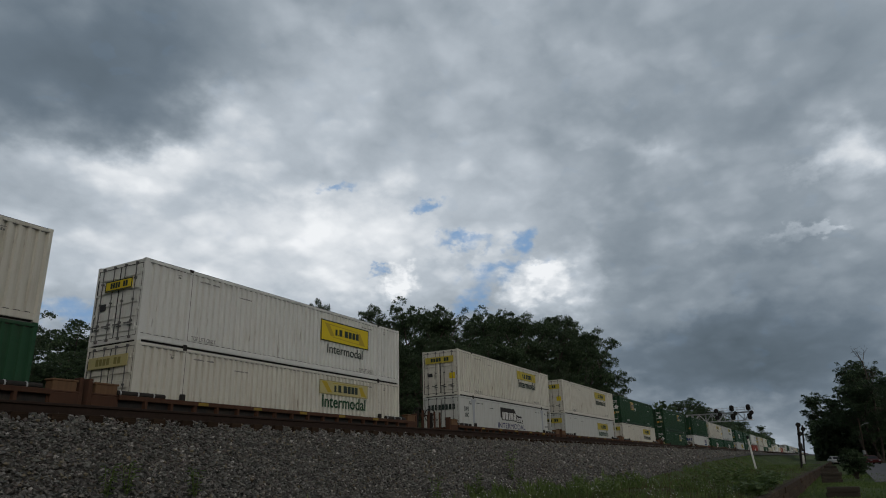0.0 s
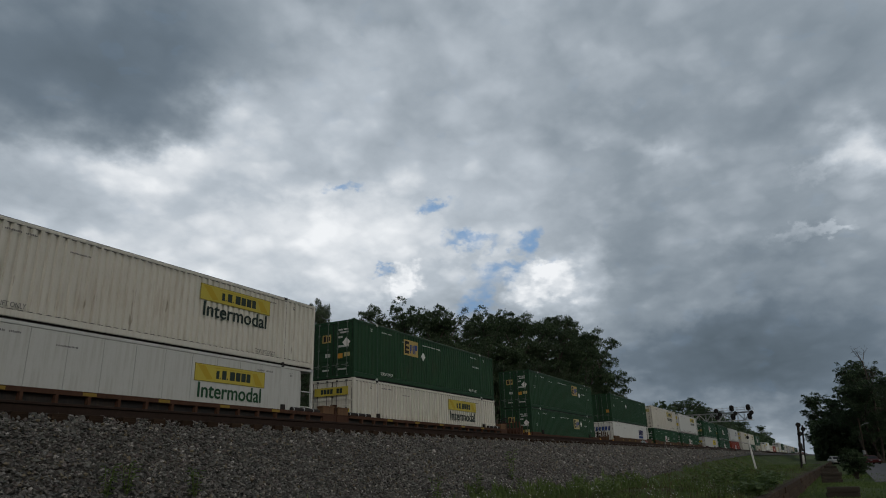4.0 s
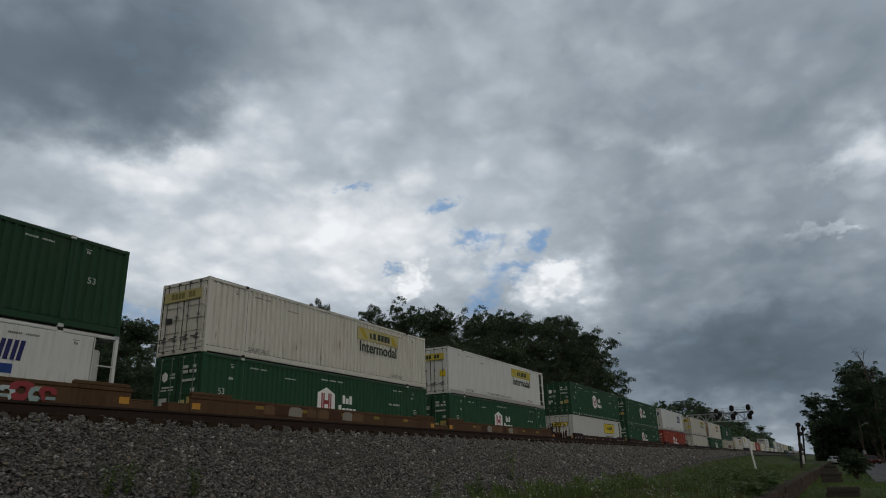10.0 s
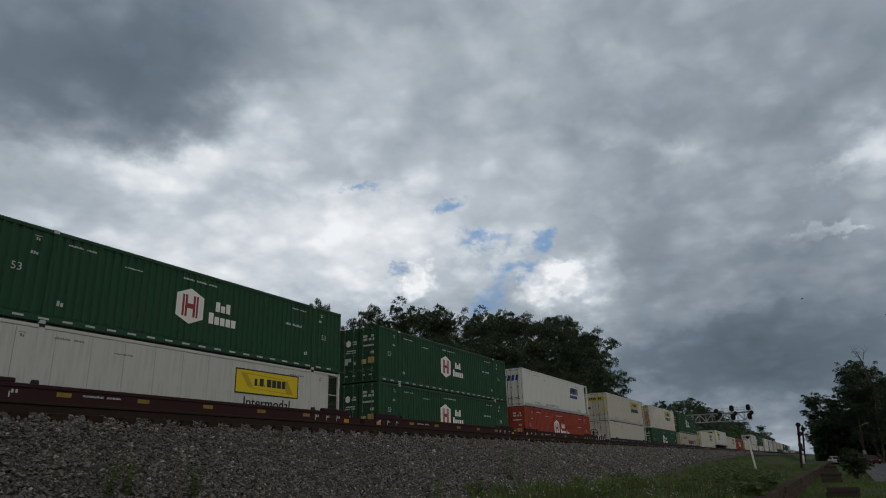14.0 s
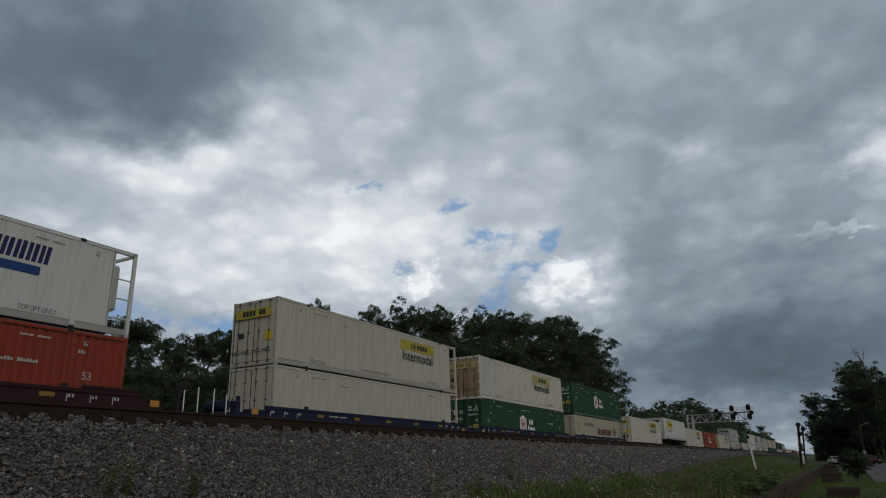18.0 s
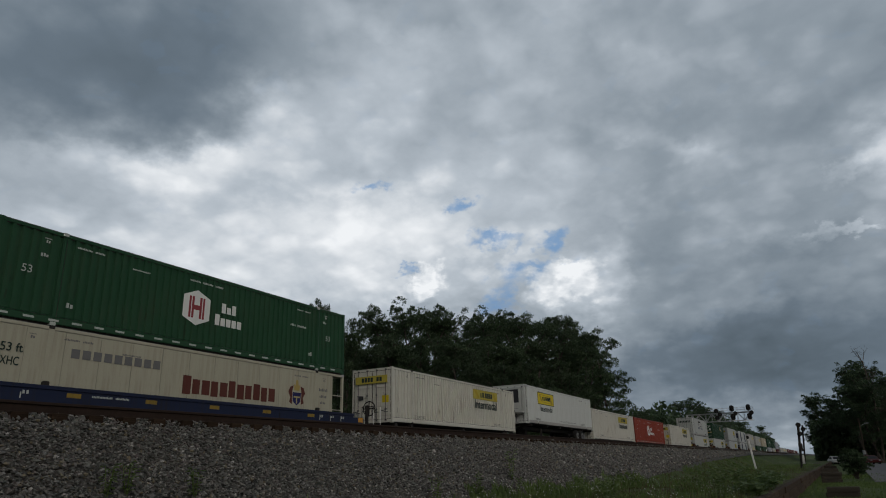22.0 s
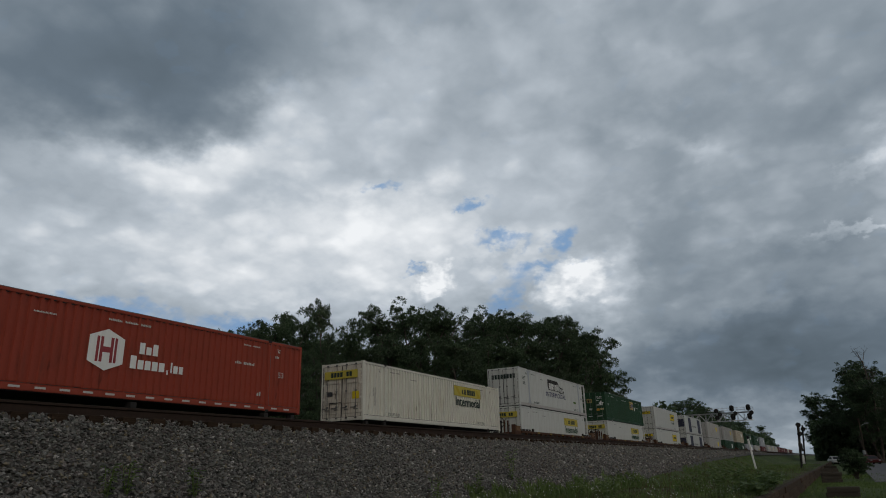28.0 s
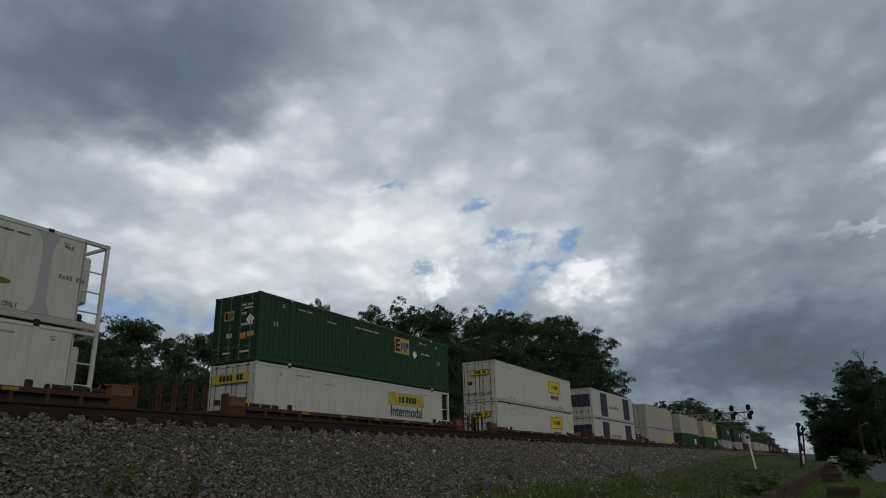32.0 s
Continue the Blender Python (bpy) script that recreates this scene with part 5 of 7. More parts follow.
            if way > 0 or not solid:
                ring = [(xx - way * 0.3, 0.5 + 0.36 * math.cos(q * 0.5236), 1.90 + 0.36 * math.sin(q * 0.5236)) for q in range(13)]
                hub = (xx - way * 0.3, 0.5, 1.90)
                part("brake_wheel", tubes(0.030, *zip(ring, ring[1:]), *[(hub, ring[q]) for q in (0, 3, 6, 9)], sides=6), M_BLACK, car, "dark round hand brake wheel")
                part("brake_stand", boxes((xx - way * 0.48 - 0.05, xx - way * 0.48 + 0.05, 0.42, 0.60, 1.05, 2.05), bevel=0.02), M_BLACK, car)
            else:
                part("air_tank", tubes(0.21, ((xx - way * 0.75, 0.15, 1.42), (xx - way * 0.75, 1.15, 1.42)), sides=14), material, car)
                part("valve", boxes((xx - way * 1.3 - 0.14, xx - way * 1.3 + 0.14, 0.1, 0.4, 1.05, 1.62), (xx - way * 1.3 - 0.07, xx - way * 1.3 + 0.07, 0.05, 0.2, 1.62, 1.8), bevel=0.03), material, car)
                part("brake_pipe", tubes(0.025, ((xx - way * 0.2, 0.2, 1.08), (xx - way * 1.5, 0.2, 1.22)), ((xx - way * 0.75, 0.2, 1.22), (xx - way * 1.2, 0.3, 1.7)), sides=6), M_BLACK, car)
        elif way < 0:
            bogie(car, end - 1.07)
        if solid:
            xr, yr, zr = (end + way * 0.6, -0.162, 1.12) if free else (end - way * 0.25, -0.20, top - 0.48)
            part("reflector", boxes((xr - 0.18, xr + 0.18, yr - 0.006, yr, zr, zr + 0.21)), M_NOTICE, car, "yellow reflector")
    for i in range(5):
        part("reflector", boxes((2.6 + i * 2.7, 3.05 + i * 2.7, -0.206 if solid else -0.236, -0.20 if solid else -0.23, top - 0.30 if solid else 1.27, top - 0.17 if solid else 1.37)), M_REFLECT, car)
    if label == GRAFFITI_L:
        rng = random.Random(len(TRAIN) + 3)
        for k in range(10):
            w, h = rng.uniform(0.20, 0.34), rng.uniform(0.20, 0.30)
            xc, zc = 10.35 + 0.40 * k + rng.uniform(-0.08, 0.08), 1.24 + rng.uniform(-0.06, 0.08)
            way, lean = rng.uniform(0.0, 6.28), rng.uniform(-0.3, 0.3)
            arc = [way + a * (0.36 + 0.12 * (k % 3)) for a in range(13)]
            rim = [(1.0, 1.0 + 0.14 * math.sin(3 * a)) for a in arc] + [(0.38, 1.0) for a in reversed(arc)]
            bm = bmesh.new()
            ring = [(xc + w * f * g * math.cos(a) + lean * h * f * math.sin(a), zc + h * f * g * math.sin(a)) for (f, g), a in zip(rim, arc + arc[::-1])]
            outer, inner = ring[:13], ring[13:][::-1]
            vs = [[bm.verts.new((p, -0.236 - 0.003 * k, q)) for p, q in row] for row in (outer, inner)]
            for a in range(12):
                bm.faces.new((vs[0][a], vs[0][a + 1], vs[1][a + 1], vs[1][a]))
            part("paint_patch", bm, M_REDINK if k in (0, 7, 9) else M_TEAL if k % 3 else M_PALESPRAY, car, "curved graffiti stroke")
        part("paint_patch", boxes((10.15, 14.2, -0.2335, -0.23, 1.08, 1.17)), M_TEAL, car, "long graffiti stroke")
    elif label == TAN_L:
        rng = random.Random(len(TRAIN) + 5)
        for k in range(8):
            xc, w = 3.3 + 0.85 * k + rng.uniform(-0.1, 0.1), rng.uniform(0.30, 0.48)
            bm = bmesh.new()
            bm.faces.new([bm.verts.new((xc + w * px, -0.236 - 0.003 * (k % 2), 1.33 + 0.20 * pz)) for px, pz in ((-1, -0.9), (0.9, -1), (1, 0.6), (0.5, 1), (-0.7, 0.9), (-0.95, 0.3))])
            part("paint_patch", bm, (M_TANSTEEL, M_RUST, M_PATCH, M_TANSTEEL)[k % 4], car, "weathered uneven paint patch")
    if solid and material in (M_MAROON, M_BLUECAR):
        marks = []
        for x in (-0.35, 0.45, 1.25, 14.2, 14.95, 15.7):
            marks += [(x, top - 0.40, 0.05, 0.22), (x + 0.06, top - 0.28, 0.09, 0.10), (x + 0.17, top - 0.28, 0.09, 0.10)]
        bars(car, M_FADEINK, -0.206, *marks, (3.4, top - 0.25, 0.7, 0.06), (4.2, top - 0.25, 0.5, 0.06))
    return car


def spine_car(label, length, base, trailer=False):
    """A platform of a spine car: one deep centre beam with arms that carry the box."""
    car = thing("spine_car", label, "railway car", "spine cars of the train")
    yc = WID / 2
    part("centre_beam", boxes((-0.9, length + 0.9, yc - 0.33, yc + 0.33, 0.45, 0.98), bevel=0.03), M_BLACK, car)
    for x in (0.4, 1.98, length / 2, length - 1.98, length - 0.4):
        link("arm", shared("spine_arm%.2f" % base, lambda: boxes((-0.14, 0.14, 0.02, WID - 0.02, 0.85, 1.0), (-0.12, 0.12, 0.02, 0.3, 1.0, base), (-0.12, 0.12, WID - 0.3, WID - 0.02, 1.0, base), bevel=0.015), M_BLACK), None, car, at=(x, 0, 0))
    part("end_deck", boxes((-1.5, -0.5, 0.3, WID - 0.3, 0.92, 1.0), bevel=0.01), M_RUST, car)
    if trailer:
        part("wheel_deck", boxes((9.8, 14.8, -0.05, 0.95, 0.82, 0.92), (9.8, 14.8, WID - 0.95, WID + 0.05, 0.82, 0.92), bevel=0.01), M_RUST, car)
        part("hitch", boxes((1.3, 1.7, yc - 0.4, yc + 0.4, 0.98, 1.75), bevel=0.04), M_BLACK, car)
    bogie(car, -0.95)
    part("hand_rail", tubes(0.02, ((-1.45, 0.2, 0.9), (-1.45, 0.2, 2.0)), ((-1.45, 0.2, 2.0), (-1.45, 0.9, 2.0)), ((-1.45, 0.9, 2.0), (-1.45, 0.9, 0.9)), sides=6), M_BLACK, car)
    return car


def road_wheel():
    bm = bmesh.new()
    tube(bm, (0, 0.0, 0), (0, 0.28, 0), 0.5, sides=24)
    edges = [e for e in bm.edges if len(e.link_faces) == 2 and any(len(f.verts) > 4 for f in e.link_faces)]
    bmesh.ops.bevel(bm, geom=edges, offset=0.05, segments=2, affect="EDGES")
    return bm


def chassis():
    """Trailer chassis under a box: frame rails, landing legs, tandem axles with tyres and rims."""
    c = thing("trailer_chassis", "black trailer chassis with tandem axles and dark rims", "trailer")
    part("frame_rail", boxes((0.5, 15.8, 0.75, 0.9, 0.62, 0.86), bevel=0.01), M_BLACK, c)
    part("frame_rail", boxes((0.5, 15.8, 1.69, 1.84, 0.62, 0.86), bevel=0.01), M_BLACK, c)
    for x in (0.6, 4, 7, 10, 13, 15.7):
        link("cross_member", shared("chassis_cross", lambda: boxes((-0.08, 0.08, 0.0, WID, 0.86, 1.02), bevel=0.01), M_BLACK), None, c, at=(x, 0, 0))
    for y in (0.35, 2.1):
        part("landing_leg", boxes((3.4, 3.55, y, y + 0.14, 0.1, 0.75), (3.3, 3.65, y - 0.05, y + 0.19, 0.06, 0.12), bevel=0.01), M_BLACK, c)
    part("slider_box", boxes((11.0, 13.6, 0.7, 1.9, 0.38, 0.62), bevel=0.02), M_BLACK, c)
    part("bumper", boxes((15.7, 15.85, 0.3, 2.3, 0.15, 0.3), (15.7, 15.8, 0.7, 0.85, 0.3, 0.7), (15.7, 15.8, 1.7, 1.85, 0.3, 0.7), bevel=0.01), M_STEEL, c)
    for x in (11.55, 12.95):
        part("axle", tubes(0.07, ((x, 0.1, 0.42), (x, WID - 0.1, 0.42)), sides=10), M_BLACK, c)
        for y in (0.06, WID - 0.34):
            w = link("tyre", shared("road_tyre", road_wheel, M_RUBBER), None, c, at=(x, y, 0.42))
            link("rim", shared("road_rim", lambda: tubes(0.27, ((0, -0.012, 0), (0, 0.05, 0)), ((0, -0.06, 0), (0, 0.0, 0)), sides=18), M_GREYINK), None, w, "dull grey steel rim")
            link("hub", shared("road_hub", lambda: tubes(0.11, ((0, -0.09, 0), (0, 0, 0)), sides=12), M_BLACK), None, w)
    return c


def left_reefer_front(c):
    """Cooling unit and frame at the front end (towards -X)."""
    part("cooling_unit", boxes((-0.45, 0.10, 0.35, WID - 0.3, 0.75, 2.72), bevel=0.08), M_REEFER, c, "white cooling unit with a dark grille")
    part("grille", boxes((-0.47, -0.44, 0.55, WID - 0.55, 1.55, 2.55)), M_DARKGLASS, c)
    part("panel_lines", boxes((-0.465, -0.448, 0.6, WID - 0.6, 1.1, 1.12), (-0.465, -0.448, 0.9, 1.2, 0.85, 1.0)), M_GREYINK, c)
    f = bmesh.new()
    for y in (0.0, WID - 0.1):
        box(f, -0.62, -0.50, y, y + 0.10, 0.0, HGT, bevel=0.01)
        for z in (0.05, HGT - 0.05):
            box(f, -0.55, 0.1, y + 0.01, y + 0.08, z - 0.05, z + 0.05)
        for z in (0.8, 1.4, 2.1):
            tube(f, (-0.56, y + 0.05, z), (0.02, y + 0.05, z), 0.03, sides=6)
    for z in (0.06, HGT - 0.06):
        box(f, -0.61, -0.51, 0.1, WID - 0.1, z - 0.06, z + 0.06)
    part("end_frame", f, M_REEFER, c, "open white steel frame round the cooling unit")
    part("red_sill", boxes((-0.6, -0.3, 0.1, WID - 0.1, 0.02, 0.10)), M_RED, c)


# ---- the train ----
TRAIN = []          # (thing, place along the train, lateral, height above rail)


def ride(ob, s, z):
    TRAIN.append((ob, s, NEAR, RAIL + 0.08 + z))


def on_track(x, y, z):
    return pose(x, y, z - GRADE * x, 0, math.degrees(GRADE), 0)


def box_of(kind, where):
    """One loaded box by its livery."""
    if kind == "freight":
        c = container(M_WHITE, "white corrugated container, yellow board, " + where)
        freight_sign(c, 9.50, 1.43, 3.77, 1.0, framed=True)
        small_marks(c, M_GREYINK)
    elif kind == "freight_cream":
        c = container(M_CREAM, "yellowed corrugated container, yellow board, " + where)
        freight_sign(c)
        small_marks(c, M_GREYINK)
    elif kind == "freight_low":
        c = container(M_CREAM, "yellowed corrugated container, pale board, " + where)
        freight_sign(c, pale=True, word=M_LEAFGREEN)
        small_marks(c, M_GREYINK, top="")
    elif kind == "freight_low_yellow":
        c = container(M_CREAM, "yellowed container, low yellow board, " + where)
        freight_sign(c)
        small_marks(c, M_GREYINK, top="")
    elif kind == "freight_rusty":
        c = container(M_CREAM, "old corrugated container, rust-stained doors, " + where, door_paint=M_DOORRUST)
        freight_sign(c, pale=True)
        small_marks(c, M_GREYINK)
        part("repair_panel", boxes((0.14, 1.9, 0.004, 0.012, 0.3, 2.74)), M_REEFER, c, "newer whiter wall section")
    elif kind == "freight_stained":
        c = container(M_CREAM, "stained corrugated container, rusty doors, " + where, door_paint=M_DOORSTAIN)
        freight_sign(c)
        small_marks(c, M_GREYINK)
        part("stain", boxes((1.02, 1.07, -0.004, 0.0, 0.75, 1.65), (0.86, 0.90, -0.004, 0.0, 1.2, 1.62)), M_LOCK, c, "dark scrape on the wall")
    elif kind == "freight_old":
        c = container(M_CREAM, "stained old corrugated container, faded board, " + where)
        freight_sign(c, pale=True)
        small_marks(c, M_GREYINK)
    elif kind == "freight_smooth":
        c = container(M_BRIGHT, "white refrigerated container, yellow board, " + where, "smooth", reefer_end=True)
        freight_sign(c, 9.73, 2.0, 3.63, 0.6)
        small_marks(c, M_GREYINK)
        lettering("30 Pallets (48\"x40\") Reefer Container", 5.4, 0.32, 4.0, 0.18, M_GREYINK, c, bold=0.005)
    elif kind == "freight_smooth_framed":
        c = container(M_REEFER, "white refrigerated container, tall framed board, " + where, "smooth", reefer_end=True)
        freight_sign(c, 9.62, 1.54, 3.63, 0.96, framed=True)
        small_marks(c, M_GREYINK)
    elif kind == "freight_smooth_plain":
        c = container(M_REEFER, "white smooth-panelled container, yellow board, " + where, "smooth", reefer_end=True)
        freight_sign(c, 9.58, 1.82, 3.55, 0.63, word=M_LEAFGREEN)
        small_marks(c, M_GREYINK)
    elif kind == "freight_dull":
        c = container(M_OLDREEFER, "dull stained refrigerated container, yellow board, " + where, "smooth", reefer_end=True)
        freight_sign(c, 9.73, 1.98, 3.62, 0.54)
        small_marks(c, M_GREYINK)
        lettering("Refrigerated Container", 6.2, 0.32, 2.6, 0.16, M_GREYINK, c, bold=0.005)
    elif kind == "freight_blank":
        c = container(M_OLDREEFER, "dull stained unmarked refrigerated container, " + where, "smooth", reefer_end=True)
        small_marks(c, M_GREYINK)
    elif kind == "freight_square":
        c = container(M_REEFER, "clean white container, small yellow boards, " + where, "smooth")
        freight_sign(c, 10.4, 1.45, 2.9, 0.95, framed=True)
        small_marks(c, M_GREYINK)
    elif kind == "parcel":
        c = container(M_GREEN, "dark green container, square yellow board, " + where)
        if "well" in where:
            parcel_logo(c, 1.63, 10.02, 0.45, M_PALEYELLOW)
        else:
            parcel_logo(c)
        small_marks(c, M_WHITEINK, top="", number=True)
    elif kind == "parcel_left":
        c = container(M_GREEN, "dark green container, forward yellow board, " + where)
        parcel_logo(c, x=4.6)
        small_marks(c, M_WHITEINK, top="TOP LIFT ONLY", lift_x=(2.3, 12.3))
    elif kind == "parcel_plain":
        c = container(M_GREEN, "dark green container, white diamond placard, " + where)
        d = boxes((-0.17, 0.17, -0.008, 0.0, -0.17, 0.17))
        bmesh.ops.rotate(d, cent=(0, 0, 0), matrix=Matrix.Rotation(radians(45), 3, "Y"), verts=d.verts)
        bmesh.ops.translate(d, vec=(6.19, -0.002, 1.87), verts=d.verts)
        part("placard", d, M_WHITEINK, c, "white diamond placard")
        small_marks(c, M_WHITEINK, top="", number=True)
        part("door_notice", boxes((-0.03, -0.014, 0.3, 0.6, 0.9, 1.2)), M_NOTICE, c)
    elif kind == "shield":
        c = container(M_LEAFGREEN, "green corrugated container, white hexagonal shield, " + where)
        hexagon_logo(c)
        small_marks(c, M_WHITEINK, top="")
    elif kind == "shield_low":
        c = container(M_LEAFGREEN, "green corrugated container, low white shield, " + where)
        hexagon_logo(c, x=7.0)
        small_marks(c, M_WHITEINK, top="")
    elif kind == "shield_orange":
        c = container(M_ORANGE, "orange-red corrugated container, white shield, " + where)
        hexagon_logo(c, z=1.53, x=6.85, firm=True)
        small_marks(c, M_WHITEINK, top="")
    elif kind == "slanted":
        c = container(M_BRIGHT, "white refrigerated container, blue name blocks, " + where, "smooth", reefer_end=True)
        slanted_logo(c)
        small_marks(c, M_GREYINK)
        lettering("SUPER CUBE REEFER CONTAINER", 4.6, 0.32, 3.1, 0.15, M_GREYINK, c, bold=0.005)
    elif kind == "haulier":
        c = container(M_REEFER, "white smooth container, black name block, " + where, "smooth", reefer_end=True, lift_paint=M_LIFTGREY)
        haulier_logo(c)
        small_marks(c, M_INK, lift_x=(2.75, 12.4))
    elif kind == "script":
        c = container(M_AGED, "yellowed white container, brown script blocks, " + where, "smooth", reefer_end=True)
        script_logo(c)
        small_marks(c, M_GREYINK, top="")
    elif kind == "banded":
        c = container(M_REEFER, "white container, navy bands, " + where, "smooth")
        part("navy_band", boxes((3.0, 5.4, -0.008, 0.0, 0.35, 2.65)), M_NAVY, c)
        part("navy_band", boxes((11.8, 14.4, -0.008, 0.0, 0.35, 2.65)), M_NAVY, c)
        part("door_panel", boxes((-0.034, -0.014, 0.2, 2.4, 1.1, 2.3)), M_NAVY, c)
        bars(c, M_GREYINK, -0.012, (6.0, 1.2, 0.7, 0.3), (6.9, 1.2, 0.7, 0.3), (7.8, 1.2, 0.8, 0.3), (8.8, 1.2, 0.9, 0.3))
    else:
        mat, word = {"white": (M_OFFWHITE, "dirty white"), "tan": (M_TAN, "tan"), "green": (M_GREEN, "green"), "grey": (M_GREY, "blue-grey"), "blue": (M_BLUE, "blue"), "orange": (M_ORANGE, "orange-red"), "red": (M_RED, "dark red")}[kind]
        c = container(mat, word + " corrugated container, " + where, group_far=True)
        part("sign_board", boxes((11.0, 12.6, -0.008, 0.0, 1.4, 2.2)), M_YELLOW if kind == "white" else M_WHITEINK, c)
    return c


def stack(s, upper, lower, car_mat, car_label, solid, left_free, right_free):
    ride(well_car(car_mat, car_label, solid, left_free, right_free), s, 0.0)
    ride(box_of(lower, "in the well of a car"), s, 0.36)
    ride(box_of(upper, "stacked on another"), s, 0.36 + HGT)


RUST_L = "rust-brown ribbed well car"
MAR_L, BLUE_L = "dark maroon solid-sided well car", "dark blue solid-sided well car"
stack(-5.12, "freight_cream", "shield", M_RUST, RUST_L, False, True, False)
stack(14.33, "freight", "freight_low", M_RUST, RUST_L, False, False, True)
stack(37.35, "freight_cream", "haulier", M_RUST, RUST_L, False, True, False)
stack(57.06, "freight_cream", "freight_smooth_plain", M_RUST, RUST_L, False, False, False)
stack(76.22, "parcel_left", "freight_low_yellow", M_RUST, RUST_L, False, False, True)
stack(99.12, "parcel", "parcel", M_RUST, "rust-brown smooth-sided well car", True, True, True)
stack(122.18, "parcel_plain", "slanted", M_YCAR, GRAFFITI_L, True, True, False)
stack(141.81, "freight_old", "shield", M_YCAR, TAN_L, True, False, False)
stack(160.77, "freight_smooth", "shield_low", M_YCAR, TAN_L, True, False, True)
stack(183.83, "shield", "freight_smooth_framed", M_MAROON, MAR_L, True, True, False)
stack(203.22, "shield", "shield_low", M_MAROON, MAR_L, True, False, False)
stack(222.61, "slanted", "shield_orange", M_MAROON, MAR_L, True, False, True)
stack(245.69, "freight_dull", "freight_blank", M_BLUECAR, BLUE_L, True, True, False)
stack(265.26, "freight_rusty", "shield_low", M_BLUECAR, BLUE_L, True, False, False)
stack(284.4, "shield", "script", M_BLUECAR, BLUE_L, True, False, True)


def single(s, kind, label):
    ride(spine_car(label, L53, 1.24), s, 0.0)
    ride(box_of(kind, "alone on a low car"), s, 1.26)


SP_L = "black low spine car platform under one box"
single(304.75, "freight_cream", SP_L)
ride(spine_car("black spine car platform under a trailer", L53, 1.0, True), 323.6, 0.0)
ride(chassis(), 323.6, 1.0)
TR_BOX = container(M_BRIGHT, "white refrigerated box with yellow board on a trailer chassis", "smooth")
freight_sign(TR_BOX, 2.14, 1.57, 3.64, 0.96, framed=True, doors=False)
small_marks(TR_BOX, M_GREYINK, lift_x=(1.4, 12.6))
lettering("30 Pallets (48\"x40\") Refrigerated Container", 6.85, 0.33, 4.25, 0.17, M_GREYINK, TR_BOX, bold=0.0)
left_reefer_front(TR_BOX)
ride(TR_BOX, 323.6, 2.02)
single(340.05, "freight_cream", SP_L)
single(356.8, "shield_orange", SP_L)
single(377.55, "freight_stained", SP_L)
stack(397.55, "haulier", "freight_smooth_plain", M_RUST, RUST_L, False, True, True)
stack(420.61, "parcel", "freight_smooth_plain", M_RUST, RUST_L, False, True, True)
stack(443.75, "freight_square", "freight_square", M_RUST, RUST_L, False, True, True)
stack(466.2, "banded", "banded", M_RUST, RUST_L, False, True, True)
stack(489.3, "white", "white", M_RUST, RUST_L, False, True, True)
stack(512.3, "white", "green", M_RUST, RUST_L, False, True, True)
stack(535.4, "tan", "green", M_RUST, RUST_L, False, True, True)
stack(558.5, "green", "grey", M_RUST, RUST_L, False, True, True)
stack(581.5, "green", "white", M_RUST, RUST_L, False, True, True)
stack(604.5, "grey", "red", M_RUST, RUST_L, False, True, True)
for k, kind in enumerate(("white", "white", "white", "red", "red", "red", "red", "white", "red", "red")):
    single(630 + 19.5 * k, kind, SP_L)


# ---- trees ----
def limbs(seed, height, spread, n_limbs=9, slim=0.022):
    """Trunk and limbs; returns the bmesh and the tips that carry leaves."""
    rng = random.Random(seed)
    bm = bmesh.new()
    tips = []
    p, r = Vector((0, 0, -0.3)), height * slim
    trunk = [p]
    for k in range(5):
        q = p + Vector((rng.uniform(-0.04, 0.04), rng.uniform(-0.04, 0.04), 0.17)) * height
        tube(bm, p, q, r, r * 0.8, 8)
        p, r = q, r * 0.8
        trunk.append(p)
    for i in range(n_limbs):
        t = 0.25 + 0.75 * i / (n_limbs - 1)
        k = min(4, int(t * 5))
        base = trunk[k].lerp(trunk[k + 1], t * 5 - k if k < 4 else 0.9)
        a = i * 2.4 + rng.uniform(-0.5, 0.5)
        up = 0.35 + 0.9 * t + rng.uniform(-0.15, 0.2)
        reach = spread * (1.0 - 0.55 * abs(t - 0.45)) * rng.uniform(0.75, 1.15)
        d = Vector((math.cos(a), math.sin(a), up)).normalized()
        mid = base + d * reach * 0.5 + Vector((0, 0, 0.05 * reach))
        end = mid + (d + Vector((rng.uniform(-0.3, 0.3), rng.uniform(-0.3, 0.3), rng.uniform(0.0, 0.5)))).normalized() * reach * 0.5
        rr = height * slim * 0.38 * (1.2 - 0.6 * t)
        tube(bm, base, mid, rr, rr * 0.65, 6)
        tube(bm, mid, end, rr * 0.65, rr * 0.3, 5)
        tips += [end, mid.lerp(end, 0.55), mid]
        for j in range(9):
            s = mid.lerp(end, rng.uniform(-0.2, 0.9))
            e = s + Vector((rng.uniform(-1, 1), rng.uniform(-1, 1), rng.uniform(-0.3, 0.75))) * reach * 0.48
            tube(bm, s, e, rr * 0.3, rr * 0.12, 4)
            tips.append(e)
    tips.append(trunk[5] + Vector((0, 0, 0.05 * height)))
    return bm, tips


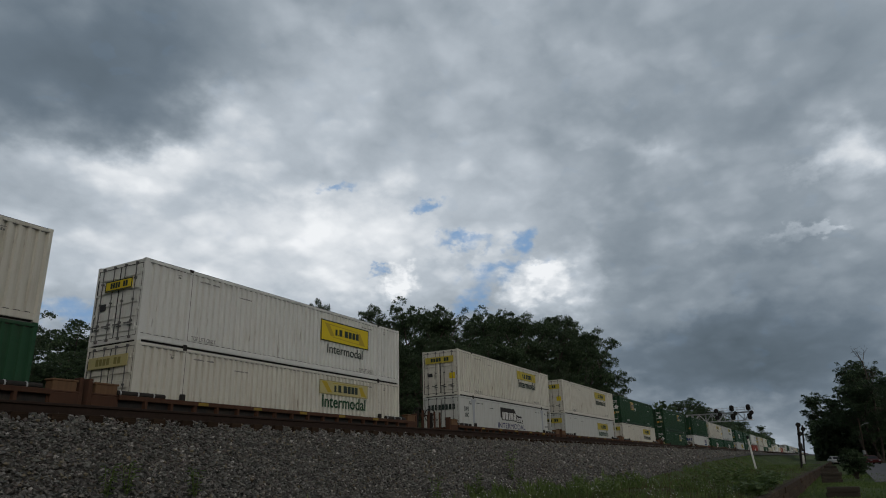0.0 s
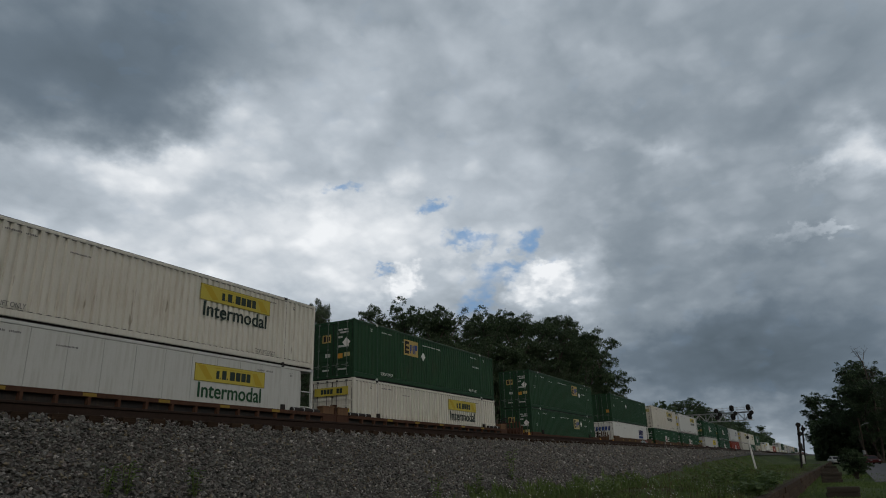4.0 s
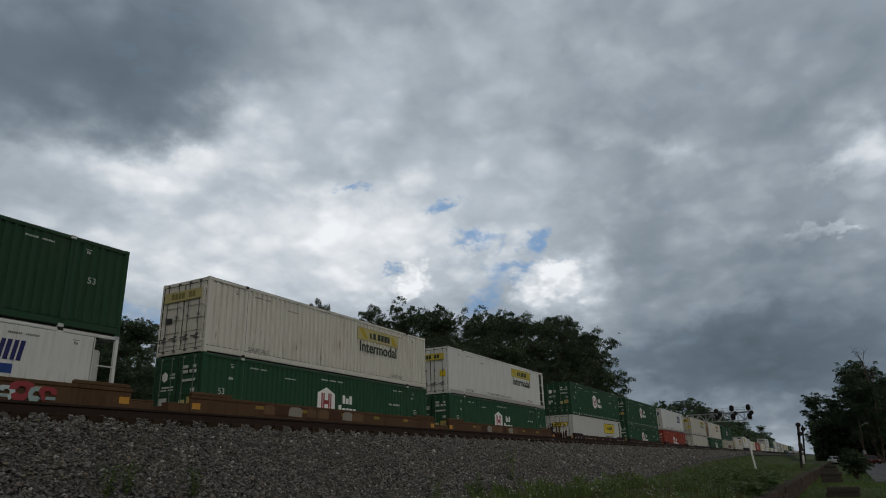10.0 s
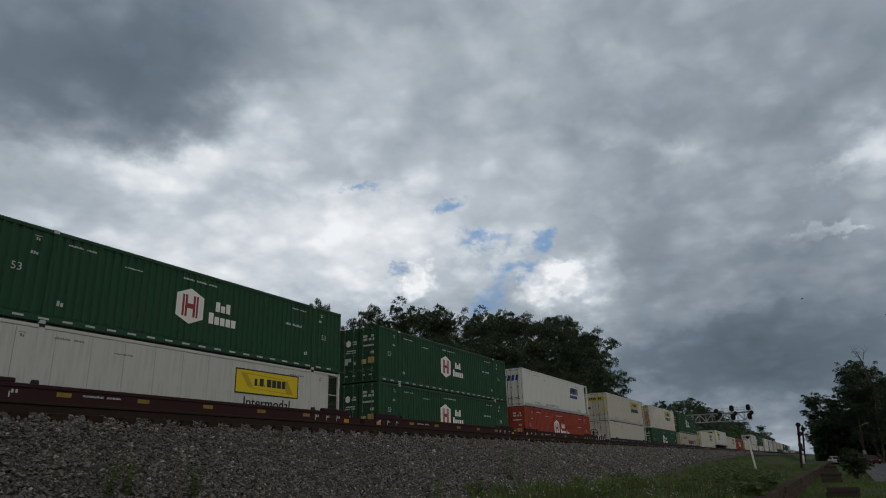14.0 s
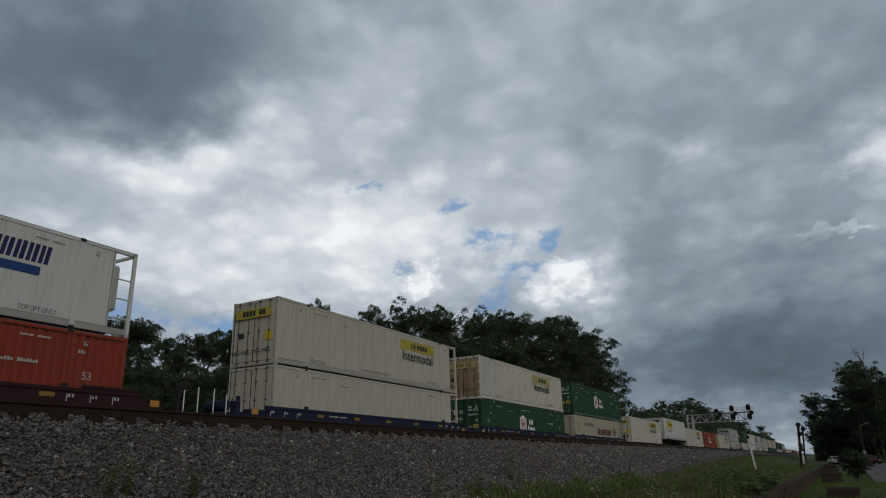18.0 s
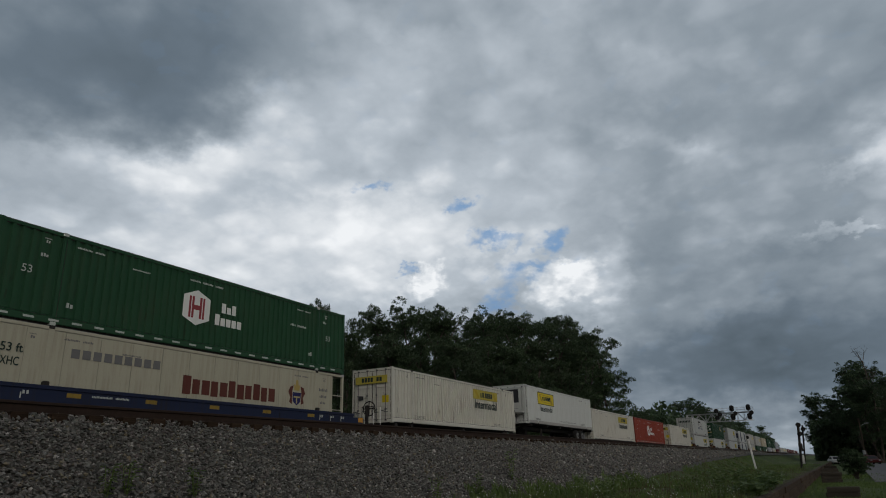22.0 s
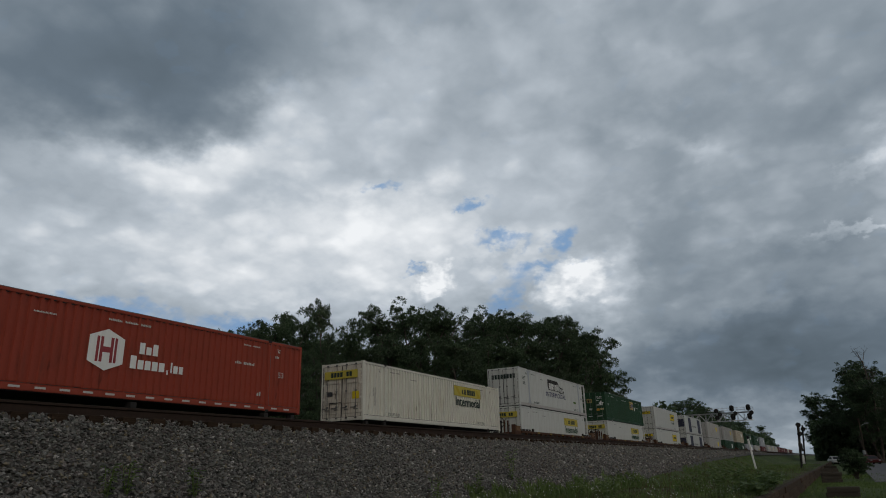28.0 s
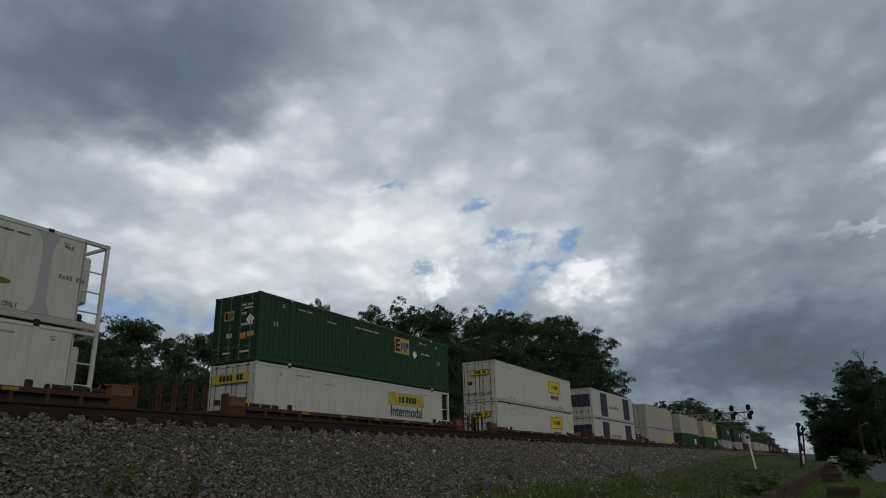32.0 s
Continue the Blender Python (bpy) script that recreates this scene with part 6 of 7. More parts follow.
def leaves(seed, tips, clump, per, size, material, flat=0.75):
    """Leaf sprays scattered round the tips."""
    rng = np.random.default_rng(seed)
    t = np.array([v[:] for v in tips])
    n = len(t) * per
    c = np.repeat(t, per, 0)
    d = rng.normal(0, 1, (n, 3))
    d /= np.linalg.norm(d, axis=1)[:, None] + 1e-6
    # each spray is a small heap of leaf tufts, fuller on its upper side
    tuft = rng.normal(0, 1, (len(t), 20, 3))
    tuft /= np.linalg.norm(tuft, axis=2)[..., None]
    tuft[..., 2] = np.abs(tuft[..., 2]) * 0.9 - 0.25
    pick = tuft[np.repeat(np.arange(len(t)), per), rng.integers(0, 20, n)]
    rad = clump * np.repeat(rng.uniform(0.65, 1.2, (len(t), 1)), per, 0)
    c = c + (pick * 0.70 + d * 0.34 * rng.uniform(0.1, 1.0, (n, 1))) * rad * np.array([1, 1, flat])
    u = rng.normal(0, 1, (n, 3))
    u /= np.linalg.norm(u, axis=1)[:, None]
    w = np.cross(u, rng.normal(0, 1, (n, 3)))
    w /= np.linalg.norm(w, axis=1)[:, None] + 1e-6
    s = size * rng.uniform(0.6, 1.4, (n, 1))
    v = np.stack([c - u * s, c + w * s * 0.5 - u * s * 0.2, c + u * s, c - w * s * 0.5 + u * s * 0.15], 1).reshape(-1, 3)
    f = np.arange(n * 4).reshape(-1, 4)
    return fast_mesh("crown", v, f, material)


def tree(seed, height, spread, label, per=170, clump=1.15, size=0.115, material=None, n_limbs=10):
    t = thing("tree", label, "tree", "trees along the railway")
    bm, tips = limbs(seed, height, spread, n_limbs)
    part("trunk", bm, M_BARK, t, smooth=True)
    link("crown", leaves(seed, tips, clump, per, size, material or M_LEAF), None, t)
    return t


T_LABEL = "tall leafy deciduous tree with a dark uneven crown"
KINDS = [tree(11, 17, 5.2, T_LABEL), tree(12, 18, 6.0, T_LABEL, n_limbs=12), tree(13, 15, 4.4, T_LABEL, 170, 1.05, 0.10, M_LEAF2), tree(14, 19, 5.0, T_LABEL, 170, 1.05, 0.10, M_LEAF2, 13), tree(15, 14, 5.5, T_LABEL)]
HEIGHTS = [max(v.co.z for o in k.children for v in o.data.vertices) - 0.4 for k in KINDS]


def plant_tree(kind, x, y, top, turn, wide=1.0):
    """A copy of a tree with its top at the given height."""
    z = ground_height(y)
    k = (top - z) / HEIGHTS[kind]
    m = Matrix.LocRotScale((x, y, z), Euler((0, 0, turn)), None)
    t = copy_thing(KINDS[kind], m)
    t.scale = (k * wide, k * wide, k)
    return t


def azimuth(az, y):
    return y / math.tan(radians(az))


def woods():
    rows = ((61.5, 38, 11.5, 0.95), (58.0, 40, 11.4, 1.0), (54.0, 40, 11.8, 0.95), (48.4, 44, 10.4, 0.7), (44.6, 42, 11.9, 0.6), (41.2, 40, 12.8, 0.62), (40.2, 44, 13.2, 0.7), (39.4, 40, 13.7, 0.40), (36.6, 41, 12.0, 0.55), (46.0, 39, 11.6, 0.7), (43.5, 39, 11.5, 0.75), (42.3, 38, 12.5, 0.6))
    for i, (az, y, el, wide) in enumerate(rows):
        x = azimuth(az, y)
        plant_tree((2, 4, 0, 2, 3, 1, 4, 2, 4, 1, 0, 4)[i], x, y, EYE_Z + math.hypot(x, y) * math.tan(radians(el)), i * 1.3, wide)
    tall = ((33.4, 42, 13.3), (32.2, 40, 13.6), (29.8, 40, 12.8), (27.6, 38, 13.2), (25.3, 38, 12.7), (23.0, 36, 12.4), (20.9, 35, 12.1), (19.0, 34, 11.6), (17.0, 33, 10.8), (15.6, 32, 10.4), (15.0, 32, 8.8))
    for i, (az, y, el) in enumerate(tall):
        x = azimuth(az, y)
        plant_tree((3, 1, 0, 3, 1, 0, 1, 3, 0, 1, 4)[i], x, y, EYE_Z + math.hypot(x, y) * math.tan(radians(el)), i * 2.1, 0.74)
    # rows behind that close the wood
    for i in range(25):
        az = 61 - i * 1.85
        y = (50 if az > 36 else 46) + (i % 3) * 3
        x = azimuth(az, y)
        el = 10.0 + 0.7 * (i % 2) if az > 36 else (11.7 + 0.5 * (i % 2) if az > 19 else 9.6)
        plant_tree(i % 5, x, y, EYE_Z + math.hypot(x, y) * math.tan(radians(el)), i * 0.9, 0.9)
    for i in range(14):
        az = 35 - i * 1.42
        y = 39 - 0.5 * i
        x = azimuth(az, y)
        plant_tree((i + 2) % 5, x, y, EYE_Z + math.hypot(x, y) * math.tan(radians(9.6 + 0.9 * (i % 2) - (1.4 if az < 17 else 0))), i * 1.9, 0.9)
    lower = ((63, 36, 8.4), (60, 36, 8.8), (56.2, 36, 9.0), (53, 36, 8.6), (50.2, 37, 8.0), (47.0, 37, 8.4), (43.0, 37, 9.0))
    for i, (az, y, el) in enumerate(lower):
        x = azimuth(az, y)
        plant_tree((4, 1, 0, 4, 1)[i % 5], x, y, EYE_Z + math.hypot(x, y) * math.tan(radians(el)), i * 2.7, 1.25)
    far = ((12.6, 30, 3.9), (11.8, 30, 3.6), (10.9, 31, 3.6), (9.6, 30, 4.45), (8.9, 30, 4.65), (8.2, 30, 4.0), (7.2, 31, 3.2), (6.4, 30, 2.6), (5.7, 31, 1.8), (4.75, 31, 1.95), (4.25, 31, 2.3), (3.8, 30, 1.9), (3.3, 30, 0.9), (2.9, 30, 0.6))
    for i, (az, y, el) in enumerate(far):
        y *= 1.4
        x = azimuth(az, y)
        plant_tree(i % 5, x, y, EYE_Z + math.hypot(x, y) * math.tan(radians(el)), i * 1.7, 1.0 if az > 5 else 0.75)
    for i in range(18):
        az = 12.9 - 0.56 * i
        y = 46 + 2.5 * (i % 3)
        x = azimuth(az, y)
        plant_tree((0, 1, 4)[i % 3], x, y, EYE_Z + math.hypot(x, y) * math.tan(radians((3.2 if az > 6.8 else 3.2 - 0.78 * (6.8 - az)) + 0.35 * (i % 2))), i * 1.3, 1.5)
    # unseen trees added behind the eye to shade the near end of the train
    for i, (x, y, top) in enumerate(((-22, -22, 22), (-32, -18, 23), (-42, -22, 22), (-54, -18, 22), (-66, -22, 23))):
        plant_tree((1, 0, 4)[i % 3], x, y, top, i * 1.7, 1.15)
    # a second unseen row, added right of the view to darken the far containers
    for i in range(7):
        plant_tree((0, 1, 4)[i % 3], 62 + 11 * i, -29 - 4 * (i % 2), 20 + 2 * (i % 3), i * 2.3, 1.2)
    right = ((0.65, 172, 4.1), (0.05, 168, 4.45), (-0.6, 176, 4.0), (-1.85, 170, 6.5), (-2.6, 160, 6.1), (-3.6, 165, 6.4), (-4.6, 150, 5.4), (-6.2, 140, 5.8), (-8.5, 130, 6.2))
    for i, (az, d, el) in enumerate(right):
        x, y = d * math.cos(radians(az)), d * math.sin(radians(az))
        plant_tree((2, 4, 0, 3, 1, 3, 0, 1, 0)[i], x, y, EYE_Z + d * math.tan(radians(el)), i * 1.1, 0.72)
    for i in range(14):
        az = 0.0 - 0.56 * i
        d = 178 + 5 * (i % 3)
        x, y = d * math.cos(radians(az)), d * math.sin(radians(az))
        plant_tree((4, 0, 1)[i % 3], x, y, EYE_Z + d * math.tan(radians(2.6 + 0.5 * (i % 2) + 0.12 * i)), i * 0.7, 1.25)
    for i, (az, d, el) in enumerate(((-1.2, 164, 4.2), (-2.2, 158, 4.8), (-3.1, 156, 5.0), (-4.2, 168, 5.0), (-2.8, 172, 5.6), (-3.9, 174, 5.8))):
        x, y = d * math.cos(radians(az)), d * math.sin(radians(az))
        plant_tree((1, 0, 4)[i % 3], x, y, EYE_Z + d * math.tan(radians(el)), i * 1.6, 1.1)
    bare = thing("bare_tree", "leafless dead treetop above the green crowns", "tree")
    bm, tips = limbs(31, 19, 3.6, 12, 0.018)
    high = max(v.co.z for v in bm.verts)
    part("trunk", bm, M_BARK, bare)
    bare.matrix_basis = pose(158, -8.7, 0) @ Matrix.Diagonal((0.8, 0.8, 22.4 / high, 1))


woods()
for ob in KINDS:                       # the first of each kind stands out of the way among the woods
    ob.location = (70 + 9 * KINDS.index(ob), 58 + 3 * KINDS.index(ob), 0.2)


def thicket(name, label, xs, ys, zs, count, size, seed, material):
    rng = np.random.default_rng(seed)
    c = np.stack([rng.uniform(*xs, count), rng.uniform(*ys, count), rng.uniform(0, 1, count)], 1)
    h = zs[0] + (zs[1] - zs[0]) * (0.5 + 0.5 * np.sin(c[:, 0] * 0.21 + 1.3 * np.sin(c[:, 0] * 0.07)) * np.cos(c[:, 1] * 0.3))
    c[:, 2] = 0.1 + c[:, 2] ** 0.8 * h
    u = rng.normal(0, 1, (count, 3))
    u /= np.linalg.norm(u, axis=1)[:, None]
    w = np.cross(u, rng.normal(0, 1, (count, 3)))
    w /= np.linalg.norm(w, axis=1)[:, None]
    s = size * rng.uniform(0.6, 1.4, (count, 1))
    v = np.stack([c - u * s, c + w * s * 0.55, c + u * s, c - w * s * 0.55], 1).reshape(-1, 3)
    me = fast_mesh(name, v, np.arange(count * 4).reshape(-1, 4), material)
    return tagged(link(name, me), label, "bushes", kind="stuff")


thicket("undergrowth", "dense dark undergrowth below the trees", (10, 190), (33, 50), (2.0, 6.5), 60000, 0.34, 3, M_LEAF)
thicket("saplings", "dense young growth filling the wood edge", (16, 66), (39, 50), (5.0, 9.0), 40000, 0.30, 8, M_LEAF)
thicket("far_woods", "distant woods beyond the tracks", (200, 640), (38, 66), (11.0, 18.5), 60000, 0.8, 4, M_LEAF)
thicket("hedge", "dark hedge below the trees beyond the road", (158, 186), (-26, 2.6), (4.0, 9.0), 40000, 0.42, 6, M_LEAF)


# ---- beside the track: timber wall, posts, signals ----
M_WALLTIE = wood_material("sun_bleached_wall_timber", (0.042, 0.030, 0.022), (0.098, 0.072, 0.052))


def retaining_wall():
    w = thing("wall", "low retaining wall of stacked weathered railway ties", "wall", kind="structure", at=(0, 2.04, 0))
    w.rotation_euler = (0, 0, math.atan(-0.0137))
    rng = random.Random(8)
    me = shared("wall_tie", lambda: boxes((0.0, 2.57, -0.12, 0.10, 0.0, 0.205), bevel=0.018), M_WALLTIE)
    for row in range(3):
        for i in range(52):
            x = 9 + i * 2.6 + (1.3 if row == 1 else 0.0)
            o = link("timber", me, None, w, at=(x, rng.uniform(-0.02, 0.02), row * 0.21 - 0.01))
            o.rotation_euler = (0, 0, radians(rng.uniform(-0.35, 0.35)))
    return w


retaining_wall()


def tie_stack(x, y, long, rows, turn):
    t = thing("timber_stack", "short pile of old weathered railway ties on the lawn", "timber pile", "tie piles on the lawn")
    rng = random.Random(int(x * 7))
    for r in range(rows):
        for k in range(2):
            o = part("timber", boxes((k * 0.24, k * 0.24 + 0.225, -long / 2, long / 2, r * 0.20, r * 0.20 + 0.195), bevel=0.02), M_TIE2, t)
            o.location = (rng.uniform(-0.03, 0.03), rng.uniform(-0.06, 0.06), 0)
    t.matrix_basis = pose(x, y, ground_height(y), 0, 0, turn)
    return t


M_TIE2 = wood_material("grey_old_timber", (0.036, 0.031, 0.025), (0.098, 0.085, 0.069))
tie_stack(49.5, 0.15, 1.1, 3, 4)
tie_stack(32.3, -0.2, 1.15, 2, -3)
tie_stack(64.0, 0.25, 1.2, 3, 2)
tie_stack(82.0, 0.3, 1.3, 3, -2)


def marker_post():
    p = thing("marker_post", "leaning white trackside marker post with a black cap", "post")
    part("board", boxes((-0.05, 0.05, -0.065, 0.065, -0.3, 2.2), bevel=0.02), M_POSTWHITE, p)
    part("cap", boxes((-0.06, 0.06, -0.085, 0.085, 2.2, 2.42), bevel=0.03), M_BLACK, p, "black cap")
    p.matrix_basis = pose(57, 5.0, 0.78, -5.5, 0, 0)


marker_post()


def signal_head(parent, x, y, z, lamps=2, size=0.3):
    """A dark back plate with hooded lenses, facing -X; all lamps are out."""
    h = part("signal_head", boxes((x, x + 0.22, y - size * 0.55, y + size * 0.55, z - size * (0.5 + 0.45 * lamps), z + size * (0.5 + 0.45 * lamps)), bevel=size * 0.12), M_BLACK, parent)
    bm = bmesh.new()
    tube(bm, (x - 0.02, y, z + size * 0.45 * (lamps - 1)), (x + 0.0, y, z + size * 0.45 * (lamps - 1)), size, sides=20)
    if lamps > 1:
        tube(bm, (x - 0.02, y, z - size * 0.45), (x, y, z - size * 0.45), size, sides=20)
    part("back_plate", bm, M_BLACK, h)
    for k in range(lamps):
        zz = z + size * 0.9 * (k - (lamps - 1) / 2)
        part("hood", tubes(size * 0.38, ((x - 0.28, y, zz + 0.02), (x - 0.02, y, zz)), sides=12), M_BLACK, h)
    return h


def mast_signal(x, y, top, label, heads, lean=0.0):
    s = thing("signal_mast", label, "railway signal", "trackside signals")
    z0 = ground_height(y)
    part("mast", tubes(0.075, ((x, y + lean, z0 - 0.2), (x, y, top)), sides=10), M_BLACK, s)
    part("base", boxes((x - 0.2, x + 0.2, y + lean - 0.2, y + lean + 0.2, z0 - 0.25, z0 + 0.08), bevel=0.03), M_BLACK, s)
    for z, lamps, size in heads:
        signal_head(s, x - 0.2, y, z, lamps, size)
    part("ladder", tubes(0.014, ((x + 0.25, y + lean - 0.09, z0), (x + 0.2, y - 0.09, top)), ((x + 0.25, y + lean + 0.09, z0), (x + 0.2, y + 0.09, top)), *(((x + 0.22, y + lean * (1 - 0.3 * k / (top - z0)) - 0.09, z0 + 0.3 * k), (x + 0.22, y + lean * (1 - 0.3 * k / (top - z0)) + 0.09, z0 + 0.3 * k)) for k in range(1, int((top - z0) / 0.3))), sides=5), M_BLACK, s)
    return s


M1 = mast_signal(66, 1.93, 4.3, "black signal mast with two dark round heads", ((4.15, 1, 0.2), (3.42, 1, 0.2)), 0.34)
part("plate", boxes((65.75, 65.8, 1.88, 2.2, 2.0, 2.65)), M_BLACK, M1)
M2 = mast_signal(100, 2.45, 5.4, "farther black signal mast with one small head", ((4.9, 1, 0.27),), 0.5)
part("plate", boxes((99.7, 99.75, 2.9, 3.25, 0.7, 1.75), bevel=0.02), M_POSTWHITE, M2, "white plate")


def signal_bridge():
    b = thing("signal_bridge", "grey cantilever signal bridge of steel lattice over the tracks", "signal bridge")
    x0, x1, y0, y1, z0, z1 = 164.4, 165.6, 13.7, 27.2, 9.55, 11.25
    for x in (x0, x1):
        for z in (z0, z1):
            part("chord", boxes((x - 0.07, x + 0.07, y0 if z == z1 else y0 - 0.4, y1, z - 0.07, z + 0.07), bevel=0.01), M_TRUSS, b)
        n = 10
        for i in range(n):
            ya, yb = y0 + (y1 - y0) * i / n, y0 + (y1 - y0) * (i + 1) / n
            p, q = (z0, z1) if i % 2 else (z1, z0)
            part("diagonal", tubes(0.055, ((x, ya, p), (x, yb, q)), sides=6), M_TRUSS, b)
            part("strut", tubes(0.04, ((x, ya, z0), (x, ya, z1)), sides=6), M_TRUSS, b)
    part("walkway", boxes((x0 - 0.3, x1 + 0.3, y0 - 0.6, y1, z1 + 0.08, z1 + 0.13)), M_TRUSS, b)
    for x in (x0 - 0.3, x1 + 0.3):
        part("hand_rail", tubes(0.025, ((x, y0 - 0.6, z1 + 1.1), (x, 22.5, z1 + 1.1)), ((x, y0 - 0.6, z1 + 0.6), (x, 22.5, z1 + 0.6)), *(((x, y0 - 0.6 + 1.6 * k, z1 + 0.1), (x, y0 - 0.6 + 1.6 * k, z1 + 1.1)) for k in range(6)), sides=5), M_TRUSS, b)
    for x in (x0, x1):
        for y in (26.0, 27.2):
            part("leg", boxes((x - 0.12, x + 0.12, y - 0.12, y + 0.12, 0.2, z1 + 0.1), bevel=0.015), M_TRUSS, b)
    part("leg_bracing", tubes(0.045, *(((x0, 26.0 if k % 2 else 27.2, 1 + 1.1 * k), (x0, 27.2 if k % 2 else 26.0, 2.1 + 1.1 * k)) for k in range(8)), sides=5), M_TRUSS, b)
    for y, dy in ((13.9, -0.5), (17.3, -0.6), (20.6, -0.7)):
        part("head_post", tubes(0.06, ((x0 - 0.35, y, z0 + 0.3), (x0 - 0.35, y, 12.5)), sides=8), M_TRUSS, b)
        signal_head(b, x0 - 0.7, y, 12.15 if y < 20 else 11.8, 2 if y < 20 else 1, 0.48)
        signal_head(b, x0 - 0.7, y + dy, 11.05, 1, 0.45)
        signal_head(b, x0 - 0.75, y + dy * 0.1, 10.3, 2 if y < 20 else 1, 0.5)


signal_bridge()


# ---- beyond the wall: road, pole, parked cars ----
def asphalt_material():
    n = Nodes("worn_asphalt")
    p = n.coord()
    g, a = n.noise(p, 40.0, 4.0), n.noise(p, 0.4, 4.0)
    return n.surface(n.mix(n.span(a, 0.3, 0.7), n.mix(g, (0.060, 0.060, 0.062), (0.10, 0.10, 0.10)), (0.125, 0.12, 0.117)), 0.9, 0.0, g, 0.01)


M_ROAD = asphalt_material()
tagged(link("road", raw("road", [(49, -2.1, 0.05), (146, -4.2, 0.06), (146, -16, 0.06), (49, -16, 0.05), (49, -2.1, -0.2), (146, -4.2, -0.2), (146, -16, -0.2), (49, -16, -0.2)], [(0, 3, 2, 1), (0, 1, 5, 4), (1, 2, 6, 5), (2, 3, 7, 6), (3, 0, 4, 7)], M_ROAD)), "worn grey asphalt road beside the lawn", "road", kind="structure")


def utility_pole():
    p = thing("utility_pole", "leaning wooden utility pole with a street lamp arm", "utility pole")
    part("pole", tube(bmesh.new(), (0, 0, -0.3), (0, -0.16, 7.7), 0.15, 0.11, 10), M_POLE, p)
    part("lamp_arm", tubes(0.035, ((0, -0.36, 6.4), (-0.2, -1.0, 6.75)), sides=6), M_STEEL, p)
    part("lamp_head", boxes((-0.35, -0.05, -1.55, -0.95, 6.68, 6.82), bevel=0.04), M_STEEL, p)
    part("transformer", tubes(0.22, ((-0.3, 0.05, 1.6), (-0.3, 0.05, 2.3)), sides=12), M_STEEL, p)
    p.location = (140, -5.28, 0)


utility_pole()


def parked_car(x, y, turn, paint, label):
    c = thing("car", label, "car", "parked cars")
    bm = bmesh.new()
    prof = [(-2.2, 0.35), (-2.2, 0.75), (-1.3, 0.88), (-0.6, 1.42), (0.9, 1.45), (1.7, 0.95), (2.2, 0.85), (2.2, 0.35)]
    n = len(prof)
    vs = [[bm.verts.new((a, s * (0.86 if b < 1.2 else 0.68), b)) for a, b in prof] for s in (-1, 1)]
    for i in range(n):
        bm.faces.new((vs[0][i], vs[0][(i + 1) % n], vs[1][(i + 1) % n], vs[1][i]))
    bm.faces.new(vs[0][::-1])
    bm.faces.new(vs[1])
    bmesh.ops.recalc_face_normals(bm, faces=bm.faces)
    bmesh.ops.bevel(bm, geom=list(bm.edges), offset=0.05, segments=2, affect="EDGES")
    part("body", bm, paint, c)
    for s in (-1, 1):
        g = bmesh.new()
        g.faces.new([g.verts.new((a, s * (0.875 - 0.28 * (b - 0.9)), b)) for a, b in ((-1.05, 0.95), (-0.5, 1.34), (0.8, 1.36), (1.35, 0.97))])
        part("side_window", g, M_DARKGLASS, c)
    for a, b, z0, z1 in ((-1.28, -0.66, 0.92, 1.38), (1.65, 0.98, 1.0, 1.4)):
        g = bmesh.new()
        k = -0.03 if a < 0 else 0.03
        g.faces.new([g.verts.new(v) for v in ((a + k, -0.74, z0), (a + k, 0.74, z0), (b + k, 0.62, z1), (b + k, -0.62, z1))])
        part("windscreen", g, M_DARKGLASS, c)
    for wx in (-1.4, 1.4):
        for wy in (-0.82, 0.64):
            w = part("wheel", tubes(0.33, ((wx, wy, 0.33), (wx, wy + 0.18, 0.33)), sides=18), M_RUBBER, c)
            part("rim", tubes(0.2, ((wx, wy - 0.01, 0.33), (wx, wy + 0.19, 0.33)), sides=14), M_STEEL, w)
    for s in (-0.6, 0.6):
        part("headlight", boxes((-2.23, -2.17, s - 0.16, s + 0.16, 0.62, 0.74)), M_STEEL, c)
        part("tail_light", boxes((2.17, 2.23, s - 0.14, s + 0.14, 0.7, 0.84)), M_RED, c)
    c.matrix_basis = pose(x, y, 0.0, 0, 0, turn)


parked_car(150, -0.75, 14, M_POSTWHITE, "white parked car near the trees")
parked_car(156, -3.0, 75, M_POSTWHITE, "second white parked car by the hedge")
parked_car(132, -5.6, 15, M_RED, "dark red parked car by the pole")


def bush(x, y, r, h, seed, label):
    b = thing("bush", label, "bush", "garden bushes")
    rng = random.Random(seed)
    bm = bmesh.new()
    tips = []
    for i in range(16):
        a, k = i * 2.4, math.sqrt((i + 0.5) / 16)
        e = Vector((math.cos(a) * r * k, math.sin(a) * r * k, h * (1.0 - 0.5 * k * k) * rng.uniform(0.75, 1.0)))
        st = bmesh.new()
        tube(st, (0, 0, 0), e, 0.03, 0.01, 5)
        part("stem", st, M_BARK, b)
        tips += [e, e * 0.72, e * 0.45]
    link("crown", leaves(seed, tips, 0.42 * r, 90, 0.09, M_LEAF), None, b)
    b.location = (x, y, ground_height(y))
    return b


bush(55.5, -1.35, 0.88, 2.15, 41, "dark rounded bush between the lawn and road")


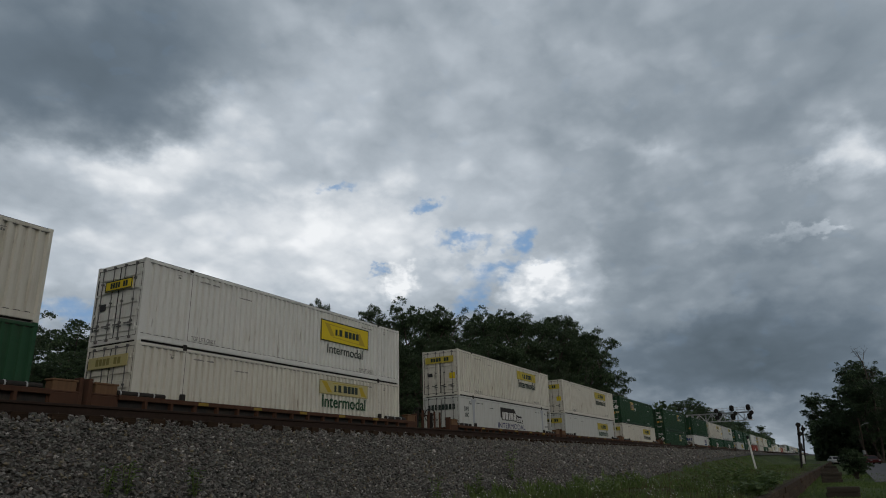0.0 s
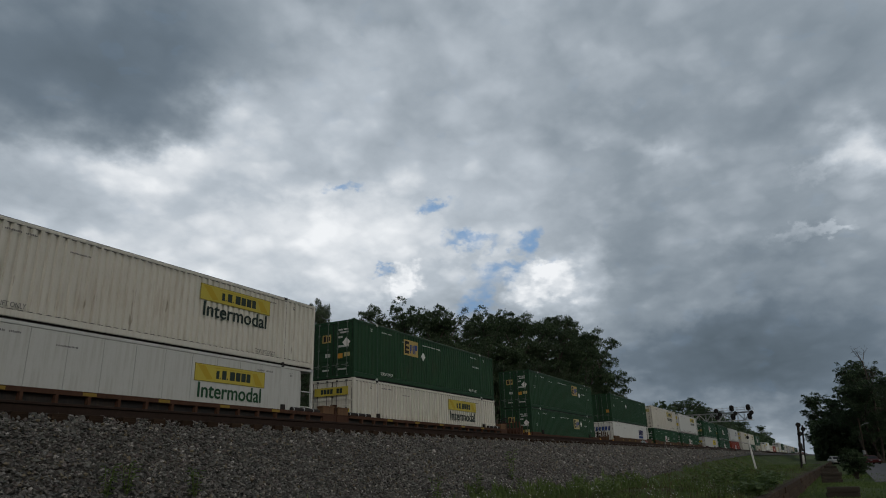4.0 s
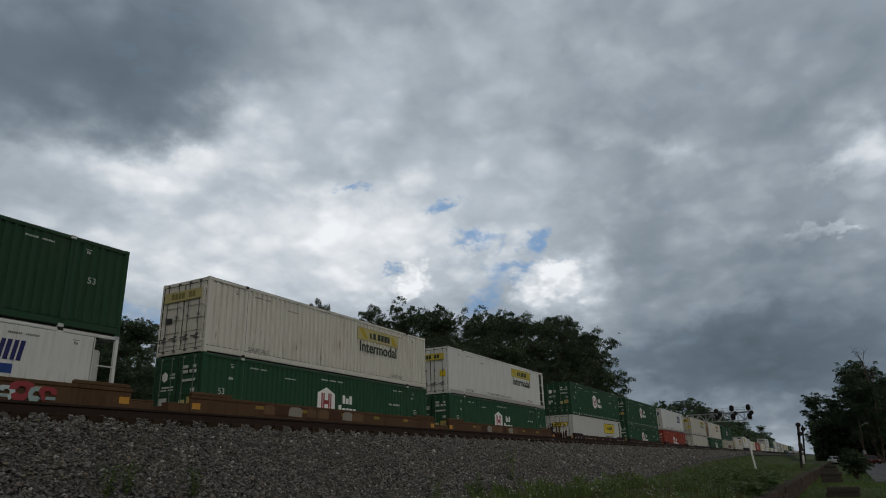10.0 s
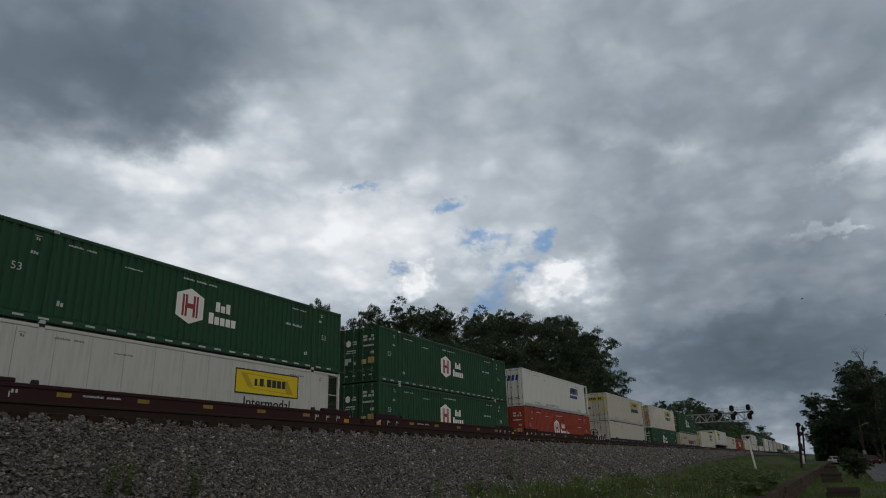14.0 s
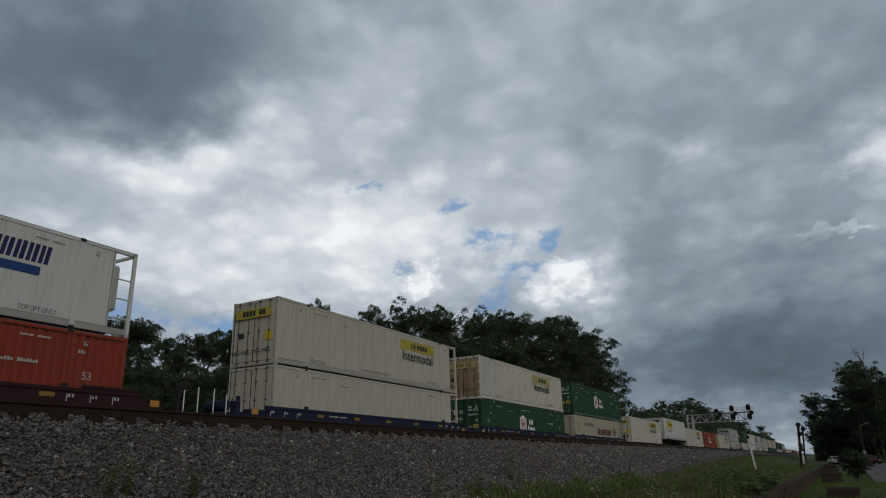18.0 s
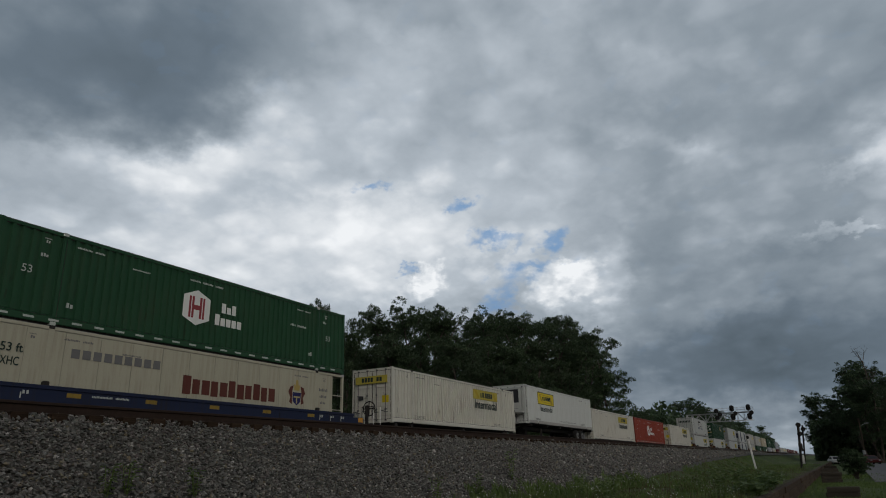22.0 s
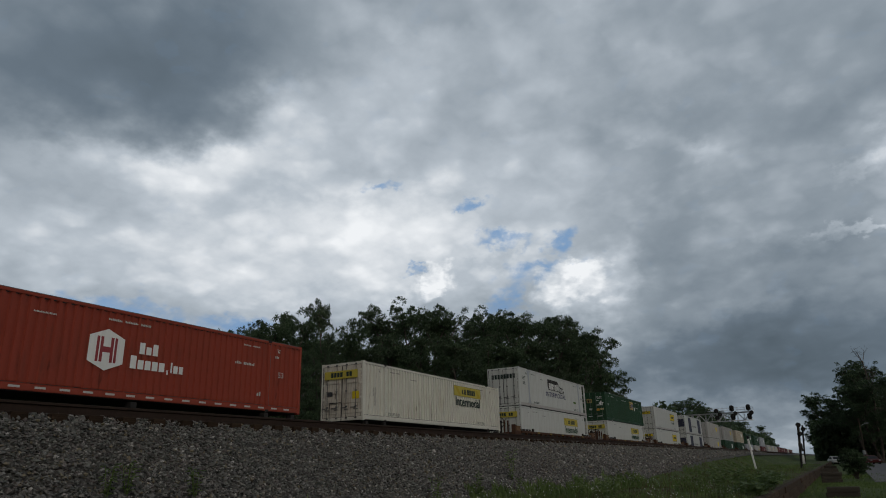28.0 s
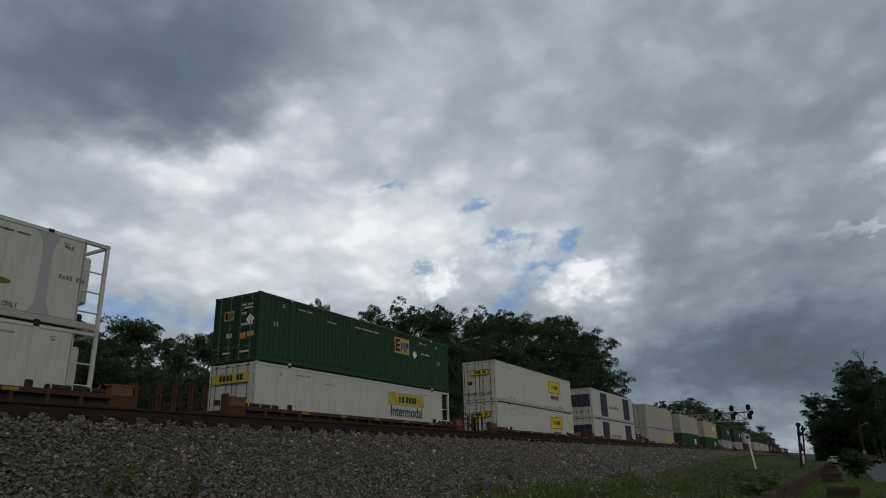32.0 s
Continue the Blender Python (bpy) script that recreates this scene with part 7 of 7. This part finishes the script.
# ---- grass, weeds and flowers ----
def blades(name, label, zone, count, tall, seed, material, wide=0.008):
    """zone(rng, n) gives places (n, 3); each blade is one bent tapered strip."""
    rng = np.random.default_rng(seed)
    p = zone(rng, count)
    n = len(p)
    h = tall * rng.lognormal(0, 0.4, (n, 1))
    a = rng.uniform(0, 6.283, n)
    side = np.stack([np.cos(a), np.sin(a), np.zeros(n)], 1) * wide * (0.7 + h / tall * 0.4)
    lean = np.stack([np.cos(a + 1.3), np.sin(a + 1.3), np.zeros(n)], 1) * h * rng.uniform(0.1, 0.7, (n, 1))
    up = np.array([0, 0, 1.0])
    v = np.stack([p - side, p + side, p + side * 0.7 + lean * 0.35 + up * h * 0.6, p - side * 0.7 + lean * 0.35 + up * h * 0.6, p + lean + up * h], 1)
    tri = np.array([(0, 1, 2), (0, 2, 3), (3, 2, 4)])
    f = (tri[None] + np.arange(n)[:, None, None] * 5).reshape(-1, 3)
    return tagged(link(name, fast_mesh(name, v.reshape(-1, 3), f, material)), label, "grass", kind="stuff")


HEIGHT_Y = np.array([-40, 1.72, 1.74, 4.0, 6.2, 8.7])
HEIGHT_Z = np.array([0.0, 0.0, 0.60, 0.64, 0.70, 1.95])


def bank_zone(x0, x1, over, power=1.5, dry=False):
    def zone(rng, n):
        x = x0 + (x1 - x0) * rng.uniform(0, 1, n) ** power
        f = 6.3 + 1.5 * np.clip((x - 21) / 30, 0, 1) + 0.85 * np.clip((x - 50) / 40, 0, 1) + over
        y0 = wall_line(x) + 0.12
        y = y0 + (f - y0) * rng.uniform(0, 1, n) ** 0.75
        patch = np.sin(x * 1.3 + 2 * np.sin(y * 1.1)) * np.cos(y * 1.7 + x * 0.4)
        brown = np.sin(x * 0.47 + 1.0 + 1.2 * np.sin(y * 0.9)) * np.cos(y * 1.2 - x * 0.13) + 0.4 * np.sin(x * 1.9 + y) > 0.25
        edge = np.clip((f - y) / 0.9, 0.12, 1.0)
        keep = (patch > rng.uniform(-0.65, 0.65, n)) & (rng.uniform(0, 1, n) < edge) & (brown if dry else ~brown | (rng.uniform(0, 1, n) < 0.3))
        x, y = x[keep], y[keep]
        return np.stack([x, y, np.interp(np.maximum(y, 1.76), HEIGHT_Y, HEIGHT_Z) - 0.03], 1)
    return zone


def lawn_zone(rng, n):
    x = rng.uniform(22, 70, n)
    y = rng.uniform(-6, 1.5, n)
    return np.stack([x, y, np.zeros(n) - 0.02], 1)


blades("bank_grass", "green grass on the foot of the embankment", bank_zone(7, 95, 0.55), 120000, 0.10, 51, M_GRASS, 0.010)
blades("tall_grass", "taller seeding grass among the green", bank_zone(8, 60, 0.3), 17000, 0.15, 52, M_DRYGRASS, 0.006)
blades("dry_grass", "patches of short brown dry grass on the bank", bank_zone(7, 80, 0.4, 1.5, True), 60000, 0.075, 55, M_DRYGRASS, 0.009)
blades("lawn_grass", "short mown grass of the lawn", lawn_zone, 50000, 0.05, 53, M_GRASS, 0.012)


def edge_zone(rng, n):
    """Sparse growth on the foot of the stone shoulder."""
    x = 10.2 + 18 * rng.uniform(0, 1, n) ** 1.1
    y = 6.2 + 0.72 * rng.uniform(0, 1, n) ** 1.4 * np.clip(0.78 + 0.22 * np.sin(x * 1.9) + 0.2 * np.sin(x * 4.3), 0.2, 1.1) * np.clip((x - 9.0) / 4.5, 0.3, 1.0)
    keep = np.sin(x * 2.6 + 2 * np.sin(x * 0.9)) + 0.5 * np.sin(x * 7.1) > rng.uniform(-2.2, 0.7, n)
    x, y = x[keep], y[keep]
    return np.stack([x, y, BED - (CREST - y) * SLOPE - 0.04], 1)


blades("edge_grass", "sparse grass growing into the stones of the shoulder", edge_zone, 34000, 0.10, 54, M_GRASS, 0.008)


def flower_zone(rng, n):
    p = bank_zone(9, 45, 0.7)(rng, n)
    keep = np.sin(p[:, 0] * 2.1) * np.sin(p[:, 1] * 3.7 + p[:, 0]) > 0.15
    e = edge_zone(rng, n // 14)
    e[:, 2] += rng.uniform(0.02, 0.12, len(e))
    p = np.concatenate([p[keep], e])
    p[:, 2] += rng.uniform(0.12, 0.32, len(p))
    return p


def flowers():
    rng = np.random.default_rng(61)
    p = flower_zone(rng, 4200)
    n = len(p)
    s = rng.uniform(0.010, 0.022, (n, 1))
    v = np.stack([p + s * np.array([1, 0, 0.3]), p + s * np.array([0, 0.4, 1]), p + s * np.array([-1, 0, 0.3]), p + s * np.array([0, -0.6, -0.7]), p + s * np.array([0, -0.7, 0.5])], 1)
    tri = np.array([(0, 1, 4), (1, 2, 4), (2, 3, 4), (3, 0, 4)])
    f = (tri[None] + np.arange(n)[:, None, None] * 5).reshape(-1, 3)
    tagged(link("wild_flowers", fast_mesh("wild_flowers", v.reshape(-1, 3), f, M_PETAL)), "small white wild flowers in the grass", "flowers", kind="stuff")


flowers()


def weed(seed, h):
    w = thing("weed", "leafy green weed growing at the ballast edge", "weed", "weeds by the track")
    rng = random.Random(seed)
    lf = bmesh.new()
    for k in range(4):
        a = rng.uniform(0, 6.28)
        tip = Vector((math.cos(a) * 0.18 * h, math.sin(a) * 0.18 * h, h * rng.uniform(0.7, 1.0)))
        st = bmesh.new()
        tube(st, (0, 0, -0.05), tip, 0.007, 0.003, 4)
        part("stem", st, M_GRASS, w)
        for j in range(12):
            p = tip * (0.15 + 0.85 * j / 11)
            b = rng.uniform(0, 6.28)
            d = Vector((math.cos(b), math.sin(b), rng.uniform(-0.1, 0.6))).normalized() * h * rng.uniform(0.14, 0.26)
            s = Vector((-d.y, d.x, 0)) * 0.28
            lf.faces.new([lf.verts.new(q) for q in (p, p + d * 0.5 + s, p + d + Vector((0, 0, -0.02)), p + d * 0.5 - s)])
    part("foliage", lf, M_GRASS, w)["kind"] = "stuff"
    return w


WEEDS = [weed(71, 0.45), weed(72, 0.6), weed(73, 0.8)]


def bramble(x, y, r, h, seed):
    """Broad-leaved plants in a dense low clump."""
    b = thing("bramble", "dense clump of broad-leaved weeds on the bank", "weed", "bramble clumps on the bank")
    rng = random.Random(seed)
    lf = bmesh.new()
    for k in range(9):
        a, q = k * 2.4, math.sqrt((k + 0.5) / 9)
        tip = Vector((math.cos(a) * r * q, math.sin(a) * r * q, h * (1.05 - 0.5 * q) * rng.uniform(0.75, 1.1)))
        st = bmesh.new()
        tube(st, (tip.x * 0.3, tip.y * 0.3, -0.05), tip, 0.010, 0.004, 4)
        part("stem", st, M_WEEDLEAF, b)
        for j in range(12):
            p = Vector((tip.x * 0.3, tip.y * 0.3, 0)).lerp(tip, rng.uniform(0.1, 1.0)) + Vector((rng.uniform(-1, 1), rng.uniform(-1, 1), rng.uniform(-0.4, 0.4))) * 0.16
            c = rng.uniform(0, 6.28)
            d = Vector((math.cos(c), math.sin(c), rng.uniform(-0.5, 0.5))).normalized() * rng.uniform(0.10, 0.22)
            s = Vector((-d.y, d.x, rng.uniform(-0.03, 0.03))) * 0.36
            lf.faces.new([lf.verts.new(v) for v in (p, p + d * 0.35 + s, p + d * 0.75 + s * 0.7, p + d, p + d * 0.75 - s * 0.7, p + d * 0.35 - s)])
    part("foliage", lf, M_WEEDLEAF, b)["kind"] = "stuff"
    b.location = (x, y, ground_height(y) - 0.02)


for k, (x, y, r, h) in enumerate(((20.4, 2.25, 0.35, 0.55), (21.6, 2.1, 0.40, 0.75), (22.6, 2.75, 0.38, 0.85), (23.6, 2.3, 0.42, 0.80), (25.2, 2.6, 0.40, 0.90), (26.8, 2.2, 0.45, 0.80), (24.4, 3.2, 0.28, 1.10), (21.2, 2.9, 0.30, 0.50), (28.6, 2.5, 0.40, 0.70))):
    bramble(x + 1.0, max(1.98, y - 0.45), r * 0.62, h * 0.85, 80 + k)


def slope_point(y):
    return BED - (CREST - y) * SLOPE


def weeds():
    rng = random.Random(9)
    spots = [(0, 5.2, 7.3), (0, 5.5, 7.35), (0, 6.4, 7.2), (2, 16.3, 7.08), (1, 13.5, 6.6), (0, 15.5, 6.6), (1, 11.5, 6.55)]
    for k, x, y in spots:
        copy_thing(WEEDS[k], pose(x, y, slope_point(y) - 0.02, 0, 0, rng.uniform(0, 360)))
    for i in range(9):
        x, y = rng.uniform(19, 28), rng.uniform(2.0, 3.4)
        copy_thing(WEEDS[2], pose(x, y, ground_height(y) - 0.03, 0, 0, rng.uniform(0, 360)))
    for i in range(26):
        x = 14 + 40 * rng.random() ** 1.4
        y = rng.uniform(2.2, 5.6)
        copy_thing(WEEDS[rng.randrange(3)], pose(x, y, ground_height(y) - 0.03, 0, 0, rng.uniform(0, 360)))


weeds()
for k, w in enumerate(WEEDS):
    w.location = (26 + 3 * k, 2.4 + 0.4 * k, ground_height(2.4) - 0.02)


# ---- two birds that cross the sky ----
M_FEATHER = painted("dark_feathers", (0.030, 0.029, 0.030), (0.05, 0.045, 0.04), 0.3, 0.7, False)


def bird():
    b = thing("bird", "small dark bird flying with spread wings", "bird", "birds over the tracks")
    bm = bmesh.new()
    bmesh.ops.create_uvsphere(bm, u_segments=10, v_segments=6, radius=1.0, matrix=Matrix.Diagonal((0.26, 0.085, 0.08, 1)))
    part("body", bm, M_FEATHER, b, smooth=True)
    bm = bmesh.new()
    bmesh.ops.create_uvsphere(bm, u_segments=8, v_segments=5, radius=1.0, matrix=Matrix.Translation((0.27, 0, 0.04)) @ Matrix.Diagonal((0.085, 0.06, 0.06, 1)))
    tube(bm, (0.33, 0, 0.035), (0.40, 0, 0.02), 0.018, 0.003, 6)
    part("head", bm, M_FEATHER, b, smooth=True)
    for side in (-1, 1):
        bm = bmesh.new()
        ring = ((0.13, 0.06, 0.03), (0.16, 0.26, 0.14), (0.05, 0.50, 0.20), (-0.05, 0.47, 0.19), (-0.08, 0.26, 0.13), (-0.10, 0.06, 0.03))
        up = [bm.verts.new((x, side * y, z + 0.008)) for x, y, z in ring]
        low = [bm.verts.new((x, side * y, z - 0.008)) for x, y, z in ring]
        bm.faces.new(up)
        bm.faces.new(low[::-1])
        for i in range(6):
            bm.faces.new((up[i], low[i], low[(i + 1) % 6], up[(i + 1) % 6]))
        bmesh.ops.recalc_face_normals(bm, faces=bm.faces)
        part("wing", bm, M_FEATHER, b)
    bm = bmesh.new()
    vs = [bm.verts.new(v) for v in ((-0.22, -0.03, 0.0), (-0.22, 0.03, 0.0), (-0.44, 0.09, 0.01), (-0.44, -0.09, 0.01), (-0.22, 0.0, 0.03))]
    for f in ((0, 1, 2, 3), (0, 3, 4), (1, 4, 2), (3, 2, 4), (0, 4, 1)):
        bm.faces.new([vs[i] for i in f])
    part("tail", bm, M_FEATHER, b)
    return b


# each with its place at eleven seconds and its speed
BIRDS = [(bird(), ((162.7, 37.0, 34.4), (1.56, -12.54, 0.29))), (bird(), ((165.3, 26.4, 31.3), (0.84, -14.02, -0.53)))]


# ---- how the train, the birds and the cloud layer move ----
def run(t):
    """How far the train has gone after t seconds."""
    return 12.4397 * t + 0.002612 * t * t


def motions():
    times = (0.0, 8.0, 16.0, 24.0, 32.0)
    for ob, s, y, z in TRAIN:
        walk(ob, [(t, on_track(s - run(t), y, z)) for t in times])
    for ob, (p, v) in BIRDS:
        head = math.degrees(math.atan2(v[1], v[0]))
        walk(ob, [(t, pose(*(a + b * (t - 11.0) for a, b in zip(p, v)), 0, 0, head)) for t in times])
    walk(SKY, [(t, pose(0.4856 * 3.9 * t, -0.8737 * 3.9 * t, EYE_Z)) for t in times])


motions()
